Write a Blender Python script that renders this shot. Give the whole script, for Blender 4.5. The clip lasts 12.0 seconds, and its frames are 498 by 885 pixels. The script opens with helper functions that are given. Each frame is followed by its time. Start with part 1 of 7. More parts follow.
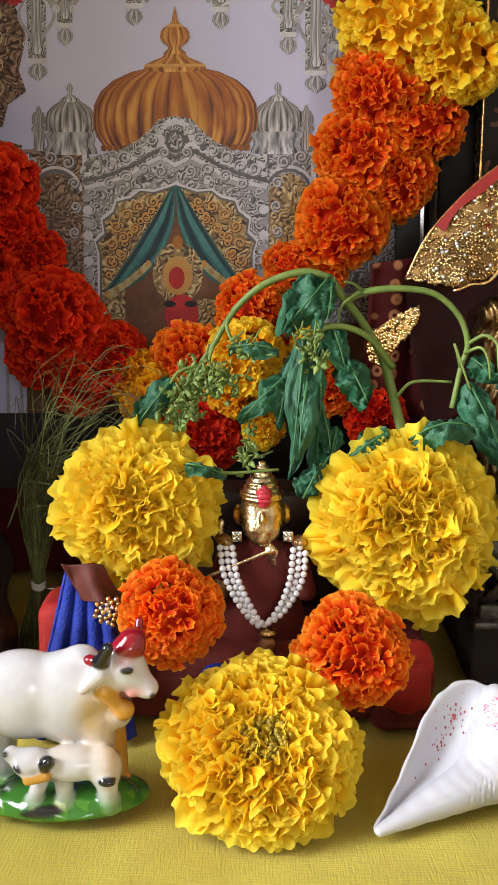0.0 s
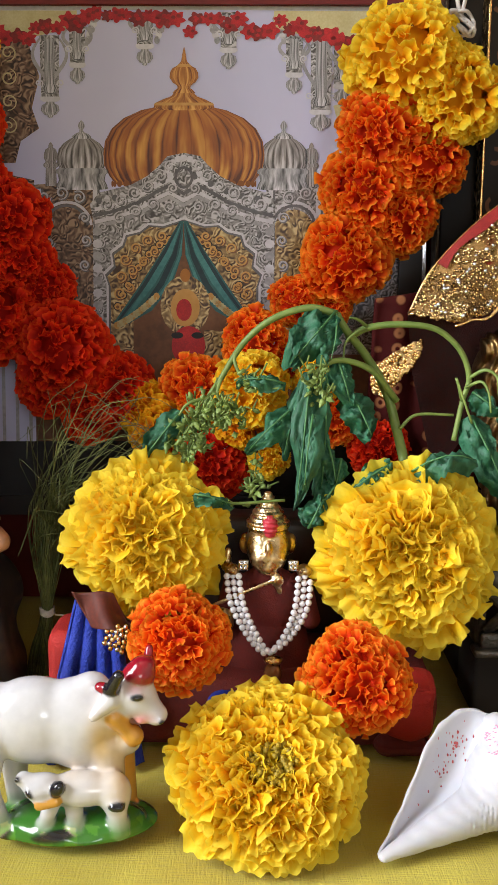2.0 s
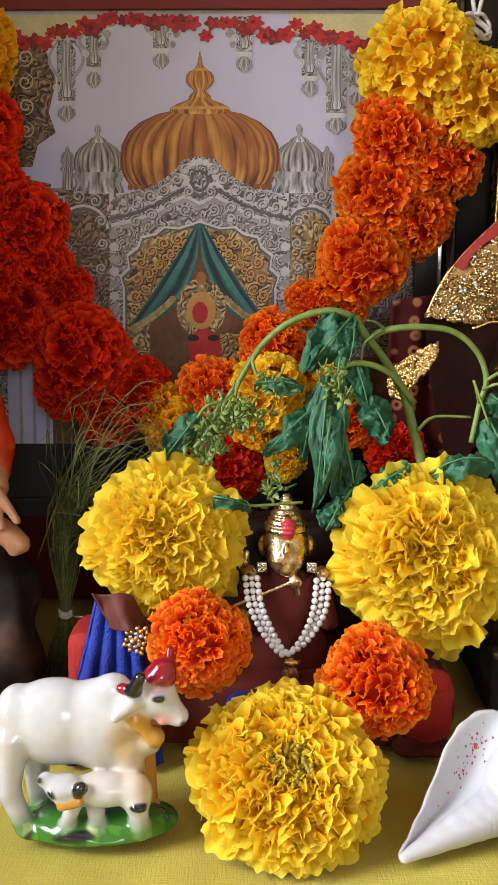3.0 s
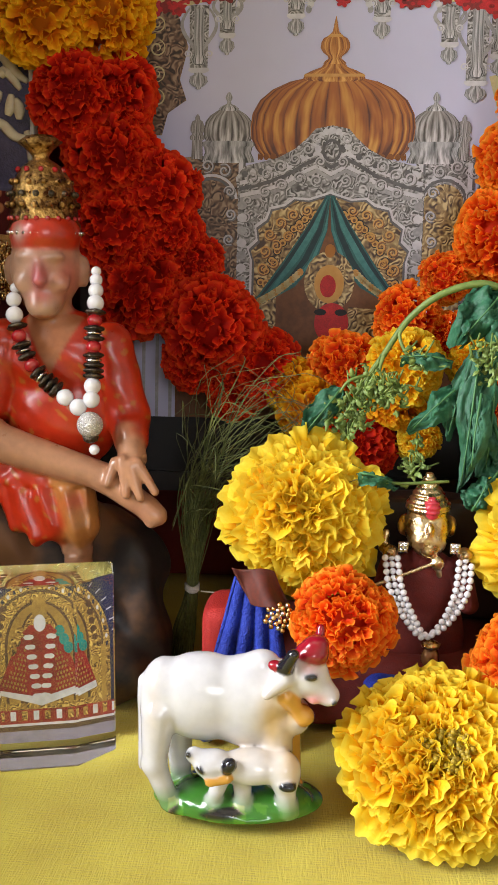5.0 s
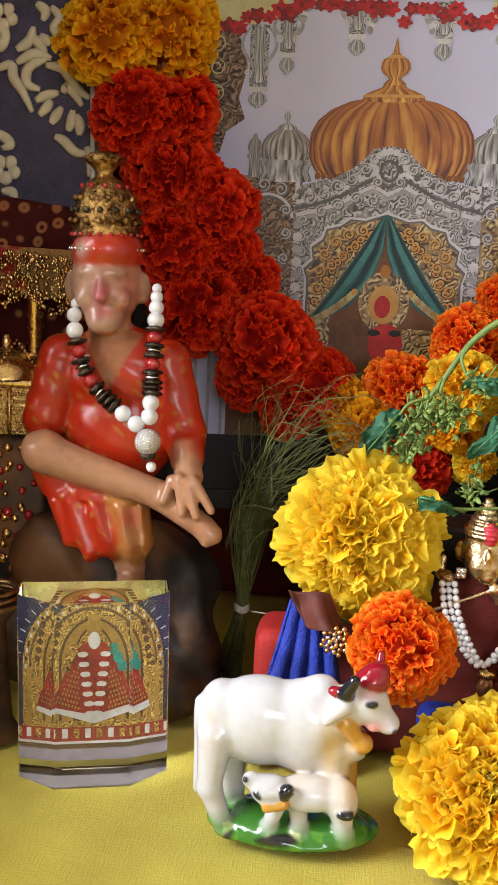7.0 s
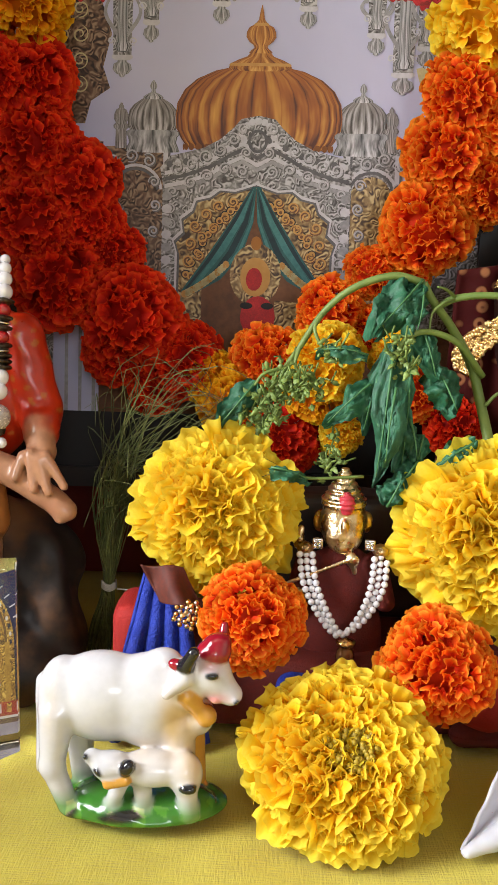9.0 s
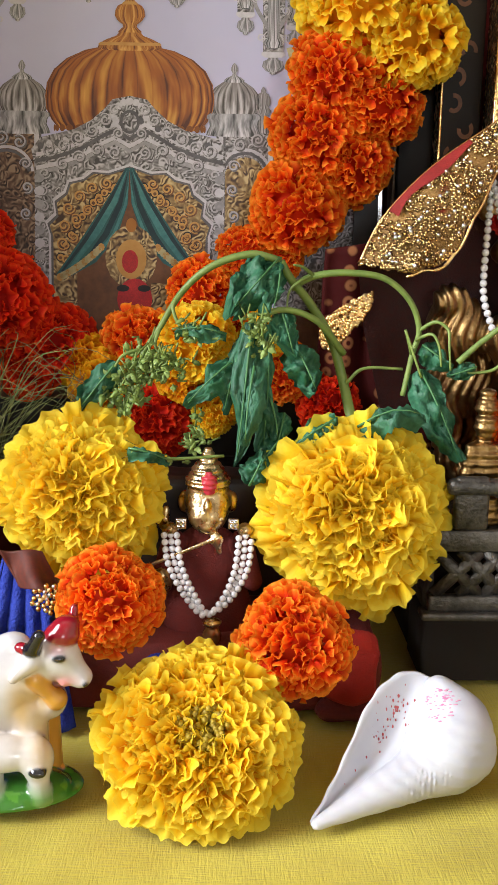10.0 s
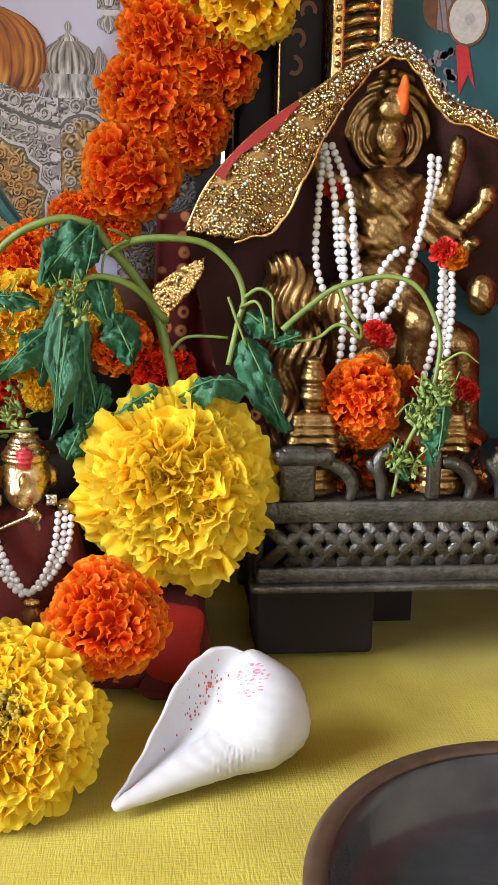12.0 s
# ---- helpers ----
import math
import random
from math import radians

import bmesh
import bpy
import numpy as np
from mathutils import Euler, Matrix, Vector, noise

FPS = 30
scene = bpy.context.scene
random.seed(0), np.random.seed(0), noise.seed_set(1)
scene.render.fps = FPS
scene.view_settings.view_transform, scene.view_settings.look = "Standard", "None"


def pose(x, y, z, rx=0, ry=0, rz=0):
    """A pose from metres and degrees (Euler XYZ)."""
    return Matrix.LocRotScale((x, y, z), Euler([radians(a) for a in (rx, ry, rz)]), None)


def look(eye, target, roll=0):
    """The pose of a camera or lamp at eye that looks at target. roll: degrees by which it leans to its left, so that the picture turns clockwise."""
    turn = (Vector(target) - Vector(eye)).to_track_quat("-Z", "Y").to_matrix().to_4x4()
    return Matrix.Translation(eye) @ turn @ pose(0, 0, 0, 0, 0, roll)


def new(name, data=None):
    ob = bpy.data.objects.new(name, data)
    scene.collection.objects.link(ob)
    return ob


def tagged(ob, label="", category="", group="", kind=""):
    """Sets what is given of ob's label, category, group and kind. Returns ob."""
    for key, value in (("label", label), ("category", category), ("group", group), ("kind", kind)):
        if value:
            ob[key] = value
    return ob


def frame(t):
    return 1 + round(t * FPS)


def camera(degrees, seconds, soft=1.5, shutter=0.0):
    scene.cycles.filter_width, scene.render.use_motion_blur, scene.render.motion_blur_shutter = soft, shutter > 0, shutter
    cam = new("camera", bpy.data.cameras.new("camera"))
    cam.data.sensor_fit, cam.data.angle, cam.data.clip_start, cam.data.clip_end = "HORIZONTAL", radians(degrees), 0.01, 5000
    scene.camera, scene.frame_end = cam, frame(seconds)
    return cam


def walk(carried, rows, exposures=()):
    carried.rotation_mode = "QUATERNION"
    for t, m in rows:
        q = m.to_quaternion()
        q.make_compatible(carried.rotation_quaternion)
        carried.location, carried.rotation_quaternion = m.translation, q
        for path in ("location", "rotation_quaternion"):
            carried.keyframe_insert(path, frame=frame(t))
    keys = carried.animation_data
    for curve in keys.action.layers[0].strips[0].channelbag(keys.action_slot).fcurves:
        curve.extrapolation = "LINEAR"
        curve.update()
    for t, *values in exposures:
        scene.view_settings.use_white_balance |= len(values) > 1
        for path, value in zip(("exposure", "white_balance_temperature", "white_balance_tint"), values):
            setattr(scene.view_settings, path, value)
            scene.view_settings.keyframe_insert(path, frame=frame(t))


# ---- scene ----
cam = camera(29.0, 12.0)
METRES, EYE, TILT, LEAN, TURN = 0.2, 0.2, -12.0, 0.0, 0.0
ROWS = [
    (0.0, 0.0, 0.0, 0.0, 0.0, 0.0, -0.0),
    (0.5, 0.0077, -0.0134, 0.0063, 0.16, 0.23, 0.2),
    (1.0, 0.0111, -0.0099, 0.0078, -0.01, 0.17, 0.18),
    (1.5, 0.0056, -0.0144, 0.0124, 0.21, 0.52, 0.24),
    (2.0, -0.0175, -0.0489, 0.0206, -0.09, 1.26, -0.29),
    (2.5, -0.019, -0.0643, 0.0242, -0.14, 1.49, -0.18),
    (4.5, -0.1865, -0.0195, 0.0085, 3.45, 0.3, -1.25),
    (5.0, -0.2164, -0.0152, 0.0032, 3.83, 0.26, -1.7),
    (5.5, -0.2316, -0.0073, 0.0043, 4.09, 0.15, -2.28),
    (6.0, -0.2732, -0.0102, 0.0096, 4.84, 0.73, -2.82),
    (6.5, -0.2972, -0.0166, 0.0121, 5.26, 1.07, -3.11),
    (8.5, -0.1777, 0.0372, 0.0062, 3.13, 0.6, -2.42),
    (9.0, -0.1082, 0.0344, -0.0072, 1.84, 0.37, -1.94),
    (9.5, -0.0341, 0.0365, -0.0151, 0.62, 0.14, -1.32),
    (10.0, 0.0674, 0.0413, -0.0207, -1.26, -0.22, -0.65),
    (10.5, 0.1276, 0.0507, -0.0212, -2.27, -0.56, -0.32),
    (11.0, 0.2239, 0.0632, -0.0273, -3.95, -0.79, 0.29),
    (11.5, 0.2645, 0.085, -0.0356, -4.87, -1.11, 0.25),
    (12.0, 0.2912, 0.0862, -0.0314, -5.34, -1.57, 0.09),
]
walk(cam, [(t, pose(0, 0, EYE, TILT, LEAN, TURN) @ pose(METRES * x, METRES * y, METRES * z, 90 + pitch, roll, yaw)) for t, x, y, z, yaw, pitch, roll in ROWS],
     [(0.0, -0.10), (2.7, -0.10), (4.5, 0.0), (6.5, 0.05), (9.0, 0.08), (12.0, 0.08)])

# ---- light ----
world = bpy.data.worlds.new("world")
scene.world = world
world.use_nodes = True
_wn = world.node_tree.nodes
_sky = _wn.new("ShaderNodeTexSky")
_sky.sky_type, _sky.sun_disc, _sky.sun_elevation, _sky.sun_rotation = "NISHITA", False, radians(40), radians(235)
world.node_tree.links.new(_sky.outputs[0], _wn["Background"].inputs[0])
_wn["Background"].inputs[1].default_value = 0.1


def window_light(name, place, target, width, height, watts, colour):
    lamp = bpy.data.lights.new(name, "AREA")
    lamp.shape, lamp.size, lamp.size_y, lamp.energy, lamp.color = "RECTANGLE", width, height, watts, colour
    ob = new(name, lamp)
    ob.matrix_basis = look(place, target)
    return ob


window_light("window_light", (-1.46, -0.32, 0.80), (0.0, 0.2, 0.15), 0.75, 1.2, 74, (0.92, 0.96, 1.0))
window_light("window_light", (0.45, -1.86, 0.60), (0.0, 0.3, 0.15), 0.58, 0.5, 9, (0.92, 0.96, 1.0))


# ---- building helpers ----
def spot(ob):
    """World pose of a thing or part."""
    return ob.matrix_basis if ob.parent is None else spot(ob.parent) @ ob.matrix_parent_inverse @ ob.matrix_basis


def adopt(ob, parent):
    ob.parent = parent
    ob.matrix_parent_inverse = spot(parent).inverted()
    return ob


def thing(name, m, label, category, group="", kind=""):
    ob = new(name)
    ob.empty_display_size = 0.01
    ob.matrix_basis = m
    return tagged(ob, label, category, group, kind)


def as_mesh(name, src, smooth=True):
    """A mesh from a bmesh or from (verts, faces)."""
    me = bpy.data.meshes.new(name)
    if isinstance(src, bmesh.types.BMesh):
        src.to_mesh(me)
        src.free()
    else:
        me.from_pydata([tuple(v) for v in src[0]], [], [tuple(f) for f in src[1]])
    if smooth:
        me.polygons.foreach_set("use_smooth", [True] * len(me.polygons))
    me.update()
    return me


def part(name, src, material, parent=None, label="", smooth=True, m=None, kind=""):
    me = src if isinstance(src, bpy.types.Mesh) else as_mesh(name, src, smooth)
    if material is not None and not me.materials:
        me.materials.append(material)
    ob = new(name, me)
    if m is not None:
        ob.matrix_basis = m
    if parent is not None:
        adopt(ob, parent)
    return tagged(ob, label, kind=kind)


def box(x0, x1, y0, y1, z0, z1, bevel=0.0, seg=2):
    bm = bmesh.new()
    bmesh.ops.create_cube(bm, size=1)
    for v in bm.verts:
        v.co = Vector((x0 + (v.co.x + .5) * (x1 - x0), y0 + (v.co.y + .5) * (y1 - y0), z0 + (v.co.z + .5) * (z1 - z0)))
    if bevel:
        bmesh.ops.bevel(bm, geom=bm.edges[:], offset=bevel, segments=seg, affect="EDGES", profile=0.5)
    return bm


def lathe(profile, n=32, place=(0, 0, 0), axis=(0, 0, 1)):
    """Verts and faces of a turned shape; profile of (radius, height)."""
    q = Vector((0, 0, 1)).rotation_difference(Vector(axis)).to_matrix()
    o = Vector(place)
    vs, fs = [], []
    for r, h in profile:
        for i in range(n):
            a = 2 * math.pi * i / n
            vs.append(o + q @ Vector((r * math.cos(a), r * math.sin(a), h)))
    for j in range(len(profile) - 1):
        for i in range(n):
            k = (i + 1) % n
            fs.append((j * n + i, j * n + k, (j + 1) * n + k, (j + 1) * n + i))
    return vs, fs


def tube(points, radii, n=7):
    """Verts and faces of a round strand along points."""
    pts = [Vector(p) for p in points]
    if not hasattr(radii, "__len__"):
        radii = [radii] * len(pts)
    vs, fs = [], []
    ref = Vector((0.31, 0.77, 0.21))
    for i, p in enumerate(pts):
        d = (pts[min(i + 1, len(pts) - 1)] - pts[max(i - 1, 0)]).normalized()
        a = d.cross(ref)
        a = a.normalized() if a.length > 1e-6 else d.orthogonal().normalized()
        b = d.cross(a)
        for k in range(n):
            t = 2 * math.pi * k / n
            vs.append(p + radii[i] * (math.cos(t) * a + math.sin(t) * b))
    for i in range(len(pts) - 1):
        for k in range(n):
            l = (k + 1) % n
            fs.append((i * n + k, i * n + l, (i + 1) * n + l, (i + 1) * n + k))
    fs.append(tuple(range(n))[::-1])
    fs.append(tuple((len(pts) - 1) * n + k for k in range(n)))
    return vs, fs


def curve(points, steps=8):
    """A smooth line through points (Catmull-Rom)."""
    p = [Vector(q) for q in points]
    p = [2 * p[0] - p[1]] + p + [2 * p[-1] - p[-2]]
    out = []
    for i in range(1, len(p) - 2):
        for s in range(steps):
            t = s / steps
            out.append(0.5 * ((2 * p[i]) + (p[i + 1] - p[i - 1]) * t + (2 * p[i - 1] - 5 * p[i] + 4 * p[i + 1] - p[i + 2]) * t * t
                              + (3 * p[i] - p[i - 1] - 3 * p[i + 1] + p[i + 2]) * t ** 3))
    return out + [p[-2]]


def merged(pieces):
    vs, fs = [], []
    for v, f in pieces:
        o = len(vs)
        vs += list(v)
        fs += [tuple(i + o for i in q) for q in f]
    return vs, fs


def ball(c, r, n=10, m=7, stretch=(1, 1, 1)):
    c = Vector(c)
    vs = [c + Vector((0, 0, r * stretch[2]))]
    for j in range(1, m):
        a = math.pi * j / m
        vs += [c + Vector((r * stretch[0] * math.sin(a) * math.cos(2 * math.pi * i / n), r * stretch[1] * math.sin(a) * math.sin(2 * math.pi * i / n), r * stretch[2] * math.cos(a))) for i in range(n)]
    vs.append(c - Vector((0, 0, r * stretch[2])))
    fs = [(0, 1 + i, 1 + (i + 1) % n) for i in range(n)]
    for j in range(m - 2):
        for i in range(n):
            k = (i + 1) % n
            fs.append((1 + j * n + i, 1 + (j + 1) * n + i, 1 + (j + 1) * n + k, 1 + j * n + k))
    e = len(vs) - 1
    fs += [(e, 1 + (m - 2) * n + (i + 1) % n, 1 + (m - 2) * n + i) for i in range(n)]
    return vs, fs


def ell(c, r, mat=0, rot=(0, 0, 0)):
    return ("e", np.array(c, float), np.array(r, float), mat, np.array(Euler([radians(a) for a in rot]).to_matrix()))


def cap(a, b, ra, rb=None, mat=0):
    return ("c", np.array(a, float), np.array(b, float), mat, (ra, ra if rb is None else rb))


def sculpt(name, prims, mats, step=0.001, blend=0.003, label="", category="", place=None, relief=None, group="", paint=None, brush=None, soft=0.0005):
    """One closed mesh blended out of ellipsoids and rounded cones, with a material for each, or with brushed paint colours."""
    lo = np.min([np.minimum(p[1] - np.max(p[2]), p[1]) if p[0] == "e" else np.minimum(p[1], p[2]) - max(p[4]) for p in prims], axis=0) - 4 * step
    hi = np.max([p[1] + np.max(p[2]) if p[0] == "e" else np.maximum(p[1], p[2]) + max(p[4]) for p in prims], axis=0) + 4 * step
    n = np.ceil((hi - lo) / step).astype(int) + 1
    ax = [lo[i] + step * np.arange(n[i]) for i in range(3)]

    def dist(p, P):
        if p[0] == "e":
            q = (P - p[1]) @ p[4]
            k0 = np.linalg.norm(q / p[2], axis=-1)
            k1 = np.linalg.norm(q / p[2] ** 2, axis=-1)
            return k0 * (k0 - 1) / np.maximum(k1, 1e-9)
        ba = p[2] - p[1]
        h = np.clip((P - p[1]) @ ba / max(ba @ ba, 1e-12), 0, 1)
        return np.linalg.norm(P - p[1] - h[..., None] * ba, axis=-1) - (p[4][0] + (p[4][1] - p[4][0]) * h)

    F = np.full(n, 1.0)
    for p in prims:
        if p[0] == "e":
            a, b = p[1] - np.max(p[2]), p[1] + np.max(p[2])
        else:
            a, b = np.minimum(p[1], p[2]) - max(p[4]), np.maximum(p[1], p[2]) + max(p[4])
        i0 = np.maximum(((a - blend * 2 - lo) / step).astype(int) - 2, 0)
        i1 = np.minimum(((b + blend * 2 - lo) / step).astype(int) + 3, n)
        s = tuple(slice(i0[k], i1[k]) for k in range(3))
        P = np.stack(np.meshgrid(*[ax[k][s[k]] for k in range(3)], indexing="ij"), -1)
        d = dist(p, P)
        f = F[s]
        h = np.maximum(blend - np.abs(f - d), 0) / blend
        F[s] = np.minimum(f, d) - h * h * blend * 0.25
    if relief:
        g = np.stack(np.meshgrid(*ax, indexing="ij"), -1)
        near = np.abs(F) < 4 * step
        F[near] += relief(g[near])
    ins = F < 0
    idx = np.full(n - 1, -1)
    c = sum(ins[i:n[0] - 1 + i, j:n[1] - 1 + j, k:n[2] - 1 + k].astype(int) for i in (0, 1) for j in (0, 1) for k in (0, 1))
    act = (c > 0) & (c < 8)
    idx[act] = np.arange(act.sum())
    acc, cnt = np.zeros((act.sum(), 3)), np.zeros(act.sum())
    w = np.argwhere(act)
    corner = [(i, j, k) for i in (0, 1) for j in (0, 1) for k in (0, 1)]
    for u in corner:
        for a in range(3):
            if u[a] == 0:
                v = list(u)
                v[a] = 1
                A, B = w + u, w + v
                fa, fb = F[tuple(A.T)], F[tuple(B.T)]
                m = (fa < 0) != (fb < 0)
                t = np.where(m, fa / np.where(fa == fb, 1, fa - fb), 0)
                acc += np.where(m[:, None], A + t[:, None] * (B - A), 0)
                cnt += m
    V = lo + step * acc / cnt[:, None]
    faces = []
    for a in range(3):
        b, d = (a + 1) % 3, (a + 2) % 3
        sl0, sl1 = [slice(None)] * 3, [slice(None)] * 3
        sl0[a], sl1[a] = slice(0, -1), slice(1, None)
        x = np.argwhere(ins[tuple(sl0)] != ins[tuple(sl1)])
        x = x[(x[:, b] > 0) & (x[:, d] > 0) & (x[:, b] < n[b] - 1) & (x[:, d] < n[d] - 1)]
        eb, ed = np.eye(3, dtype=int)[b], np.eye(3, dtype=int)[d]
        q = np.stack([idx[tuple((x - s).T)] for s in (eb + ed, ed, 0 * eb, eb)], 1)
        flip = ~ins[tuple(x.T)]
        q[flip] = q[flip][:, ::-1]
        faces.append(q)
    Q = np.concatenate(faces)
    me = bpy.data.meshes.new(name)
    me.from_pydata(V.tolist(), [], Q.tolist())
    for m in mats:
        me.materials.append(m)
    if paint:
        D = np.stack([dist(p, V) for p in prims], 1)
        tone = np.array([p[3] for p in prims])
        near = np.stack([D[:, tone == c].min(1) if (tone == c).any() else np.full(len(V), 9.0) for c in range(len(paint))], 1)
        W = np.exp(-(near - near.min(1)[:, None]) / soft)
        col = (W / W.sum(1)[:, None]) @ np.array(paint)
        if brush:
            col = brush(V, col)
        layer = me.color_attributes.new("paint", "FLOAT_COLOR", "POINT")
        layer.data.foreach_set("color", np.concatenate([np.clip(col, 0, 1), np.ones((len(V), 1))], 1).astype(np.float32).ravel())
    else:
        C = V[Q].mean(1)
        D = np.stack([dist(p, C) for p in prims], 1)
        me.polygons.foreach_set("material_index", np.array([p[3] for p in prims])[D.argmin(1)])
    me.polygons.foreach_set("use_smooth", [True] * len(Q))
    me.update()
    ob = new(name, me)
    if place is not None:
        ob.matrix_basis = place
    return tagged(ob, label, category, group)


# ---- materials ----
def node(nt, kind, **inputs):
    nd = nt.nodes.new("ShaderNode" + kind)
    for k, v in inputs.items():
        nd.inputs[k.replace("_", " ")].default_value = v
    return nd


def material(name, colour, colour2=None, rough=0.5, metal=0.0, scale=200.0, bump=0.0, bump_scale=None, translucent=0.0, coat=0.0, island=0.0, detail=4.0, rough_var=0.1, sss=0.0, spread=(0.35, 0.65)):
    """Two tones mixed by noise at two scales, with bump, uneven gloss and, where asked, a change from piece to piece."""
    m = bpy.data.materials.new(name)
    m.use_nodes = True
    nt = m.node_tree
    b = nt.nodes["Principled BSDF"]
    b.inputs["Roughness"].default_value, b.inputs["Metallic"].default_value = rough, metal
    b.inputs["Coat Weight"].default_value = coat
    b.inputs["Coat Roughness"].default_value = 0.08
    tc = node(nt, "TexCoord")
    n1 = node(nt, "TexNoise", Scale=scale, Detail=detail)
    n2 = node(nt, "TexNoise", Scale=scale * 0.13, Detail=2.0)
    for k in (n1, n2):
        nt.links.new(tc.outputs["Object"], k.inputs["Vector"])
    add = node(nt, "Math")
    add.operation = "ADD"
    nt.links.new(n1.outputs[0], add.inputs[0])
    nt.links.new(n2.outputs[0], add.inputs[1])
    half = node(nt, "Math")
    half.operation, half.inputs[1].default_value = "MULTIPLY", 0.5
    nt.links.new(add.outputs[0], half.inputs[0])
    ramp = node(nt, "ValToRGB")
    ramp.color_ramp.elements[0].position, ramp.color_ramp.elements[1].position = spread
    ramp.color_ramp.elements[0].color = (*colour, 1)
    ramp.color_ramp.elements[1].color = (*(colour2 or [c * 1.25 for c in colour]), 1)
    nt.links.new(half.outputs[0], ramp.inputs[0])
    out = ramp.outputs[0]
    if island:
        geo, info = node(nt, "NewGeometry"), node(nt, "ObjectInfo")
        mix = node(nt, "Math")
        mix.operation = "ADD"
        nt.links.new(geo.outputs["Random Per Island"], mix.inputs[0])
        nt.links.new(info.outputs["Random"], mix.inputs[1])
        fr = node(nt, "Math")
        fr.operation = "FRACT"
        nt.links.new(mix.outputs[0], fr.inputs[0])
        mr = node(nt, "MapRange")
        mr.inputs["To Min"].default_value, mr.inputs["To Max"].default_value = 1 - island, 1 + island * 0.6
        nt.links.new(fr.outputs[0], mr.inputs[0])
        hs = node(nt, "HueSaturation")
        nt.links.new(mr.outputs[0], hs.inputs["Value"])
        nt.links.new(out, hs.inputs["Color"])
        out = hs.outputs[0]
    nt.links.new(out, b.inputs["Base Color"])
    rr = node(nt, "MapRange")
    rr.inputs["To Min"].default_value, rr.inputs["To Max"].default_value = max(0.02, rough - rough_var), min(1, rough + rough_var)
    nt.links.new(n1.outputs[0], rr.inputs[0])
    nt.links.new(rr.outputs[0], b.inputs["Roughness"])
    if sss:
        b.inputs["Subsurface Weight"].default_value = sss
        b.inputs["Subsurface Radius"].default_value = (0.004, 0.002, 0.001)
        b.inputs["Subsurface Scale"].default_value = 1.0
    if bump:
        nb = node(nt, "TexNoise", Scale=bump_scale or scale, Detail=3.0)
        nt.links.new(tc.outputs["Object"], nb.inputs["Vector"])
        bp = node(nt, "Bump", Strength=bump, Distance=0.001)
        nt.links.new(nb.outputs[0], bp.inputs["Height"])
        nt.links.new(bp.outputs[0], b.inputs["Normal"])
    if translucent:
        tr = node(nt, "BsdfTranslucent")
        nt.links.new(out, tr.inputs[0])
        ms = node(nt, "MixShader", Fac=translucent)
        nt.links.new(b.outputs[0], ms.inputs[1])
        nt.links.new(tr.outputs[0], ms.inputs[2])
        nt.links.new(ms.outputs[0], nt.nodes["Material Output"].inputs[0])
    return m


def enamel(name, rough=0.2, coat=0.4, bump=0.15, bump_scale=200, worn=0.12):
    """Brush-painted gloss enamel: the colours of the brushwork, a little uneven and rubbed."""
    m = material(name, (1 - worn,) * 3, (1, 1, 1), rough, scale=260, coat=coat, bump=bump, bump_scale=bump_scale, rough_var=0.06)
    nt = m.node_tree
    b = nt.nodes["Principled BSDF"]
    coats = node(nt, "Attribute")
    coats.attribute_name = "paint"
    tone = b.inputs["Base Color"].links[0].from_socket
    mul = node(nt, "Mix")
    mul.data_type, mul.blend_type = "RGBA", "MULTIPLY"
    mul.inputs[0].default_value = 1.0
    nt.links.new(coats.outputs["Color"], mul.inputs[6])
    nt.links.new(tone, mul.inputs[7])
    nt.links.new(mul.outputs[2], b.inputs["Base Color"])
    return m


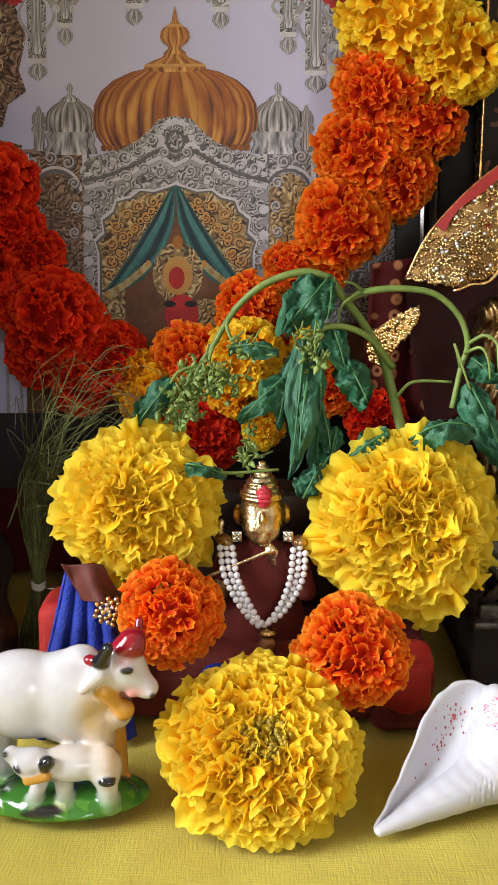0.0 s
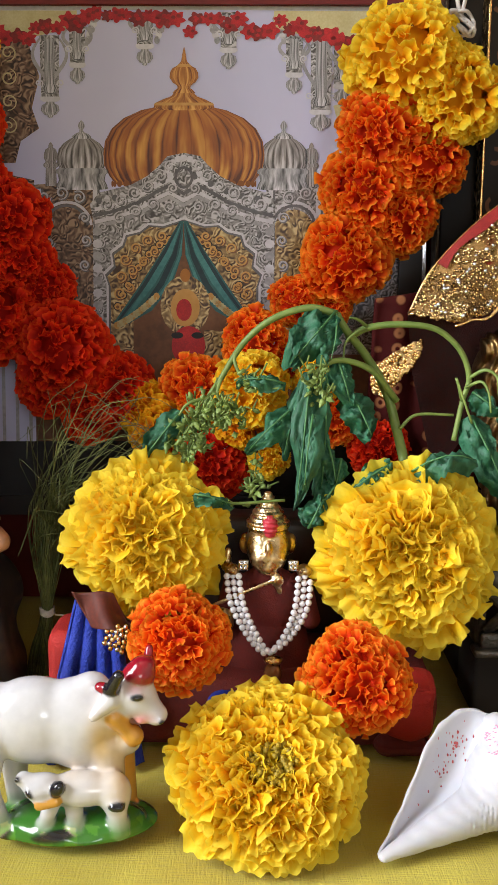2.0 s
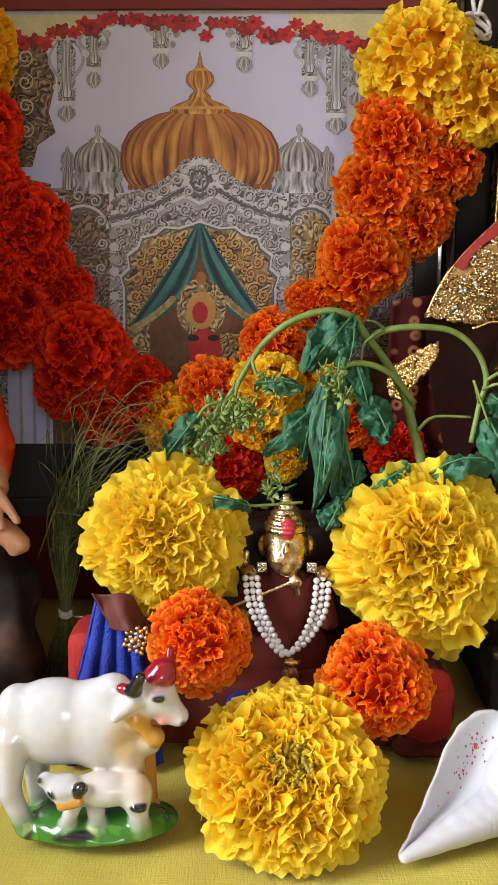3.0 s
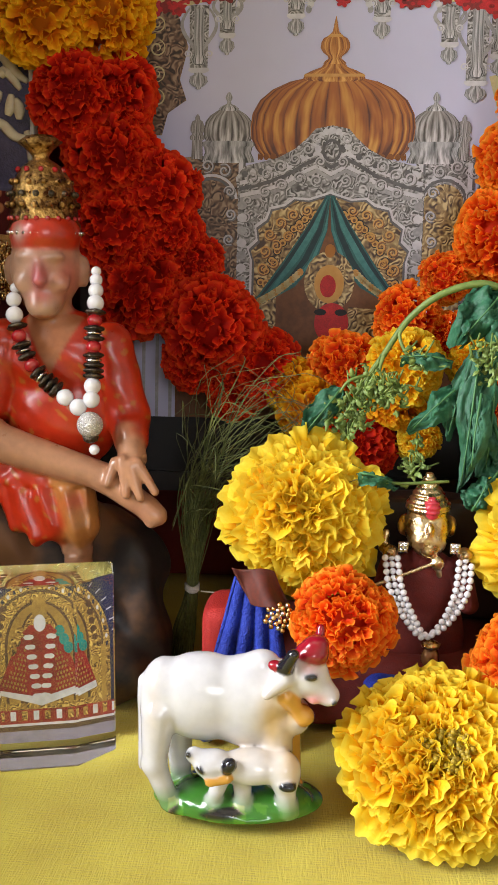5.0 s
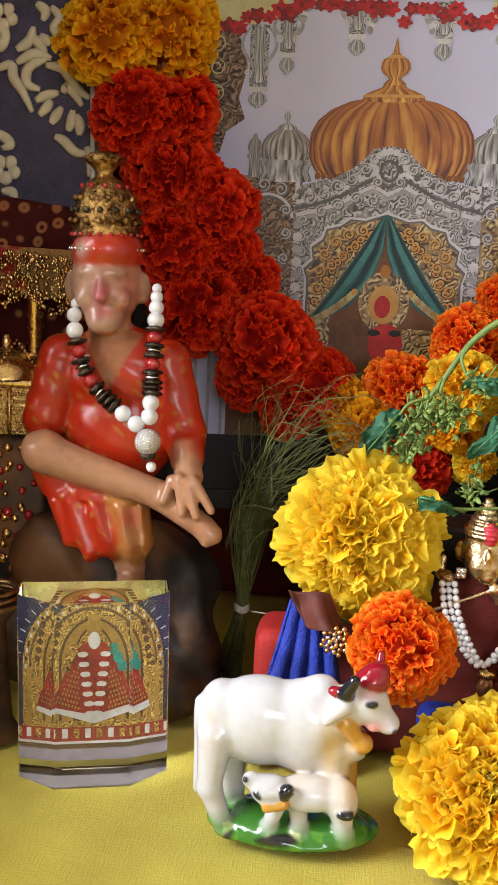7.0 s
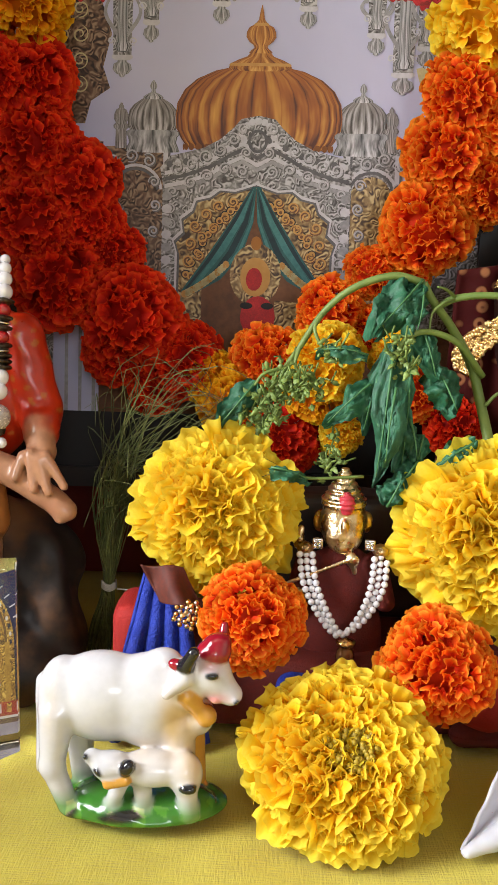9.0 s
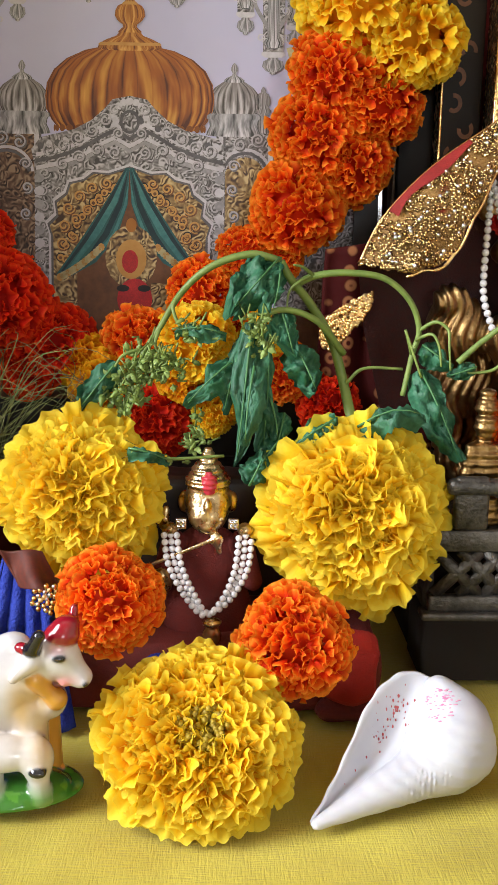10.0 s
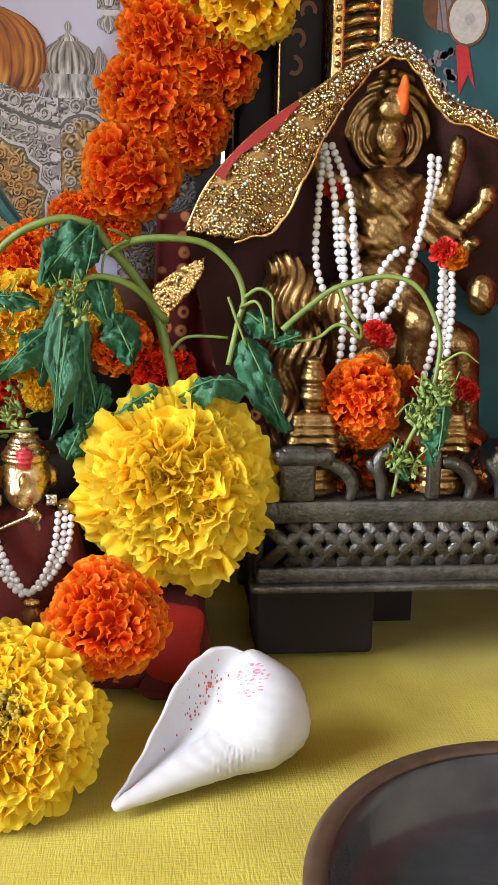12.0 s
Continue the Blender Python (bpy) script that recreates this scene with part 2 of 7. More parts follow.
def ornate(name, dark, mid, light, scale, rough=0.45):
    """Carved relief as printed: curling scrollwork modelled from dark hollows to light ridges."""
    m = material(name, mid, mid, rough, scale=scale)
    nt = m.node_tree
    b = nt.nodes["Principled BSDF"]
    tc = node(nt, "TexCoord")
    warp = node(nt, "TexNoise", Scale=scale * 0.35, Detail=2.0)
    nt.links.new(tc.outputs["Object"], warp.inputs["Vector"])
    mp = node(nt, "VectorMath")
    mp.operation = "MULTIPLY_ADD"
    mp.inputs[1].default_value = (4.5 / scale,) * 3
    nt.links.new(warp.outputs[1], mp.inputs[0])
    nt.links.new(tc.outputs["Object"], mp.inputs[2])
    heights = []
    for shift in ((0, 0, 0), (0.16 / scale, 0, -0.24 / scale)):
        mv = node(nt, "VectorMath")
        mv.operation, mv.inputs[1].default_value = "ADD", shift
        nt.links.new(mp.outputs[0], mv.inputs[0])
        vor = node(nt, "TexVoronoi", Scale=scale * 0.8)
        vor.feature = "SMOOTH_F1"
        vor.inputs["Smoothness"].default_value = 0.5
        fine = node(nt, "TexNoise", Scale=scale * 2.2, Detail=3.0)
        for t in (vor, fine):
            nt.links.new(mv.outputs[0], t.inputs["Vector"])
        ring = node(nt, "Math")
        ring.operation, ring.inputs[1].default_value = "MULTIPLY", 15.0
        nt.links.new(vor.outputs["Distance"], ring.inputs[0])
        wave = node(nt, "Math")
        wave.operation = "SINE"
        nt.links.new(ring.outputs[0], wave.inputs[0])
        h = node(nt, "Math")
        h.operation, h.inputs[1].default_value = "MULTIPLY_ADD", 1.6
        nt.links.new(fine.outputs[0], h.inputs[0])
        nt.links.new(wave.outputs[0], h.inputs[2])
        heights.append(h)
    diff = node(nt, "Math")
    diff.operation = "SUBTRACT"
    nt.links.new(heights[0].outputs[0], diff.inputs[0])
    nt.links.new(heights[1].outputs[0], diff.inputs[1])
    slope = node(nt, "MapRange")
    slope.inputs["From Min"].default_value, slope.inputs["From Max"].default_value = -1.9, 1.9
    nt.links.new(diff.outputs[0], slope.inputs[0])
    ramp = node(nt, "ValToRGB")
    e = ramp.color_ramp.elements
    e[0].position, e[0].color = 0.12, (*dark, 1)
    e[1].position, e[1].color = 0.88, (*light, 1)
    k = e.new(0.5)
    k.color = (*mid, 1)
    nt.links.new(slope.outputs[0], ramp.inputs[0])
    nt.links.new(ramp.outputs[0], b.inputs["Base Color"])
    return m


def turned_print(name, dark, mid, light, gores):
    """Printed shading of a turned, gored metal form, by its own map: across and downwards."""
    m = material(name, mid, light, 0.45, scale=300)
    nt = m.node_tree
    b = nt.nodes["Principled BSDF"]
    uvn = node(nt, "UVMap")
    uvn.uv_map = "form"
    sep = node(nt, "SeparateXYZ")
    nt.links.new(uvn.outputs[0], sep.inputs[0])

    def calc(op, *vals):
        nd = node(nt, "Math")
        nd.operation = op
        for i, v in enumerate(vals):
            if isinstance(v, (int, float)):
                nd.inputs[i].default_value = v
            else:
                nt.links.new(v, nd.inputs[i])
        return nd.outputs[0]

    u, v = sep.outputs[0], sep.outputs[1]
    rib = calc("SUBTRACT", calc("POWER", calc("ABSOLUTE", calc("SINE", calc("MULTIPLY", u, 3.14159 * gores))), 0.4), 0.75)
    stretch = node(nt, "Mapping", Scale=(21.0, 1.4, 1.0))
    nt.links.new(uvn.outputs[0], stretch.inputs["Vector"])
    sheen = node(nt, "TexNoise", Scale=1.0, Detail=2.5)
    nt.links.new(stretch.outputs[0], sheen.inputs["Vector"])
    glint = calc("MULTIPLY", calc("SUBTRACT", sheen.outputs[0], 0.5), calc("MULTIPLY_ADD", v, 1.5, 0.5))
    side = calc("MULTIPLY", calc("POWER", calc("ABSOLUTE", calc("MULTIPLY_ADD", u, 2.0, -1.0)), 2.5), -0.32)
    total = calc("ADD", calc("ADD", calc("MULTIPLY", rib, 0.5), calc("MULTIPLY", glint, 1.5)), calc("ADD", side, 0.5))
    ramp = node(nt, "ValToRGB")
    e = ramp.color_ramp.elements
    e[0].position, e[0].color = 0.1, (*dark, 1)
    e[1].position, e[1].color = 0.95, (*light, 1)
    k = e.new(0.48)
    k.color = (*mid, 1)
    nt.links.new(total, ramp.inputs[0])
    nt.links.new(ramp.outputs[0], b.inputs["Base Color"])
    return m


def petal_material(name, deep, mid, tip, vary=0.14):
    """Petals deep coloured at the base and paler at the ruffled tip, thin enough to let light through."""
    m = material(name, mid, tip, 0.7, scale=150, translucent=0.48, island=vary)
    nt = m.node_tree
    nt.nodes["Principled BSDF"].inputs["Specular IOR Level"].default_value = 0.2
    uvn = node(nt, "UVMap")
    uvn.uv_map = "petal"
    sep = node(nt, "SeparateXYZ")
    nt.links.new(uvn.outputs[0], sep.inputs[0])
    ramp = node(nt, "ValToRGB")
    e = ramp.color_ramp.elements
    e[0].position, e[0].color = 0.3, (*deep, 1)
    e[1].position, e[1].color = 1.0, (*tip, 1)
    k = e.new(0.75)
    k.color = (*mid, 1)
    streak = node(nt, "TexNoise", Scale=14.0, Detail=2.0)
    nt.links.new(uvn.outputs[0], streak.inputs["Vector"])
    add = node(nt, "Math")
    add.operation = "MULTIPLY_ADD"
    add.inputs[1].default_value = 0.25
    sub = node(nt, "Math")
    sub.operation = "SUBTRACT"
    sub.inputs[1].default_value = 0.125
    nt.links.new(sep.outputs[1], sub.inputs[0])
    nt.links.new(streak.outputs[0], add.inputs[0])
    nt.links.new(sub.outputs[0], add.inputs[2])
    nt.links.new(add.outputs[0], ramp.inputs[0])
    hs = [x for x in nt.nodes if x.type == "HUE_SAT"][0]
    nt.links.new(ramp.outputs[0], hs.inputs["Color"])
    return m


YELLOW = petal_material("yellow_petal", (0.9, 0.40, 0.005), (0.96, 0.66, 0.02), (0.97, 0.80, 0.08))
AMBER = petal_material("amber_petal", (0.72, 0.2, 0.003), (0.88, 0.42, 0.006), (0.95, 0.6, 0.02))
ORANGE = petal_material("orange_petal", (0.74, 0.042, 0.004), (0.95, 0.155, 0.006), (0.98, 0.38, 0.028), 0.18)
RED = petal_material("red_petal", (0.5, 0.009, 0.003), (0.8, 0.026, 0.005), (0.94, 0.085, 0.012), 0.18)
CENTRE = material("floret_centre", (0.3, 0.2, 0.01), (0.5, 0.34, 0.02), 0.6, scale=600, island=0.25)
CALYX = material("calyx_green", (0.05, 0.09, 0.02), (0.1, 0.15, 0.03), 0.6, scale=300)
LEAFRIB = material("leaf_rib", (0.04, 0.14, 0.045), (0.09, 0.24, 0.09), 0.5, scale=300)
LEAF = material("leaf_green", (0.012, 0.085, 0.036), (0.055, 0.22, 0.115), 0.55, scale=200, translucent=0.2, island=0.25, bump=0.8, bump_scale=350)
STEM = material("stem_green", (0.12, 0.19, 0.04), (0.22, 0.3, 0.07), 0.5, scale=200, island=0.2)
GRASS = material("grass_dry_green", (0.05, 0.065, 0.014), (0.2, 0.21, 0.06), 0.6, scale=300, island=0.5)
BLACK = material("black_paint", (0.012, 0.012, 0.014), (0.03, 0.03, 0.035), 0.3, scale=200)
REDPAINT = material("red_paint", (0.42, 0.02, 0.035), (0.6, 0.05, 0.08), 0.3, scale=150)
GOLD = material("gold_metal", (0.65, 0.4, 0.14), (0.8, 0.55, 0.24), 0.26, 1.0, scale=300, bump=0.25, bump_scale=700)
PALEBRASS = material("pale_polished_brass", (0.34, 0.22, 0.1), (0.68, 0.53, 0.31), 0.28, 1.0, scale=260, spread=(0.4, 0.55), bump=0.3, bump_scale=600)
BRASS = material("aged_brass", (0.2, 0.115, 0.045), (0.42, 0.27, 0.115), 0.33, 1.0, scale=200, bump=0.5, bump_scale=500)
SILVER = material("silver_metal", (0.6, 0.6, 0.6), (0.8, 0.8, 0.82), 0.22, 1.0, scale=300)
PEARL = material("pearl", (0.66, 0.63, 0.66), (0.8, 0.79, 0.82), 0.22, scale=200, coat=0.8)
BEADRED = material("red_bead", (0.3, 0.008, 0.012), (0.42, 0.015, 0.02), 0.12, scale=100, coat=0.8)
DARKMETAL = material("dark_bead_metal", (0.04, 0.03, 0.022), (0.14, 0.11, 0.08), 0.35, 0.9, scale=900, bump=0.6, bump_scale=900)
STONE = material("brown_stone_enamel", (0.010, 0.0045, 0.003), (0.15, 0.06, 0.018), 0.65, spread=(0.45, 0.58), scale=40, coat=0.0, bump=0.3, bump_scale=80)
GREYMETAL = material("grey_cast_metal", (0.045, 0.041, 0.037), (0.14, 0.13, 0.12), 0.4, 0.7, scale=260, bump=0.5, bump_scale=700)
MAROON = material("maroon_cloth", (0.1, 0.008, 0.006), (0.16, 0.014, 0.009), 0.8, scale=400, bump=0.4, bump_scale=1500)
REDCLOTH = material("red_cloth", (0.35, 0.012, 0.01), (0.45, 0.02, 0.015), 0.75, scale=400, bump=0.4, bump_scale=1500)
BLUECLOTH = material("blue_crochet", (0.006, 0.02, 0.26), (0.015, 0.045, 0.42), 0.7, scale=500, bump=0.8, bump_scale=900)
SHADEBLACK = material("matt_shade_black", (0.01, 0.007, 0.005), (0.02, 0.012, 0.009), 0.9, scale=90)
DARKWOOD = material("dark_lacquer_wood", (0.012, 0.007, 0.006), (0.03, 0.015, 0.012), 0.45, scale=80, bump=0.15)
MAROONFRAME = material("maroon_lacquer", (0.13, 0.006, 0.005), (0.18, 0.011, 0.008), 0.65, scale=60)
WALLPAINT = material("cream_wall_paint", (0.62, 0.55, 0.45), (0.68, 0.62, 0.52), 0.85, scale=12, bump=0.1, bump_scale=150)
FLOORING = material("grey_floor_tile", (0.3, 0.28, 0.26), (0.4, 0.38, 0.35), 0.5, scale=8)
SHELL = material("white_shell", (0.5, 0.5, 0.56), (0.6, 0.6, 0.66), 0.36, scale=70, bump=0.1, bump_scale=300, sss=0.1)
BOWL = material("dark_bowl_iron", (0.05, 0.049, 0.056), (0.085, 0.083, 0.09), 0.13, 0.45, scale=90, bump=0.1, bump_scale=500)
BOWLRIM = material("brown_bowl_rim", (0.06, 0.035, 0.024), (0.12, 0.075, 0.055), 0.4, 0.3, scale=150)
TIE = material("white_thread", (0.5, 0.47, 0.45), (0.66, 0.62, 0.6), 0.8, scale=800)


def linen():
    m = material("yellow_linen", (0.42, 0.32, 0.02), (0.57, 0.48, 0.05), 0.85, scale=35, bump=0.0)
    nt = m.node_tree
    b = nt.nodes["Principled BSDF"]
    tc = node(nt, "TexCoord")
    warp = [node(nt, "TexNoise", Scale=1.0, Detail=2.0) for s in range(2)]
    for w, stretch in zip(warp, ((1300, 170, 1), (170, 1100, 1))):
        mp = node(nt, "Mapping", Scale=stretch)
        nt.links.new(tc.outputs["Object"], mp.inputs["Vector"])
        nt.links.new(mp.outputs[0], w.inputs["Vector"])
    mul = node(nt, "Math")
    mul.operation = "ADD"
    nt.links.new(warp[0].outputs[0], mul.inputs[0])
    nt.links.new(warp[1].outputs[0], mul.inputs[1])
    bp = node(nt, "Bump", Strength=0.6, Distance=0.0006)
    nt.links.new(mul.outputs[0], bp.inputs["Height"])
    nt.links.new(bp.outputs[0], b.inputs["Normal"])
    b.inputs["Sheen Weight"].default_value = 0.2
    return m


LINEN = linen()

# ---- room, table and cloth ----
def structure(name, bm, mat, label, category):
    return tagged(part(name, bm, mat, smooth=False), label, category, kind="structure")


structure("floor", box(-1.6, 1.6, -2.0, 0.7, -0.80, -0.75), FLOORING, "grey tiled floor of the room", "floor")
structure("ceiling", box(-1.6, 1.6, -2.0, 0.7, 1.75, 1.8), WALLPAINT, "cream painted ceiling", "ceiling")
structure("wall_back", box(-1.6, 1.6, 0.6, 0.7, -0.75, 1.75), WALLPAINT, "cream painted wall behind the shrine", "wall")
for _n, _b in (("wall_front_left", (-1.6, 0.15, -0.75, 1.75)), ("wall_front_right", (0.75, 1.6, -0.75, 1.75)), ("wall_front_sill", (0.15, 0.75, -0.75, 0.34)), ("wall_front_head", (0.15, 0.75, 0.86, 1.75))):
    structure(_n, box(_b[0], _b[1], -2.0, -1.9, _b[2], _b[3]), WALLPAINT, "cream painted wall round the window facing the shrine", "wall")
structure("wall_right", box(1.5, 1.6, -1.9, 0.6, -0.75, 1.75), WALLPAINT, "cream painted side wall", "wall")
structure("wall_left", box(-1.6, -1.5, -1.9, -0.72, -0.75, 1.75), WALLPAINT, "cream painted wall beside the window", "wall")
structure("wall_left_far", box(-1.6, -1.5, 0.08, 0.6, -0.75, 1.75), WALLPAINT, "cream painted wall beside the window", "wall")
structure("wall_left_sill", box(-1.6, -1.5, -0.72, 0.08, -0.75, 0.18), WALLPAINT, "cream painted wall under the window", "wall")
structure("wall_left_head", box(-1.6, -1.5, -0.72, 0.08, 1.42, 1.75), WALLPAINT, "cream painted wall over the window", "wall")
structure("wall_shrine", box(-0.55, 0.55, 0.575, 0.6, 0.0, 0.75), MAROON, "dark maroon lining behind the shrine", "wall")

table = thing("table", pose(0, 0.15, -0.75), "wooden table under the yellow cloth", "table")
part("tabletop", box(-0.6, 0.6, -0.25, 0.57, -0.035, -0.004, 0.003), DARKWOOD, table)
for sx in (-0.55, 0.5):
    for sy in (-0.2, 0.47):
        part("leg", box(sx, sx + 0.05, sy, sy + 0.05, -0.75, -0.035), DARKWOOD, table)


def cloth_sheet():
    nx, ny = 150, 110
    vs, fs = [], []
    for j in range(ny + 1):
        for i in range(nx + 1):
            x, y = -0.6 + 1.2 * i / nx, -0.25 + 0.82 * j / ny
            z = 0.0018 * noise.noise((x * 9, y * 14, 0.3)) + 0.0009 * abs(noise.noise((x * 16 + y * 9, y * 22 - x * 7, 5.2))) + 0.0011 * math.sin(38 * (y + 0.35 * x) + 2 * noise.noise((x * 6, y * 6, 4))) * max(0, noise.noise((x * 5, y * 5, 9)) + 0.2) + 0.0007 * noise.noise((x * 30 + y * 12, y * 26, 1.7))
            z -= 0.0022
            vs.append((x, y, z))
    for j in range(ny):
        for i in range(nx):
            a = j * (nx + 1) + i
            fs.append((a, a + 1, a + nx + 2, a + nx + 1))
    return vs, fs


tagged(part("tablecloth", cloth_sheet(), LINEN), "mustard yellow woven linen cloth with soft creases over the table", "tablecloth")


# ---- marigolds ----
NU, NV = 14, 6
PETAL_UV = [(i / NU, j / NV) for j in range(NV + 1) for i in range(NU + 1)]


def petal_mesh(seed, frilled):
    """A petal, base at the origin, 1 long along y, about 1 wide near its round tip, inner face up: broad and wavy, or crimped to a frill."""
    rng = random.Random(seed)
    ph = [rng.uniform(0, 6.28) for _ in range(6)]
    lean = rng.uniform(-0.2, 0.2)
    amp = rng.uniform(0.85, 1.2)
    vs, fs = [], []
    for j in range(NV + 1):
        v = j / NV
        for i in range(NU + 1):
            u = 2 * i / NU - 1
            w = 0.12 + 0.62 * v ** 0.75 - 0.14 * v ** 6
            edge = 0.045 * math.sin(4.5 * u + ph[0]) + 0.035 * math.sin(9 * u + ph[1]) - 0.12 * u ** 4
            y = v * (1 + v * v * edge)
            if frilled:
                z = amp * v ** 1.5 * (0.24 * math.sin(3.6 * u + ph[2]) + 0.15 * math.sin(7.2 * u + ph[3] + v)) + 0.25 * u * u * (1 - v) - 0.12 * v ** 3
                w *= 0.92
            else:
                z = amp * v ** 1.6 * (0.09 * math.sin(3.0 * u + ph[2]) + 0.075 * math.sin(7.4 * u + ph[3] + 1.2 * v)) + 0.28 * u * u * (1 - v) ** 0.7 + 0.12 * v * v - (0.2 + 0.7 * lean) * v ** 3
            vs.append((u * w + lean * v * v * 0.5, y, z))
    for j in range(NV):
        for i in range(NU):
            a = j * (NU + 1) + i
            fs.append((a, a + 1, a + NU + 2, a + NU + 1))
    return vs, fs


def give_uv(me):
    """Every petal's own map: across and from base to tip."""
    uv = me.uv_layers.new(name="petal")
    k = len(PETAL_UV)
    ids = np.empty(len(me.loops), dtype=np.int32)
    me.loops.foreach_get("vertex_index", ids)
    uv.data.foreach_set("uv", np.array(PETAL_UV)[ids % k].ravel())
    return me


PETALS = [petal_mesh(s, s >= 6) for s in range(12)]


def petal_poses(radius, flat, count, spread, seed, size=0.42, tight=0.5, frill=0.35, rim=42):
    """Poses of the petals of a pompon that looks along +z; those of its inner share, frill, out to the angle rim, stand on edge."""
    rng = random.Random(seed)
    out = []
    for k in range(count):
        f = (k + 0.5) / count
        th = radians(spread) * f ** 0.5 if frill > 1 else radians(rim) * min(1, f / frill) ** 0.5
        ph = k * 2.399963 + rng.uniform(-0.25, 0.25)
        tilt = th + rng.gauss(0, 0.13)
        d = Vector((math.sin(tilt) * math.cos(ph), math.sin(tilt) * math.sin(ph), math.cos(tilt)))
        up = Vector((-math.cos(ph) * math.cos(tilt), -math.sin(ph) * math.cos(tilt), math.sin(tilt)))
        x = d.cross(up).normalized()
        R = radius * (rng.uniform(0.88, 1.04) + 0.05 * math.sin(3 * ph + seed) + (0.1 if rng.random() < 0.06 else 0)) * (tight + (1 - tight) * min(1, f * 2.2) ** 0.6)
        length = radius * size * (0.74 + 0.48 * f + (0.35 if f > 0.72 and size > 0.4 else 0)) * rng.uniform(0.8, 1.25)
        width = length * (1.15 + 0.5 * rng.random())
        tip = Vector((d.x * R, d.y * R, d.z * R * flat))
        base = tip - d * length
        if f < frill:
            tw = Matrix.Rotation(rng.gauss(0, 0.9), 4, "Y") @ Matrix.Rotation(rng.gauss(-0.05, 0.28), 4, "X")
            kind = 6 + rng.randrange(6)
        else:
            g = (f - frill) / (1 - frill)
            tilt = radians(rim + (98 - rim) * g) + rng.gauss(0, 0.14)
            d = Vector((math.sin(tilt) * math.cos(ph), math.sin(tilt) * math.sin(ph), math.cos(tilt)))
            up = Vector((-math.cos(ph) * math.cos(tilt), -math.sin(ph) * math.cos(tilt), math.sin(tilt)))
            x = d.cross(up).normalized()
            reach = radius * (0.82 * math.sin(radians(rim)) + (1 - 0.82 * math.sin(radians(rim))) * g ** 0.8) * rng.uniform(0.84, 1.08)
            length = radius * size * (1.15 + 0.6 * g) * rng.uniform(0.85, 1.15)
            width = length * rng.uniform(0.5, 0.85)
            tip = Vector((reach * math.cos(ph), reach * math.sin(ph), radius * flat * (math.cos(radians(rim)) * (0.96 - g) - 0.12 * g)))
            base = tip - d * length
            tw = Matrix.Rotation(rng.gauss(0, 0.42), 4, "Y") @ Matrix.Rotation(rng.gauss(0.0, 0.2), 4, "X")
            kind = rng.randrange(6)
        m = Matrix((x, d, up)).transposed().to_4x4()
        out.append((Matrix.Translation(base) @ m @ tw @ Matrix.Diagonal((width, length, length, 1)), kind, f))
    return out


def facing(place, axis, spin=0):
    q = Vector((0, 0, 1)).rotation_difference(Vector(axis)).to_matrix().to_4x4()
    return Matrix.Translation(place) @ q @ Matrix.Rotation(spin, 4, "Z")


def core(radius, flat):
    return ball((0, 0, 0), radius, 14, 9, (1, 1, flat))


def petal_cloud(poses_, m):
    vs, fs = [], []
    for pm, k, f in poses_:
        v, q = PETALS[k]
        o = len(vs)
        mm = m @ pm
        vs += [mm @ Vector(c) for c in v]
        fs += [tuple(i + o for i in g) for g in q]
    return vs, fs


def marigold(place, axis, radius, flat, mats, count, spread, seed, label, size=0.42, tight=0.5, hollow=0, frill=0.35, rim=42):
    """A loose marigold head: every outer petal a piece, the small ones of the middle joined."""
    m = facing(place, axis)
    ob = thing("marigold_flower", m, label, "flower", "loose marigold heads")
    shared = []
    for k in range(12):
        me = give_uv(as_mesh("petal", PETALS[k]))
        me.materials.append(mats[0])
        shared.append(me)
    poses_ = petal_poses(radius, flat, count, spread, seed, size, tight, frill, rim)
    cut = max(int(count * 0.3), count - 280)
    for pm, k, f in poses_[cut:]:
        part("petal", shared[k], None, ob, m=m @ pm)
    inner = give_uv(as_mesh("inner_petals", petal_cloud(poses_[hollow:cut], m)))
    part("inner_petals", inner, mats[1], ob, "tightly curled inner petals", kind="stuff")
    if hollow:
        rng = random.Random(seed + 5)
        bits = []
        for k in range(70):
            a, r = rng.uniform(0, 6.28), radius * 0.24 * rng.random() ** 0.5
            p = m @ Vector((r * math.cos(a), r * math.sin(a), radius * flat * (0.36 + 0.1 * rng.random())))
            q = p + (m.to_3x3() @ Vector((rng.uniform(-.3, .3), rng.uniform(-.3, .3), 1))) * radius * 0.14
            bits.append(tube([p, (p + q) / 2, q], [radius * 0.015, radius * 0.022, radius * 0.03], 5))
        part("disc_florets", merged(bits), CENTRE, ob, "olive florets in the open middle", kind="stuff")
    v, f = core(radius * 0.52, flat * 0.8)
    part("flower_base", ([m @ Vector(c) - m.to_3x3() @ Vector((0, 0, radius * 0.12)) for c in v], f), mats[2], ob)
    v, f = lathe([(0.0, -0.75), (0.1, -0.74), (0.2, -0.6), (0.24, -0.35), (0.2, -0.2)], 12)
    part("calyx", ([m @ (Vector(c) * radius * Vector((1, 1, 1)).x) for c in v], f), CALYX, ob, "green calyx")
    return ob


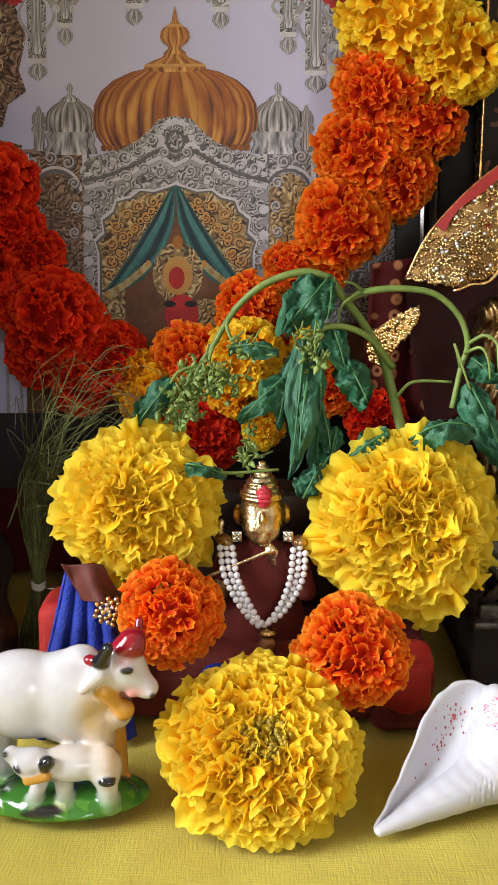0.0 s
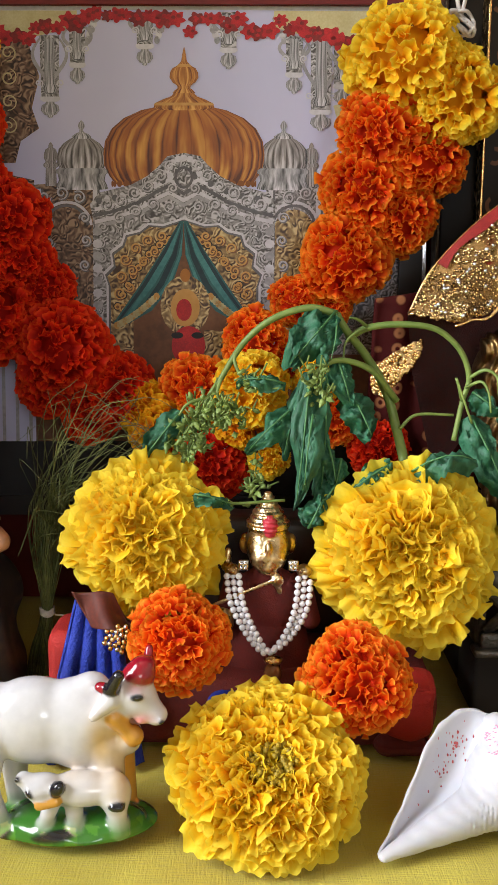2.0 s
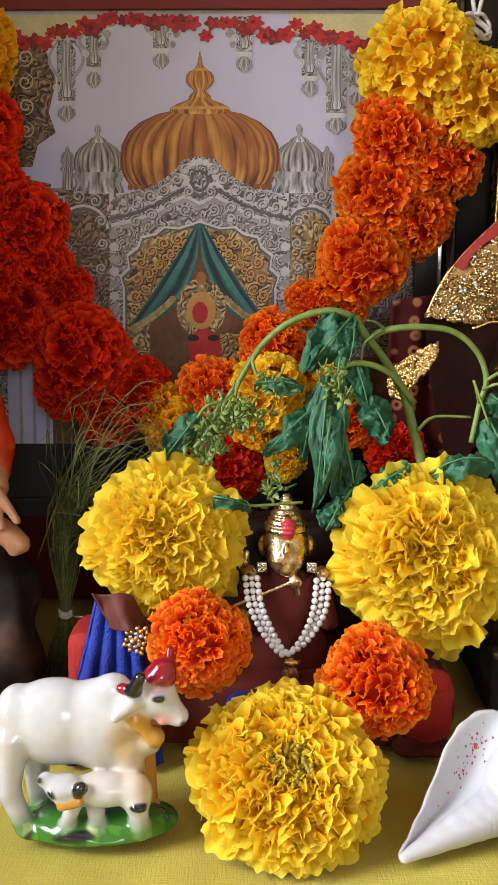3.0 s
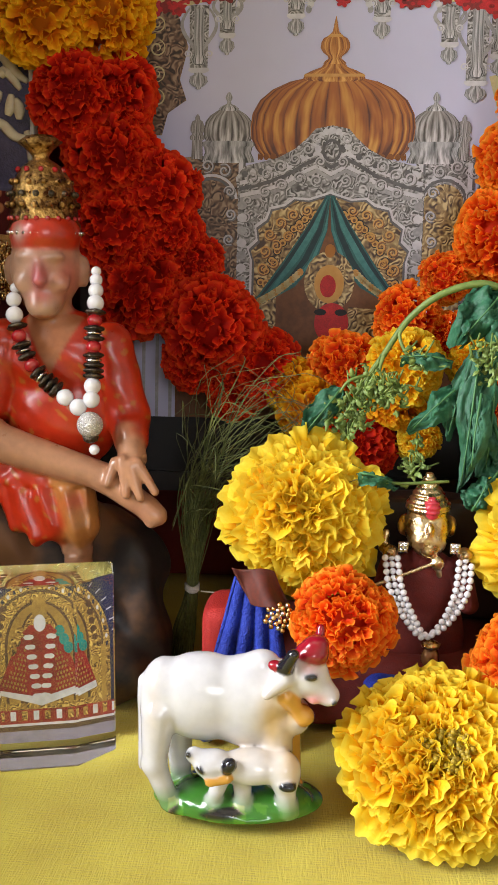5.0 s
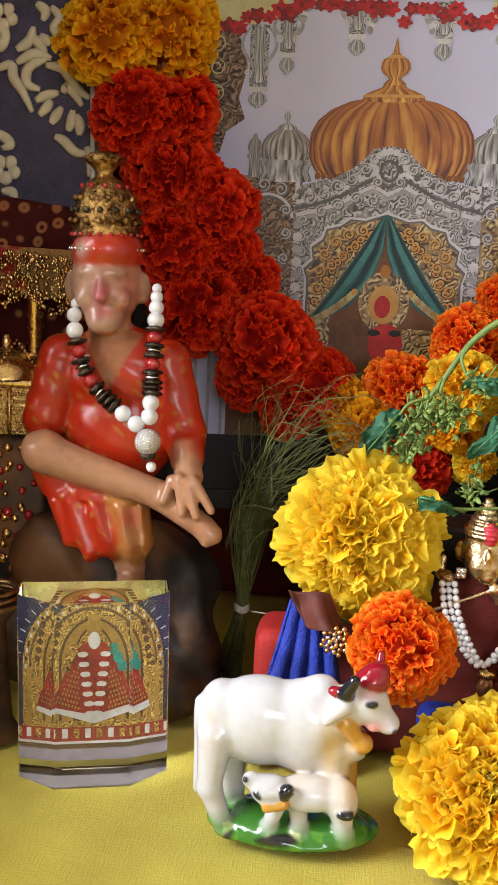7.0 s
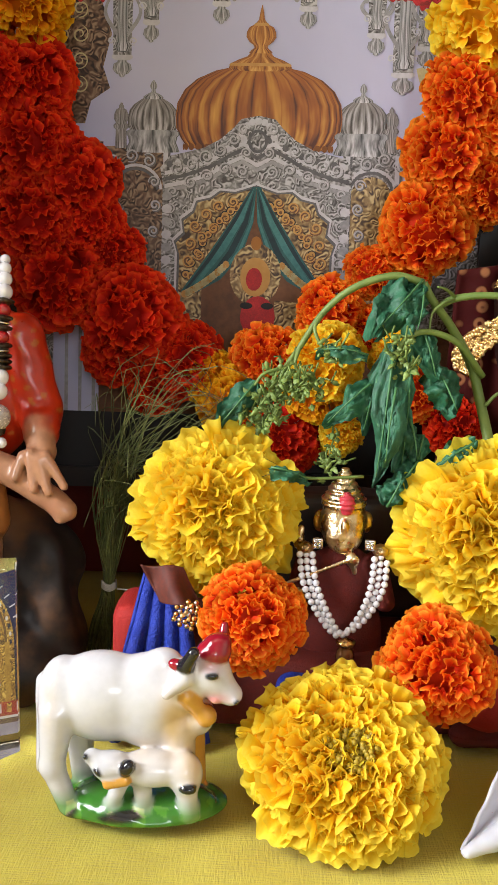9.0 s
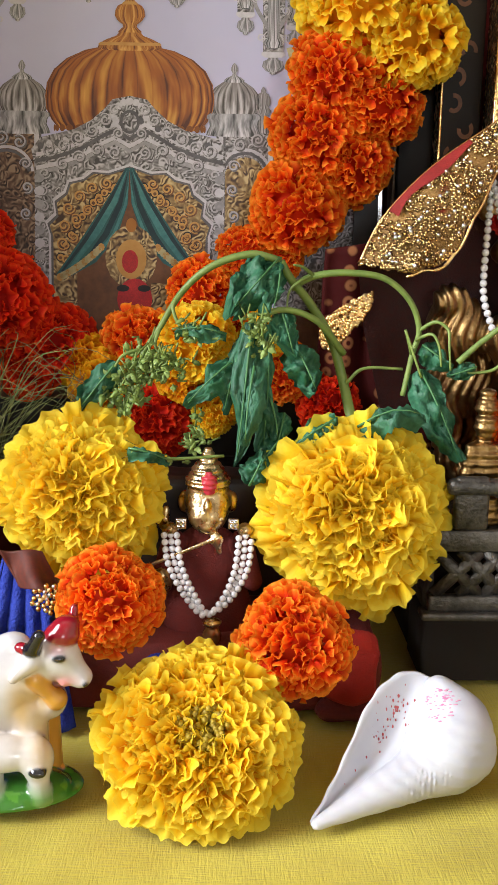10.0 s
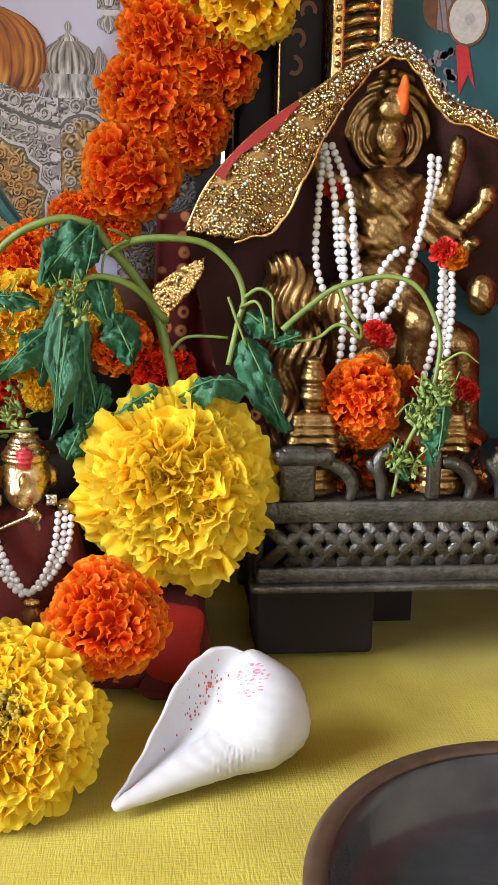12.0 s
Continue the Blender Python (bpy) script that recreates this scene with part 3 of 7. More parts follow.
marigold((0.0045, 0.3120, 0.0236), (0.08, -0.66, 0.74), 0.0362, 0.48, (YELLOW, YELLOW, AMBER), 700, 106, 11, "big bright yellow marigold with an open olive middle", size=0.24, tight=0.62, hollow=22, frill=0.66, rim=60)
marigold((-0.0455, 0.385, 0.0900), (0.15, -0.95, 0.22), 0.0368, 0.47, (YELLOW, YELLOW, AMBER), 430, 104, 12, "big bright yellow marigold leaning beside the brass figurine", size=0.32, tight=0.72, frill=0.45)
marigold((0.0665, 0.385, 0.0830), (0.08, -0.97, 0.16), 0.0425, 0.47, (YELLOW, YELLOW, AMBER), 450, 104, 13, "largest yellow marigold with broad outer petals", size=0.32, tight=0.72, frill=0.45)
marigold((-0.030, 0.346, 0.0605), (0.0, -0.92, 0.35), 0.0198, 0.95, (ORANGE, ORANGE, ORANGE), 470, 122, 14, "small tight orange marigold pompon", size=0.27, tight=0.97, frill=2)
marigold((0.039, 0.340, 0.0465), (0.1, -0.95, 0.25), 0.0214, 1.0, (ORANGE, ORANGE, ORANGE), 470, 122, 15, "small tight orange marigold beside the yellow one", size=0.27, tight=0.97, frill=2)


def garland(label, blossoms, axis, seed):
    """A string of blossoms: rows of (x, y, z, radius, material)."""
    p0 = blossoms[0]
    ob = thing("marigold_garland", pose(p0[0], p0[1], p0[2]), label, "garland", "marigold garlands")
    for k, (x, y, z, r, mat) in enumerate(blossoms):
        rng = random.Random(seed + k)
        ax = Vector(axis) + Vector((rng.uniform(-.5, .5), rng.uniform(-.2, .2), rng.uniform(-.4, .4)))
        m = facing((x, y, z), ax.normalized(), rng.random() * 6)
        b = part("blossom", give_uv(as_mesh("blossom", petal_cloud(petal_poses(r * 1.05, 0.95, 280, 118, seed + k, 0.27, 0.93, 2), m))), mat, ob)
        v, f = core(r * 0.6, 0.88)
        part("blossom_base", ([m @ Vector(c) for c in v], f), mat, b)
    pts = [(b[0], b[1] + 0.003, b[2]) for b in blossoms]
    part("string", tube(curve(pts, 4), 0.0006, 5), TIE, ob, "white cotton string")
    return ob


garland("thick hanging garland of yellow and bright orange marigolds", [
    (0.0732, 0.490, 0.3017, 0.0286, YELLOW),
    (0.0962, 0.488, 0.2858, 0.0249, YELLOW),
    (0.0622, 0.490, 0.2682, 0.0218, ORANGE),
    (0.0846, 0.492, 0.2573, 0.0211, ORANGE),
    (0.0538, 0.490, 0.2393, 0.0218, ORANGE),
    (0.0728, 0.492, 0.2282, 0.0190, ORANGE),
    (0.0454, 0.488, 0.2063, 0.0230, ORANGE),
    (0.0199, 0.490, 0.1855, 0.0129, ORANGE),
    (0.0402, 0.490, 0.1813, 0.0095, ORANGE),
], (0, -1, 0.1), 100)
garland("hanging garland of amber and deep red-orange marigolds in the shade", [
    (-0.1766, 0.475, 0.3041, 0.0230, AMBER),
    (-0.1466, 0.480, 0.3058, 0.0224, AMBER),
    (-0.1624, 0.475, 0.2684, 0.0218, RED),
    (-0.1445, 0.482, 0.2700, 0.0208, RED),
    (-0.1454, 0.478, 0.2425, 0.0227, RED),
    (-0.1241, 0.480, 0.2258, 0.0206, RED),
    (-0.1446, 0.476, 0.2062, 0.0213, RED),
    (-0.1327, 0.480, 0.1777, 0.0239, RED),
    (-0.1078, 0.485, 0.1911, 0.0155, RED),
    (-0.0944, 0.470, 0.1608, 0.0242, RED),
    (-0.0717, 0.474, 0.1413, 0.0196, RED),
    (-0.1048, 0.475, 0.1425, 0.0150, RED),
    (-0.1180, 0.482, 0.2060, 0.0165, RED),
    (-0.1560, 0.484, 0.2230, 0.0160, RED),
    (-0.1090, 0.480, 0.1680, 0.0180, RED),
    (-0.0830, 0.474, 0.1290, 0.0150, RED),
    (-0.0560, 0.470, 0.1320, 0.0140, AMBER),
], (0, -1, 0.1), 130)
garland("heaped orange, red and yellow marigolds below the framed picture", [
    (-0.0447, 0.460, 0.1218, 0.0162, AMBER),
    (-0.0292, 0.465, 0.1443, 0.0162, ORANGE),
    (-0.0350, 0.455, 0.1105, 0.0121, RED),
    (-0.0211, 0.458, 0.1063, 0.0177, RED),
    (-0.0057, 0.450, 0.1307, 0.0146, AMBER),
    (-0.0017, 0.448, 0.1458, 0.0179, YELLOW),
    (-0.0004, 0.466, 0.1665, 0.0160, ORANGE),
    (0.0189, 0.465, 0.1583, 0.0121, ORANGE),
    (0.0066, 0.450, 0.1113, 0.0103, YELLOW),
    (0.0293, 0.455, 0.1486, 0.0116, YELLOW),
    (0.0414, 0.460, 0.1306, 0.0140, ORANGE),
    (0.0607, 0.458, 0.1151, 0.0151, RED),
], (0, -1, 0.2), 160)


# ---- cow and calf figurine ----
def cow():
    W_, G_, K_, R_, O_, P_ = 0, 1, 2, 3, 4, 5
    y = 0.312
    p = [
        ell((-0.082, y, 0.0445), (0.0195, 0.0120, 0.0175), W_), ell((-0.066, y, 0.0435), (0.0165, 0.0115, 0.0185), W_),
        ell((-0.096, y, 0.0445), (0.0090, 0.0100, 0.0150), W_), ell((-0.061, y, 0.0600), (0.0060, 0.005, 0.0042), W_),
        cap((-0.060, y, 0.047), (-0.048, y - 0.002, 0.056), 0.0105, 0.007, W_),
        ell((-0.046, y - 0.004, 0.0575), (0.0085, 0.0065, 0.0085), W_, (0, 30, 0)), cap((-0.043, y - 0.004, 0.055), (-0.0375, y - 0.005, 0.0498), 0.0058, 0.0042, W_),
        ell((-0.0435, y - 0.0035, 0.0655), (0.006, 0.0055, 0.0048), R_), ell((-0.0418, y - 0.003, 0.0695), (0.0042, 0.004, 0.003), R_),
        cap((-0.0525, y - 0.010, 0.0625), (-0.0498, y - 0.011, 0.0682), 0.0026, 0.0021, K_),
        cap((-0.041, y + 0.003, 0.067), (-0.0405, y + 0.004, 0.0725), 0.0022, 0.0014, R_),
        cap((-0.053, y - 0.0095, 0.0575), (-0.0585, y - 0.0125, 0.0525), 0.0035, 0.0018, W_), ell((-0.0565, y - 0.0085, 0.0625), (0.0022, 0.002, 0.002), R_),
        cap((-0.052, y - 0.0085, 0.050), (-0.0455, y - 0.0055, 0.0405), 0.003, 0.0024, O_), ell((-0.0455, y - 0.005, 0.041), (0.0035, 0.004, 0.0035), O_),
        ell((-0.049, y, 0.038), (0.006, 0.0075, 0.007), W_), ell((-0.0425, y - 0.0055, 0.0487), (0.0022, 0.004, 0.0018), P_),
        cap((-0.097, y - 0.006, 0.040), (-0.0985, y - 0.0085, 0.020), 0.0065, 0.0042, W_), cap((-0.0985, y - 0.0085, 0.020), (-0.093, y - 0.009, 0.005), 0.0042, 0.0036, W_),
        cap((-0.092, y + 0.006, 0.036), (-0.091, y + 0.006, 0.005), 0.006, 0.0036, W_),
        cap((-0.056, y - 0.003, 0.036), (-0.053, y - 0.003, 0.006), 0.0065, 0.004, W_), cap((-0.053, y + 0.006, 0.036), (-0.050, y + 0.006, 0.006), 0.006, 0.004, O_),
        cap((-0.1035, y, 0.050), (-0.1025, y - 0.006, 0.018), 0.002, 0.0022, W_),
        ell((-0.0635, y - 0.011, 0.0225), (0.0125, 0.0065, 0.0068), W_), ell((-0.052, y - 0.011, 0.021), (0.006, 0.006, 0.008), W_),
        ell((-0.077, y - 0.0135, 0.0245), (0.0065, 0.0055, 0.0052), W_, (0, -20, 0)), cap((-0.078, y - 0.014, 0.0245), (-0.0835, y - 0.014, 0.028), 0.0042, 0.003, W_),
        ell((-0.0708, y - 0.0178, 0.0265), (0.0022, 0.0022, 0.0032), K_, (0, 25, 0)), ell((-0.0503, y - 0.0172, 0.0185), (0.0028, 0.0018, 0.0017), K_),
        cap((-0.0775, y - 0.018, 0.0195), (-0.0715, y - 0.0175, 0.0208), 0.0017, 0.0017, O_),
        cap((-0.0735, y - 0.012, 0.019), (-0.0775, y - 0.013, 0.007), 0.0032, 0.0026, W_), cap((-0.067, y - 0.010, 0.018), (-0.066, y - 0.012, 0.006), 0.0035, 0.003, W_),
        cap((-0.052, y - 0.011, 0.018), (-0.0505, y - 0.012, 0.006), 0.0042, 0.0032, W_),
        ell((-0.069, y + 0.000, 0.0032), (0.0312, 0.0175, 0.0045), G_), ell((-0.078, y - 0.004, 0.006), (0.014, 0.012, 0.005), G_), ell((-0.056, y - 0.005, 0.006), (0.014, 0.010, 0.005), G_),
        ell((-0.0735, y - 0.0150, 0.0048), (0.0075, 0.0024, 0.0024), K_), ell((-0.0900, y - 0.0118, 0.0035), (0.0030, 0.0014, 0.0016), K_),
        ell((-0.0437, y - 0.0103, 0.0592), (0.0018, 0.0012, 0.0008), K_), ell((-0.0352, y - 0.0088, 0.0485), (0.0006, 0.0008, 0.0006), K_),
        ell((-0.0805, y - 0.0182, 0.0245), (0.0012, 0.0012, 0.0006), K_, (0, 40, 0)), ell((-0.0852, y - 0.017, 0.0295), (0.0006, 0.0008, 0.0006), K_),
    ]
    p = [(q[0], q[1] + (0.0018, 0.004, 0), q[2] + (0.0018, 0.004, 0) if q[0] == "c" else q[2], q[3], q[4]) for q in p]

    def brush(P, col):
        """Sprayed yellow on chest and calf's rump, green run up the legs, chipped brown edge of the base."""
        def dab(c, r, tone, k):
            w = k * np.exp(-(((P - np.array(c)) / np.array(r)) ** 2).sum(1))[:, None]
            return col * (1 - w) + np.array(tone) * w
        white = (col.min(1) > 0.35)[:, None]
        base = col
        for c, r, k in (((-0.055, y - 0.006, 0.040), (0.0045, 0.03, 0.012), 0.7), ((-0.0475, y - 0.008, 0.028), (0.004, 0.03, 0.009), 0.55), ((-0.049, y, 0.044), (0.0035, 0.03, 0.007), 0.7), ((-0.066, y - 0.01, 0.030), (0.006, 0.03, 0.004), 0.3), ((-0.097, y, 0.044), (0.003, 0.03, 0.012), 0.2)):
            col = dab(c, r, (0.62, 0.36, 0.05), k)
        col = dab((-0.040, y - 0.008, 0.050), (0.004, 0.01, 0.0025), (0.75, 0.2, 0.2), 0.6)
        col = dab((-0.0425, y - 0.006, 0.063), (0.004, 0.01, 0.003), (0.5, 0.03, 0.05), 0.5)
        col = np.where(white, col, base)
        low = np.clip((0.0135 - P[:, 2]) / 0.007, 0, 1)[:, None] * (col.min(1) > 0.2)[:, None]
        col = col * (1 - 0.85 * low) + np.array((0.07, 0.26, 0.03)) * 0.85 * low
        patch = (np.sin(P[:, 0] * 420 + 1) * np.sin(P[:, 1] * 520 + P[:, 0] * 200) > 0.35)[:, None] & (P[:, 2] < 0.0085)[:, None]
        col = np.where(patch, col * np.array((1.9, 1.45, 1.2)), col)
        rim = (P[:, 2] < 0.0016)[:, None] & (P[:, 0] > -0.055)[:, None]
        return np.where(rim, np.array((0.22, 0.05, 0.02)), col)

    ob = sculpt("cow_figurine", p, [enamel("painted_ceramic_glaze", 0.16, 0.5, 0.12, 160)], 0.0007, 0.0022, "glossy white ceramic cow and calf on a green base", "figurine",
                paint=[(0.61, 0.60, 0.63), (0.045, 0.19, 0.025), (0.012, 0.012, 0.016), (0.28, 0.008, 0.02), (0.6, 0.3, 0.05), (0.72, 0.4, 0.4)], brush=brush, soft=0.0002)
    ob.data.transform(Matrix.Diagonal((1, 1, 0.935, 1)))


cow()


# ---- seated figurine in red, with crown, beads and rock ----
def seated():
    R_, S_, P_, G_ = 0, 1, 2, 3
    Y = 0.412
    p = [
        ell((-0.1605, Y, 0.190), (0.0152, 0.0160, 0.0185), P_), ell((-0.1600, Y - 0.002, 0.2035), (0.0152, 0.0145, 0.0120), R_),
        ell((-0.1595, Y - 0.0085, 0.1775), (0.0088, 0.0072, 0.0085), P_), ell((-0.1592, Y - 0.0118, 0.1735), (0.0066, 0.0050, 0.0052), P_), ell((-0.1590, Y - 0.0158, 0.1875), (0.0021, 0.0030, 0.0055), P_),
        ell((-0.1590, Y - 0.0175, 0.1845), (0.0027, 0.0022, 0.0018), P_), ell((-0.1595, Y - 0.0128, 0.1945), (0.0105, 0.0032, 0.0022), P_), ell((-0.1668, Y - 0.0115, 0.1835), (0.0045, 0.0036, 0.0042), P_), ell((-0.1520, Y - 0.0115, 0.1835), (0.0045, 0.0036, 0.0042), P_),
        ell((-0.1765, Y + 0.002, 0.188), (0.003, 0.004, 0.0068), P_), ell((-0.1448, Y + 0.002, 0.188), (0.003, 0.004, 0.0068), P_),
        cap((-0.1595, Y, 0.176), (-0.158, Y + 0.002, 0.162), 0.0088, 0.0105, S_),
        ell((-0.1555, Y + 0.003, 0.150), (0.0275, 0.016, 0.022), R_), ell((-0.155, Y + 0.003, 0.125), (0.0255, 0.017, 0.026), R_),
        cap((-0.180, Y, 0.157), (-0.187, Y - 0.002, 0.130), 0.0105, 0.0105, R_), cap((-0.133, Y, 0.157), (-0.125, Y - 0.002, 0.125), 0.0098, 0.0095, R_),
        cap((-0.125, Y - 0.002, 0.125), (-0.1215, Y - 0.014, 0.1175), 0.0095, 0.0075, R_),
        cap((-0.1225, Y - 0.015, 0.1200), (-0.1195, Y - 0.022, 0.1115), 0.0056, 0.0062, S_),
        cap((-0.1225, Y - 0.029, 0.112), (-0.1205, Y - 0.032, 0.098), 0.0023, 0.0019, S_), cap((-0.119, Y - 0.030, 0.110), (-0.1145, Y - 0.032, 0.097), 0.0023, 0.0019, S_),
        cap((-0.116, Y - 0.029, 0.111), (-0.1085, Y - 0.030, 0.099), 0.0023, 0.0018, S_), cap((-0.126, Y - 0.027, 0.1105), (-0.1285, Y - 0.030, 0.102), 0.0024, 0.0018, S_),
        ell((-0.1835, Y - 0.018, 0.1185), (0.0095, 0.0095, 0.0090), S_), cap((-0.182, Y - 0.019, 0.117), (-0.131, Y - 0.023, 0.103), 0.0085, 0.0060, S_),
        cap((-0.131, Y - 0.023, 0.102), (-0.1125, Y - 0.026, 0.091), 0.0058, 0.0052, S_), ell((-0.1095, Y - 0.027, 0.0885), (0.0055, 0.0050, 0.0045), S_), ell((-0.1070, Y - 0.0285, 0.0868), (0.0024, 0.0024, 0.0020), S_), ell((-0.1105, Y - 0.0295, 0.0850), (0.0022, 0.0022, 0.0018), S_),
        cap((-0.182, Y - 0.008, 0.108), (-0.165, Y - 0.012, 0.083), 0.0095, 0.011, R_), cap((-0.165, Y - 0.010, 0.100), (-0.150, Y - 0.014, 0.082), 0.012, 0.011, R_),
        cap((-0.149, Y - 0.013, 0.098), (-0.145, Y - 0.016, 0.080), 0.0105, 0.0098, G_), cap((-0.1455, Y - 0.015, 0.078), (-0.1455, Y - 0.014, 0.040), 0.0066, 0.0056, S_),
        ell((-0.1455, Y - 0.018, 0.036), (0.0065, 0.012, 0.005), S_),
        cap((-0.173, Y - 0.018, 0.098), (-0.169, Y - 0.020, 0.080), 0.004, 0.0045, R_), cap((-0.162, Y - 0.020, 0.092), (-0.160, Y - 0.021, 0.076), 0.004, 0.005, R_),
    ]

    def brush(P, col):
        """The open neck, gilt flecks on the robe, red wash on brow, cheeks and knee, a pale gleam painted on the brow.
        """
        front = P[:, 1] < Y - 0.002
        neck = np.clip((P[:, 2] - 0.146) * 0.55 - np.abs(P[:, 0] + 0.1565) + 0.0012, 0, 0.0012)[:, None] / 0.0012 * (front & (P[:, 2] < 0.170))[:, None]
        col = col * (1 - neck) + np.array((0.44, 0.16, 0.07)) * neck
        robe = (col[:, 0] > 5 * col[:, 1])[:, None]
        fleck = np.sin(P[:, 0] * 700 + 2 * np.sin(P[:, 2] * 300)) * np.sin(P[:, 2] * 640 + P[:, 0] * 300) * np.sin(P[:, 0] * 97 + P[:, 2] * 150)
        gilt = np.clip((fleck - 0.5) * 8, 0, 1)[:, None] * robe * (P[:, 2] < 0.168)[:, None]
        col = col * (1 - 0.6 * gilt) + np.array((0.5, 0.2, 0.03)) * 0.6 * gilt
        for c, r, tone, k in (((-0.159, Y - 0.016, 0.186), (0.004, 0.01, 0.007), (0.5, 0.03, 0.1), 0.75), ((-0.158, Y - 0.012, 0.178), (0.006, 0.01, 0.003), (0.45, 0.05, 0.04), 0.6), ((-0.149, Y - 0.008, 0.187), (0.005, 0.01, 0.009), (0.5, 0.05, 0.04), 0.6),
                              ((-0.145, Y - 0.02, 0.092), (0.005, 0.01, 0.004), (0.6, 0.03, 0.01), 0.7), ((-0.115, Y - 0.026, 0.090), (0.006, 0.01, 0.005), (0.3, 0.1, 0.05), 0.5), ((-0.168, Y - 0.012, 0.204), (0.003, 0.01, 0.004), (0.6, 0.5, 0.42), 0.8)):
            w = k * np.exp(-(((P - np.array(c)) / np.array(r)) ** 2).sum(1))[:, None]
            col = col * (1 - w) + np.array(tone) * w
        return col

    ob = sculpt("seated_figurine", p, [enamel("painted_figurine_enamel", 0.3, 0.1, 0.08, 140, 0.3)], 0.001, 0.0022, paint=[(0.52, 0.028, 0.006), (0.46, 0.22, 0.12), (0.47, 0.27, 0.18), (0.52, 0.2, 0.05)], brush=brush, label="glossy painted seated figurine in a red robe", category="figurine",
                relief=lambda P: 0.0011 * np.sin(P[:, 0] * 620 + P[:, 2] * 160) * (P[:, 2] < 0.098) * (P[:, 2] > 0.066) * (P[:, 0] < -0.139) + 0.00022 * np.sin(P[:, 2] * 520 + P[:, 0] * 380) * (P[:, 2] > 0.12) * (P[:, 2] < 0.158))
    rock = [ell((-0.160, Y + 0.012, 0.040), (0.044, 0.030, 0.044), 0), ell((-0.185, Y + 0.006, 0.065), (0.022, 0.022, 0.020), 0), ell((-0.128, Y + 0.006, 0.050), (0.020, 0.018, 0.022), 0),
            ell((-0.150, Y - 0.010, 0.012), (0.045, 0.026, 0.020), 0), ell((-0.195, Y - 0.004, 0.03), (0.016, 0.02, 0.026), 0), ell((-0.118, Y - 0.004, 0.028), (0.012, 0.016, 0.024), 0)]
    sculpt("rock_seat", rock, [STONE], 0.0015, 0.006, "dark brown glossy moulded rock that the red figurine sits on", "figurine base",
           relief=lambda P: 0.0028 * np.abs(np.sin(P[:, 0] * 95 + P[:, 2] * 60)) * np.sin(P[:, 2] * 120 + 1 + P[:, 0] * 40) + 0.0008 * np.sin(P[:, 1] * 300 + P[:, 0] * 190))
    crown = thing("crown", pose(-0.1605, Y, 0.206), "tall gold crown set with stones on the red figurine", "crown")
    v, f = lathe([(0.0152, -0.002), (0.0153, 0.003), (0.0147, 0.0045), (0.0144, 0.008), (0.0142, 0.012), (0.0134, 0.018), (0.0116, 0.023), (0.0088, 0.0275), (0.0055, 0.030), (0.0036, 0.031), (0.0035, 0.0325), (0.006, 0.0355), (0.0095, 0.038), (0.006, 0.0405), (0.001, 0.041)], 40, (-0.1605, Y, 0.2035), (-0.05, 0.05, 1))
    ANTIQUE = material("antique_gold", (0.08, 0.03, 0.01), (0.55, 0.34, 0.11), 0.3, 1.0, scale=420, spread=(0.42, 0.58), bump=0.9, bump_scale=900)
    part("crown_body", (v, f), ANTIQUE, crown)
    rng = random.Random(4)
    for ring, (r, h, n, s, mat) in enumerate([(0.0155, 0.0005, 30, 0.0011, SILVER), (0.0146, 0.0065, 20, 0.0011, BEADRED), (0.0147, 0.012, 16, 0.0015, ANTIQUE), (0.0141, 0.0165, 14, 0.0014, DARKMETAL), (0.0124, 0.0215, 12, 0.0014, ANTIQUE), (0.0098, 0.0265, 10, 0.0012, BEADRED)]):
        for i in range(n):
            a = 6.283 * i / n + ring
            part("stone", ball((-0.1605 + r * math.cos(a) - 0.05 * h, Y + r * math.sin(a), 0.2035 + h), s, 7, 5), mat, crown)
    beads = thing("bead_necklace", pose(-0.156, Y - 0.02, 0.125), "necklace of pearls, red beads and dark metal rings", "necklace")
    path = curve([(-0.1715, Y - 0.009, 0.183), (-0.1710, Y - 0.014, 0.172), (-0.1670, Y - 0.0175, 0.158), (-0.1615, Y - 0.0190, 0.148), (-0.1510, Y - 0.0215, 0.1390), (-0.1390, Y - 0.0245, 0.1310)], 12)
    path2 = curve([(-0.1375, Y - 0.005, 0.190), (-0.1365, Y - 0.012, 0.175), (-0.1365, Y - 0.0165, 0.160), (-0.1365, Y - 0.0180, 0.149), (-0.1365, Y - 0.0205, 0.141), (-0.1365, Y - 0.0240, 0.1335)], 12)

    def bead_row(line, kinds):
        length = sum((line[i + 1] - line[i]).length for i in range(len(line) - 1))
        need = sum(k[1] * 2 for k in kinds)
        s = 0.0
        for mat, r, squash, name in kinds:
            s += r
            want, acc = s / need * length, 0.0
            for i in range(len(line) - 1):
                seg = (line[i + 1] - line[i]).length
                if acc + seg >= want:
                    c = line[i].lerp(line[i + 1], (want - acc) / seg)
                    d = (line[i + 1] - line[i]).normalized()
                    break
                acc += seg
            rr = r * squash
            v, f = ball((0, 0, 0), 1, 14, 9)
            q = Vector((0, 0, 1)).rotation_difference(d).to_matrix()
            if name == "ring":
                v = [Vector((x.x * (1 + 0.16 * math.cos(9 * math.atan2(x.y, x.x))), x.y * (1 + 0.16 * math.cos(9 * math.atan2(x.y, x.x))), x.z)) for x in v]
            part(name, ([c + q @ Vector((x.x * rr, x.y * rr, x.z * r)) for x in v], f), mat, beads)
            s += r
    PB = (PEARL, 0.0037, 1.0, "pearl_bead")
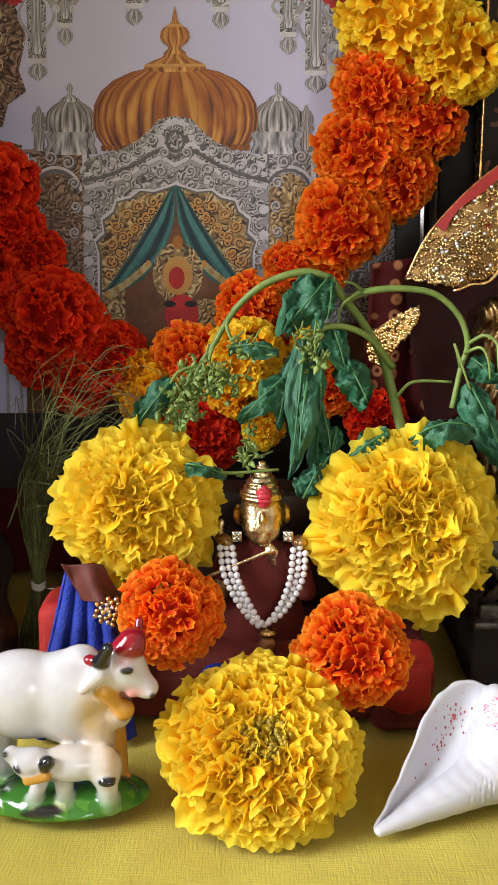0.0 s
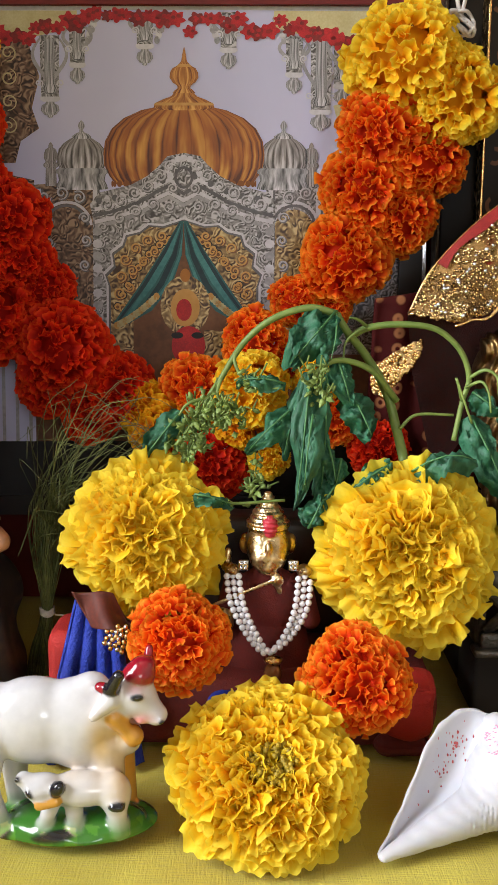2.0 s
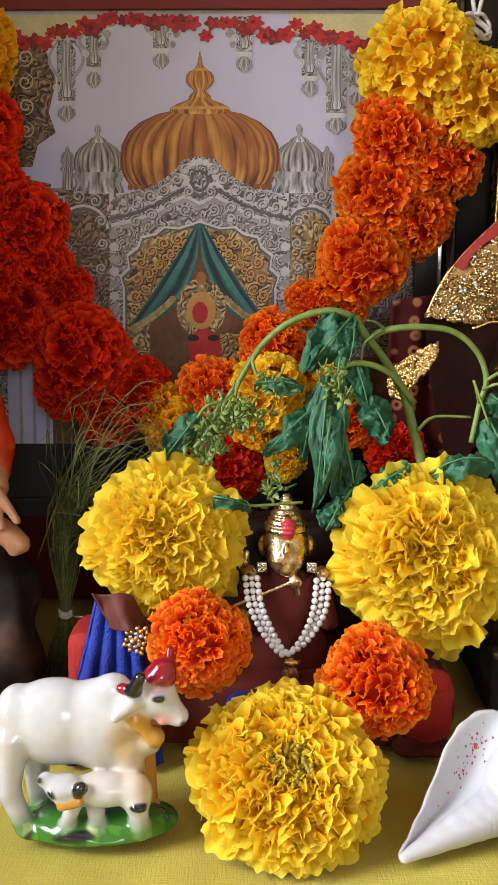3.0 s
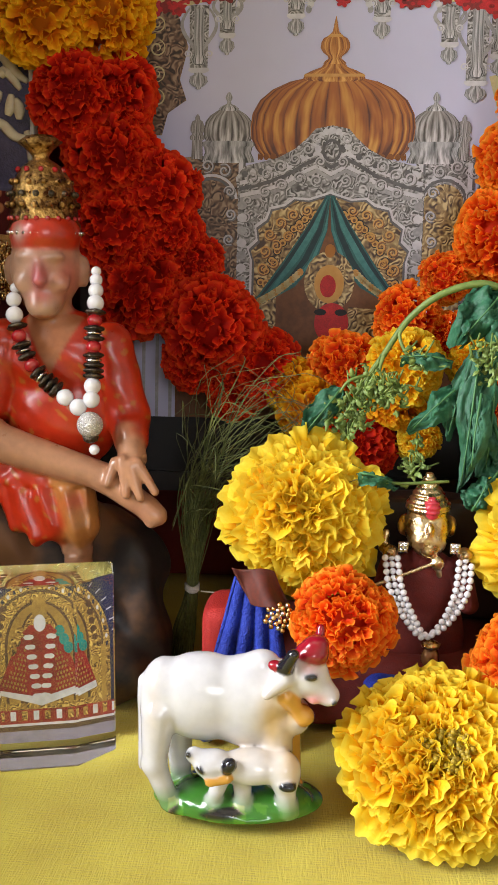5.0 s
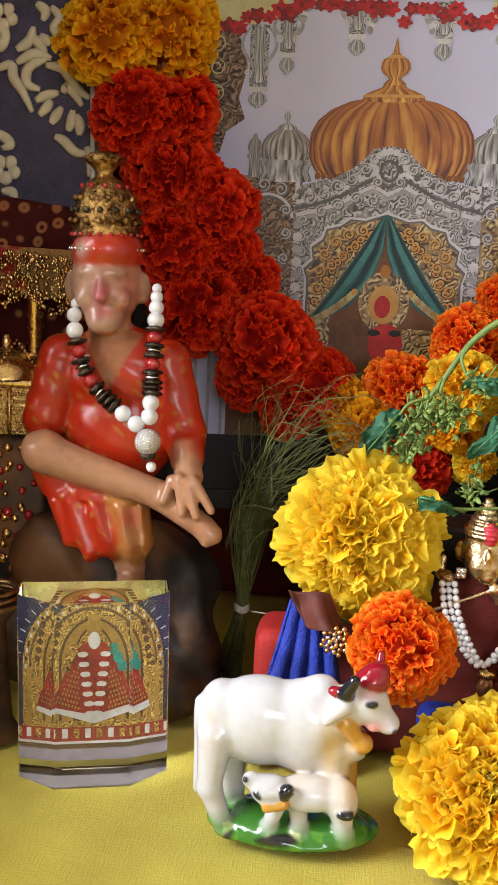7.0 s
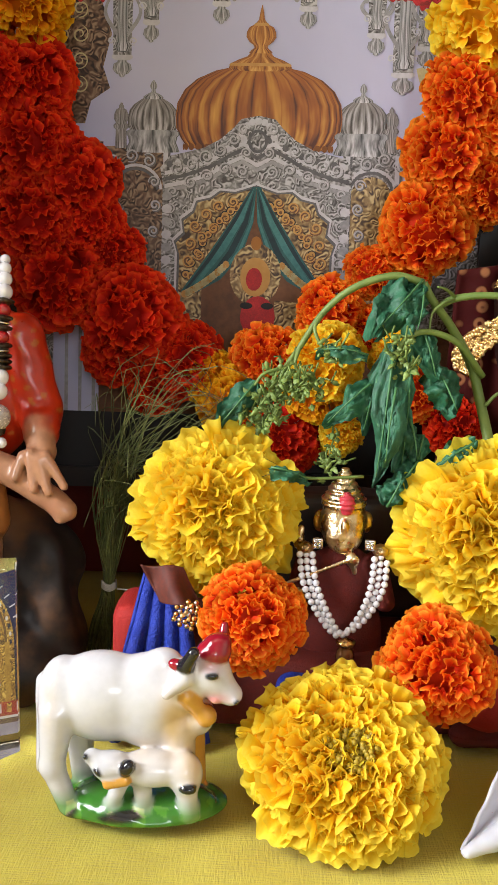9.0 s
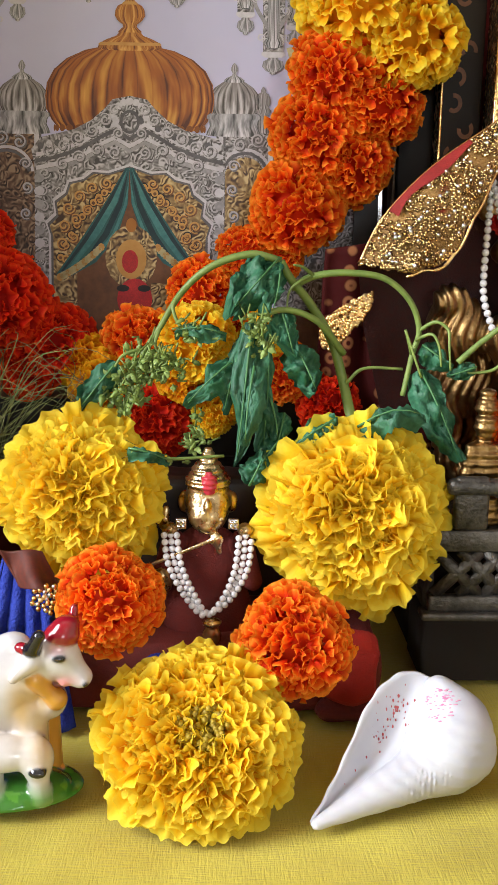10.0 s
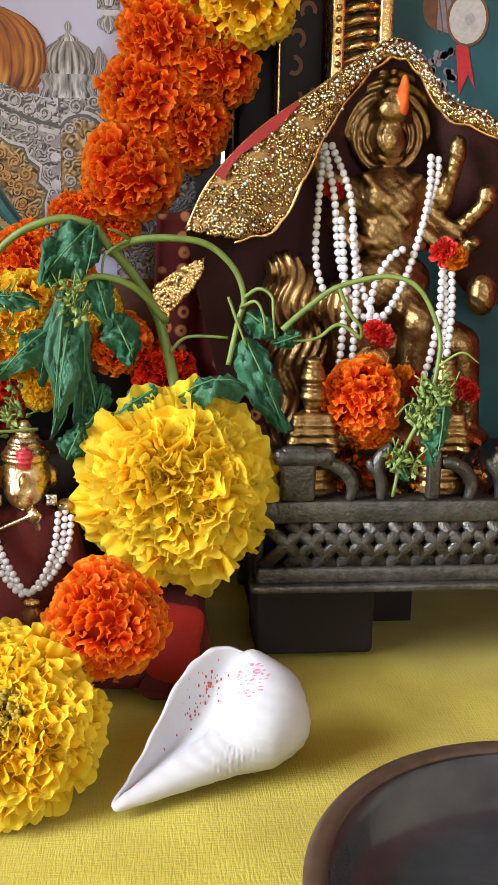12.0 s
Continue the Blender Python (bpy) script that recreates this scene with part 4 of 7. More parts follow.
    DR, SR, RB = (DARKMETAL, 0.0015, 2.7, "ring"), (SILVER, 0.0011, 3.0, "ring"), (BEADRED, 0.0029, 1.15, "red_bead")
    bead_row(path, [(PEARL, 0.0022, 1, "pearl_bead"), (PEARL, 0.0033, 1, "pearl_bead"), PB, DR, RB, DR, SR, DR, RB, DR, SR, DR, DR, DR, PB, PB])
    bead_row(path2, [(PEARL, 0.0022, 1, "pearl_bead"), (PEARL, 0.0028, 1, "pearl_bead"), (PEARL, 0.0033, 1, "pearl_bead"), PB, DR, RB, DR, SR, DR, RB, DR, SR, DR, DR, DR, PB, PB])
    v, f = ball((-0.1362, Y - 0.0270, 0.1262), 0.0055, 22, 16)
    part("studded_bead", (v, f), material("studded_silver", (0.5, 0.48, 0.46), (0.85, 0.83, 0.8), 0.25, 0.5, scale=1300, bump=1.0, bump_scale=1300), beads, "round silver bead studded with stones")
    part("pendant_cap", lathe([(0.001, 0), (0.003, 0.001), (0.0036, 0.003), (0.001, 0.004)], 8, (-0.1360, Y - 0.0275, 0.1185)), DARKMETAL, beads)
    part("pearl_drop", ball((-0.1345, Y - 0.0275, 0.1158), 0.0023), PEARL, beads)


seated()


# ---- conch ----
def conch():
    """A shell lying on its side: a swollen body drawn out to a canal, and the wide lip that opens beside it."""
    ob = thing("conch_shell", pose(0.085, 0.325, 0), "polished white conch shell with pink powder marks on the cloth", "shell")
    body = sculpt("shell_body", [
        ell((0.0930, 0.3200, 0.0160), (0.0150, 0.0140, 0.0152), 0, (0, -20, 20)), ell((0.0955, 0.3210, 0.0195), (0.0135, 0.0125, 0.0155), 0, (0, 15, 0)), ell((0.1025, 0.3230, 0.0130), (0.0078, 0.0110, 0.0075), 0, (0, 25, 0)),
        ell((0.0965, 0.3250, 0.0275), (0.0085, 0.0085, 0.0072), 0, (0, 35, 0)), ell((0.0915, 0.3270, 0.0330), (0.0050, 0.0050, 0.0042), 0, (0, 25, 0)), ell((0.0900, 0.3280, 0.0355), (0.0022, 0.0022, 0.0020), 0),
        cap((0.0910, 0.3160, 0.0125), (0.0445, 0.2930, 0.0027), 0.0108, 0.0021, 0)],
        [SHELL], 0.0008, 0.006, relief=lambda P: 0.00030 * np.sin(P[:, 0] * 3600 - P[:, 1] * 1500) * np.exp(-((P[:, 0] - 0.083) / 0.008) ** 2) * (P[:, 2] < 0.016) + 0.00012 * np.sin(P[:, 2] * 1500 + P[:, 0] * 700 + 2 * np.sin(P[:, 0] * 160)))
    adopt(body, ob)
    edge = curve([(0.0427, 0.2935, 0.0030), (0.0490, 0.3020, 0.0090), (0.0556, 0.3100, 0.0180), (0.0640, 0.3210, 0.0305), (0.0715, 0.3270, 0.0372), (0.0800, 0.3305, 0.0398), (0.0895, 0.3305, 0.0372)], 8)
    ridge = curve([(0.0445, 0.2925, 0.0040), (0.0555, 0.2975, 0.0090), (0.0665, 0.3045, 0.0140), (0.0755, 0.3085, 0.0190), (0.0815, 0.3125, 0.0255), (0.0845, 0.3170, 0.0315), (0.0890, 0.3255, 0.0355)], 8)
    ridge = [q + Vector((0.0035, 0.0065, -0.0015)) * min(1, i / 14) for i, q in enumerate(ridge)]
    n, m = len(edge), 12
    vs, fs = [], []
    for i in range(n):
        t = i / (n - 1)
        for j in range(m + 1):
            s = j / m
            sag = math.sin(math.pi * s) * math.sin(math.pi * min(1, 0.06 + t)) ** 0.7
            p = edge[i].lerp(ridge[i], s) + Vector((0.0020, 0.0070, -0.0030)) * sag
            if j == 0:
                p += Vector((-0.0002, 0.0, 0.0002)) * math.sin(i * 0.9)
            vs.append(p)
    for i in range(n - 1):
        for j in range(m):
            a = i * (m + 1) + j
            fs.append((a, a + 1, a + m + 2, a + m + 1))
    lip = part("shell_lip", (vs, fs), SHELL, ob, "flared open lip")
    so = lip.modifiers.new("thick", "SOLIDIFY")
    so.thickness, so.offset = 0.0011, 0
    rng = random.Random(2)
    PINK = material("pink_powder", (0.62, 0.2, 0.36), (0.7, 0.34, 0.46), 0.9, scale=900)
    CRIMSON = material("red_powder", (0.4, 0.05, 0.06), (0.55, 0.12, 0.12), 0.9, scale=900)
    spots = []
    for k in range(60):
        i, j = min(n - 2, max(1, int(rng.gauss(n * 0.52, 4.5)))), min(m - 1, max(1, int(rng.gauss(m * 0.42, 1.8))))
        c = vs[i * (m + 1) + j].lerp(vs[(i + 1) * (m + 1) + j + 1], rng.random())
        spots.append(ball(c + Vector((-0.0004, -0.0008, 0.0003)), rng.uniform(0.0002, 0.00045), 6, 4, (0.8, 0.3, 1.8)))
    part("powder_marks", merged(spots), CRIMSON, ob, "red powder specks inside the lip", kind="stuff")
    spots = []
    cs = [v.co for v in body.data.vertices if v.normal.y < -0.2]
    near = [c for c in cs if (c - Vector((0.0900, 0.318, 0.0325))).length < 0.0065]
    for k in range(70):
        c = near[rng.randrange(len(near))] if near else Vector((0.0900, 0.318, 0.0325))
        spots.append(ball(c, rng.uniform(0.0002, 0.00055), 6, 4, (1.8, 0.5, 0.7)))
    part("powder_marks", merged(spots), PINK, ob, "pink powder streaks on the shoulder", kind="stuff")


conch()

# ---- bowl ----
bowl = thing("bowl", pose(0.169, 0.222, 0), "dark iron bowl with a rolled brown rim on the cloth", "bowl")
part("bowl_body", lathe([(0.0, 0.0006), (0.050, 0.0006), (0.062, 0.004), (0.0700, 0.012), (0.0725, 0.0190), (0.0680, 0.0186), (0.0655, 0.0150), (0.0630, 0.0090), (0.0590, 0.0050), (0.0520, 0.0034), (0.0, 0.0030)], 96, (0.169, 0.222, 0)), BOWL, bowl)
ring = lathe([(0.0710 + 0.0034 * math.cos(a), 0.0190 + 0.0016 * math.sin(a)) for a in [i * math.pi / 5 for i in range(11)]], 96, (0.169, 0.222, 0))
part("rim", ring, BOWLRIM, bowl, "rolled brown rim")
part("residue", ball((0.128, 0.224, 0.0052), 0.0026, 10, 7, (1, 0.8, 0.8)), BLACK, bowl, "black burnt crumb")
part("residue", ball((0.124, 0.2225, 0.0050), 0.0014, 8, 6, (1, 0.8, 0.8)), BLACK, bowl, "black burnt crumb")


# ---- crystal block ----
GLASS = bpy.data.materials.new("clear_crystal")
GLASS.use_nodes = True
_b = GLASS.node_tree.nodes["Principled BSDF"]
_b.inputs["Transmission Weight"].default_value, _b.inputs["Roughness"].default_value, _b.inputs["IOR"].default_value = 1.0, 0.01, 1.5
_b.inputs["Base Color"].default_value = (0.97, 0.98, 0.98, 1)
ca, sa = math.cos(radians(14)), math.sin(radians(14))
BASE = Vector((-0.1475, 0.3425, 0))


def cry(u, v, z):
    return BASE + Vector((u * ca - v * sa, u * sa + v * ca, z))


crystal = thing("crystal_block", pose(BASE.x, BASE.y, 0, 0, 0, 14), "clear cut crystal block with a colourful shrine picture inside", "souvenir")
outline = [(-0.0288, 0.012), (-0.0288, -0.003), (-0.0150, -0.0135), (0.0140, -0.0135), (0.0288, -0.003), (0.0288, 0.012)]
bm = bmesh.new()
lo_ = [bm.verts.new(cry(u, v, 0.0008)) for u, v in outline]
hi_ = [bm.verts.new(cry(u, v, 0.0755)) for u, v in outline]
bm.faces.new(lo_)
bm.faces.new(hi_[::-1])
for i in range(6):
    bm.faces.new((lo_[(i + 1) % 6], lo_[i], hi_[i], hi_[(i + 1) % 6]))
bmesh.ops.recalc_face_normals(bm, faces=bm.faces[:])
bmesh.ops.bevel(bm, geom=bm.edges[:], offset=0.0006, segments=1, affect="EDGES")
glass = part("glass_body", bm, GLASS, crystal, "clear faceted crystal", smooth=False)
glass.visible_shadow = False


def flat_shape(pts, to, depth):
    """A thin printed shape: pts in the plane, to(u, v, depth) gives the place."""
    return [to(u, v, depth) for u, v in pts], [tuple(range(len(pts)))]


def oval(u, v, a, b, n=20, a0=0.0, a1=6.2832):
    return [(u + a * math.cos(a0 + (a1 - a0) * i / n), v + b * math.sin(a0 + (a1 - a0) * i / n)) for i in range(n + (0 if a1 - a0 > 6.28 else 1))]


INK = {k: material("ink_" + k, c, c2, 0.5, scale=sc) for k, c, c2, sc in [
    ("night", (0.005, 0.005, 0.025), (0.014, 0.012, 0.05), 200), ("gold", (0.36, 0.22, 0.05), (0.6, 0.42, 0.13), 900), ("crimson", (0.13, 0.004, 0.003), (0.3, 0.014, 0.008), 900),
    ("white", (0.36, 0.34, 0.32), (0.52, 0.49, 0.47), 400), ("teal", (0.004, 0.11, 0.09), (0.012, 0.22, 0.18), 500), ("ochre", (0.2, 0.1, 0.015), (0.34, 0.2, 0.035), 700), ("brown", (0.045, 0.018, 0.007), (0.1, 0.042, 0.014), 400), ("lilac", (0.15, 0.12, 0.14), (0.24, 0.2, 0.22), 300)]}


INK["gold"] = ornate("ink_filigree", (0.045, 0.016, 0.003), (0.24, 0.12, 0.018), (0.55, 0.36, 0.08), 520)


def cry_to(u, v, d):
    return cry(u * 0.0272, 0.0124 - d * 0.00012, 0.004 + v * 0.071)


def print_shape(pts, ink, depth, parent, to, name="printed_shape"):
    return part(name, flat_shape(pts, to, depth), INK[ink], parent, smooth=False)


bk = [(-1, 0), (1, 0), (1, 1), (-1, 1)]
print_shape(bk, "night", 0, crystal, cry_to, "print_ground")
print_shape([(-1, 0), (1, 0), (1, 0.07), (-1, 0.07)], "lilac", 1, crystal, cry_to)
print_shape([(-1, 0.07), (1, 0.07), (1, 0.1), (-1, 0.1)], "brown", 1, crystal, cry_to)
print_shape([(-1, 0.10), (1, 0.10), (1, 0.115), (-1, 0.115)], "white", 1, crystal, cry_to)
print_shape([(-1, 0.115), (1, 0.115), (1, 0.2), (-1, 0.2)], "crimson", 1, crystal, cry_to)
for i in range(12):
    u = -0.95 + i * 0.165
    print_shape([(u, 0.135), (u + 0.08, 0.135), (u + 0.08, 0.19), (u, 0.19)], "white" if i % 2 else "gold", 2, crystal, cry_to)
print_shape([(-0.85, 0.2), (0.85, 0.2)] + oval(0, 0.55, 0.85, 0.4, 24, 0, math.pi), "gold", 2, crystal, cry_to)
for k in range(26):
    a = math.pi * k / 25
    print_shape(oval(0.8 * math.cos(a), 0.55 + 0.375 * math.sin(a), 0.022, 0.014, 8), "white" if k % 2 else "night", 3, crystal, cry_to)
for _a, _b2, _k in ((0.74, 0.335, "brown"), (0.70, 0.318, "gold"), (0.50, 0.27, "brown"), (0.46, 0.255, "ochre"), (0.30, 0.22, "brown"), (0.27, 0.205, "gold")):
    print_shape([(-_a, 0.24), (_a, 0.24)] + oval(0, 0.57, _a, _b2, 24, 0, math.pi), _k, 3 + (0.74 - _a) * 1.5, crystal, cry_to)
for _s in (-1, 1):
    for _k in range(5):
        print_shape(oval(_s * 0.60, 0.30 + 0.055 * _k, 0.06, 0.022, 12), "ochre" if _k % 2 else "gold", 3.9, crystal, cry_to)
        print_shape(oval(_s * (0.60 - 0.025 * _k), 0.60 + 0.05 * _k, 0.05, 0.02, 12), "brown", 3.9, crystal, cry_to)
print_shape([(-0.62, 0.32), (0, 0.24), (0.62, 0.32), (0.44, 0.50), (0.30, 0.62), (0.15, 0.70), (-0.15, 0.70), (-0.30, 0.62), (-0.44, 0.50)], "crimson", 4.4, crystal, cry_to)
print_shape([(-0.62, 0.30), (0, 0.22), (0.62, 0.30), (0.6, 0.34), (0, 0.27), (-0.6, 0.325)], "white", 5, crystal, cry_to)
print_shape(oval(0, 0.71, 0.085, 0.05), "white", 6, crystal, cry_to)
print_shape(oval(0, 0.79, 0.11, 0.075), "ochre", 5, crystal, cry_to)
for s in (-1, 1):
    for k in range(14):
        print_shape(oval(s * (0.17 - 0.009 * k), 0.66 - 0.029 * k, 0.075, 0.017, 10), "white" if k % 2 else "crimson", 8, crystal, cry_to)
    for k in range(9):
        for j in range(8 - k + (k > 4)):
            print_shape(oval(s * (0.22 + 0.045 * j + 0.02 * (k % 2)), 0.315 + 0.03 * k + 0.006 * j, 0.014, 0.009, 6), "ochre", 6, crystal, cry_to)
    for k in range(3):
        print_shape(oval(s * (0.28 + 0.06 * k), 0.66 - 0.05 * k, 0.07, 0.035, 12), "teal" if s > 0 else "gold", 6, crystal, cry_to)
    print_shape([(s * 0.78, 0.2), (s * 0.7, 0.2), (s * 0.7, 0.55), (s * 0.78, 0.55)], "ochre", 5, crystal, cry_to)
    for k in range(9):
        a = radians(10 + 9 * k)
        c0, s0 = math.cos(a), math.sin(a)
        print_shape([(s * 0.9 * c0, 0.55 + 0.42 * s0), (s * 1.0 * c0, 0.55 + 0.45 * s0), (s * 1.0 * c0, 0.558 + 0.45 * s0), (s * 0.9 * c0, 0.558 + 0.42 * s0)], "white", 4, crystal, cry_to)


# ---- framed temple picture ----
def pic(u, v, d):
    """Place on the picture: u, v in drawing units of 0.3 mm, d layers proud."""
    z = 0.34516 + 0.113e-5 * u - 0.29677e-3 * v
    return Vector((-0.13668 + 0.30402e-3 * u - 0.11e-5 * v, 0.5030 + 0.08 * z - 0.00006 * d, z))


picture = thing("framed_picture", pose(-0.02, 0.511, 0.02), "framed glossy print of a golden-domed silver temple", "picture")


for _k, _c, _c2, _s in [("sky", (0.48, 0.47, 0.66), (0.55, 0.54, 0.73), 25), ("dome", (0.33, 0.11, 0.014), (0.43, 0.17, 0.025), 120), ("dome_light", (0.5, 0.24, 0.05), (0.6, 0.34, 0.1), 250),
                        ("dome_dark", (0.16, 0.045, 0.007), (0.25, 0.085, 0.012), 250), ("grey", (0.25, 0.24, 0.25), (0.42, 0.4, 0.42), 500), ("grey_dark", (0.08, 0.075, 0.08), (0.15, 0.14, 0.15), 400),
                        ("grey_light", (0.5, 0.48, 0.52), (0.66, 0.64, 0.68), 400), ("tent", (0.012, 0.07, 0.075), (0.03, 0.13, 0.13), 300), ("tent_dark", (0.004, 0.02, 0.03), (0.01, 0.04, 0.05), 300),
                        ("tent_light", (0.03, 0.15, 0.16), (0.07, 0.24, 0.24), 500), ("relief", (0.36, 0.34, 0.36), (0.56, 0.54, 0.57), 900), ("hollow", (0.1, 0.09, 0.09), (0.18, 0.17, 0.17), 900), ("rose", (0.3, 0.006, 0.01), (0.6, 0.02, 0.022), 1400), ("cream", (0.5, 0.42, 0.2), (0.62, 0.55, 0.3), 900),
                        ("umber", (0.1, 0.035, 0.012), (0.2, 0.08, 0.03), 300), ("blackish", (0.006, 0.004, 0.004), (0.014, 0.01, 0.01), 300)]:
    INK[_k] = material("ink_" + _k, _c, _c2, 0.6, scale=_s)
INK["carved"] = ornate("ink_carved_silver", (0.06, 0.052, 0.05), (0.25, 0.235, 0.235), (0.56, 0.54, 0.56), 300)
INK["carved_gold"] = ornate("ink_carved_gold", (0.05, 0.02, 0.006), (0.28, 0.17, 0.06), (0.62, 0.47, 0.22), 230)
INK["carved_brown"] = ornate("ink_carved_brown", (0.03, 0.015, 0.01), (0.15, 0.08, 0.045), (0.36, 0.24, 0.15), 240)
TURNED = {"dome": turned_print("ink_gilt_dome", (0.085, 0.018, 0.002), (0.36, 0.105, 0.008), (0.7, 0.36, 0.06), 17), "finial": turned_print("ink_gilt_finial", (0.13, 0.03, 0.004), (0.42, 0.15, 0.018), (0.7, 0.38, 0.09), 6),
          "silver": turned_print("ink_silver_dome", (0.06, 0.05, 0.045), (0.24, 0.215, 0.205), (0.6, 0.57, 0.58), 11), "bulb": turned_print("ink_silver_bulb", (0.05, 0.05, 0.05), (0.3, 0.29, 0.3), (0.7, 0.68, 0.72), 4)}

part("print_sheet", ([pic(-75, 36, 0), pic(705, 36, 0), pic(705, 900, 0), pic(-75, 900, 0)], [(0, 1, 2, 3)]), INK["sky"], picture, "lilac-grey printed sky", smooth=False)
part("backing", ([pic(-75, 33, -3), pic(705, 33, -3), pic(705, 900, -3), pic(-75, 900, -3), pic(-75, 33, -60), pic(705, 33, -60), pic(705, 900, -60), pic(-75, 900, -60)],
                 [(0, 1, 2, 3), (4, 7, 6, 5), (0, 4, 5, 1), (1, 5, 6, 2), (2, 6, 7, 3), (3, 7, 4, 0)]), DARKWOOD, picture, smooth=False)
part("print_margin", ([pic(-75, 30, 1), pic(705, 30, 1), pic(705, 37, 1), pic(-75, 37, 1)], [(0, 1, 2, 3)]), INK["white"], picture, "white paper margin", smooth=False)


def frame_bar(u0, u1, v0, v1, mat, name="frame_bar", proud=70):
    c = [pic(u, v, d) for d in (-80, proud) for u, v in ((u0, v0), (u1, v0), (u1, v1), (u0, v1))]
    part(name, (c, [(3, 2, 1, 0), (4, 5, 6, 7), (0, 1, 5, 4), (1, 2, 6, 5), (2, 3, 7, 6), (3, 0, 4, 7)]), mat, picture, smooth=False)


frame_bar(-110, 745, -60, 30, MAROONFRAME)
frame_bar(705, 745, 30, 900, DARKWOOD)
frame_bar(-110, -75, 30, 900, DARKWOOD)
frame_bar(-110, 745, 900, 935, DARKWOOD)
frame_bar(746, 752, -60, 900, SILVER, "frame_beading", 60)


def draw(pts, ink, d):
    print_shape(pts, ink, d, picture, pic, "print_shape")


def stroke(line, w, ink, d):
    vs, n = [], len(line)
    for k, (u, v) in enumerate(line):
        u0, v0 = line[max(0, k - 1)]
        u1, v1 = line[min(n - 1, k + 1)]
        q = math.hypot(u1 - u0, v1 - v0) or 1
        h = w * (0.35 + 0.65 * math.sin(math.pi * (k + 1) / (n + 1)))
        vs += [pic(u - h * (v1 - v0) / q, v + h * (u1 - u0) / q, d), pic(u + h * (v1 - v0) / q, v - h * (u1 - u0) / q, d)]
    part("print_stroke", (vs, [(2 * k, 2 * k + 1, 2 * k + 3, 2 * k + 2) for k in range(n - 1)]), INK[ink], picture, smooth=False)


def volute(u, v, r, turn, a0, ink, d, w=1.6):
    stroke([(u + r * (1 - 0.8 * k / 22) * math.cos(a0 + turn * k * 0.42), v + r * (1 - 0.8 * k / 22) * math.sin(a0 + turn * k * 0.42)) for k in range(23)], w, ink, d)


def mirror(pts, ink, d, c=325):
    draw(pts, ink, d)
    draw([(2 * c - u, v) for u, v in reversed(pts)], ink, d)


def form(c, rows, key, d, n=24):
    """A turned form drawn as a shaded grid."""
    top, low = rows[0][0], rows[-1][0]
    vs, uvs, fs = [], [], []
    for v, w in rows:
        for i in range(n + 1):
            a = math.pi * (i / n - 0.5)
            vs.append(pic(c + w * math.sin(a), v + 0.05 * w * math.cos(a) * (v - top) / (low - top), d))
            uvs.append((i / n, (v - top) / (low - top)))
    for j in range(len(rows) - 1):
        for i in range(n):
            k = j * (n + 1) + i
            fs.append((k, k + 1, k + n + 2, k + n + 1))
    me = as_mesh("print_form", (vs, fs), False)
    ids = np.empty(len(me.loops), dtype=np.int32)
    me.loops.foreach_get("vertex_index", ids)
    me.uv_layers.new(name="form").data.foreach_set("uv", np.array(uvs)[ids].ravel())
    part("print_form", me, TURNED[key], picture)


def turned(c, rows, ink, d):
    draw([(c - w, v) for v, w in rows] + [(c + w, v) for v, w in reversed(rows)], ink, d)


DOME = [(202, 46), (208, 74), (222, 105), (240, 126), (262, 138), (285, 141), (305, 139), (322, 131), (336, 120)]
form(325, DOME, "dome", 10, 72)
for i in range(17):
    a = math.pi * ((i + 0.5) / 17 - 0.5)
    draw(oval(325 + 126 * math.sin(a), 336, 8 * math.cos(a) + 1, 6, 10), "dome_dark", 12)
form(325, [(176, 16), (184, 22), (190, 38), (196, 50), (203, 53), (206, 48)], "finial", 12)
turned(325, [(195, 49), (197.5, 52), (199, 52), (200, 51)], "dome_light", 13)
form(325, [(100, 0.5), (112, 3), (124, 5), (129, 9), (132, 12), (136, 20), (143, 24), (152, 25), (160, 20), (166, 12), (170, 11), (174, 16), (178, 20)], "finial", 13)
turned(325, [(129, 9), (131, 12), (133, 13), (134, 12)], "dome_light", 14)
for c in (146, 499):
    form(c, [(252, 8), (258, 20), (266, 32), (276, 40), (288, 43), (300, 43), (309, 39)], "silver", 9, 40)
    form(c, [(226, 1), (230, 4), (235, 6), (239, 5), (242, 3), (246, 4), (250, 12), (254, 17), (257, 16)], "bulb", 10, 16)
    form(c, [(309, 40), (312, 45), (317, 46), (320, 42), (330, 40), (338, 44), (345, 46)], "bulb", 11, 16)
for c in (92, 548):
    form(c, [(264, 1), (269, 4), (273, 4), (276, 9), (284, 12), (292, 12), (298, 9), (302, 13), (306, 13), (309, 9), (340, 10)], "silver", 9, 16)
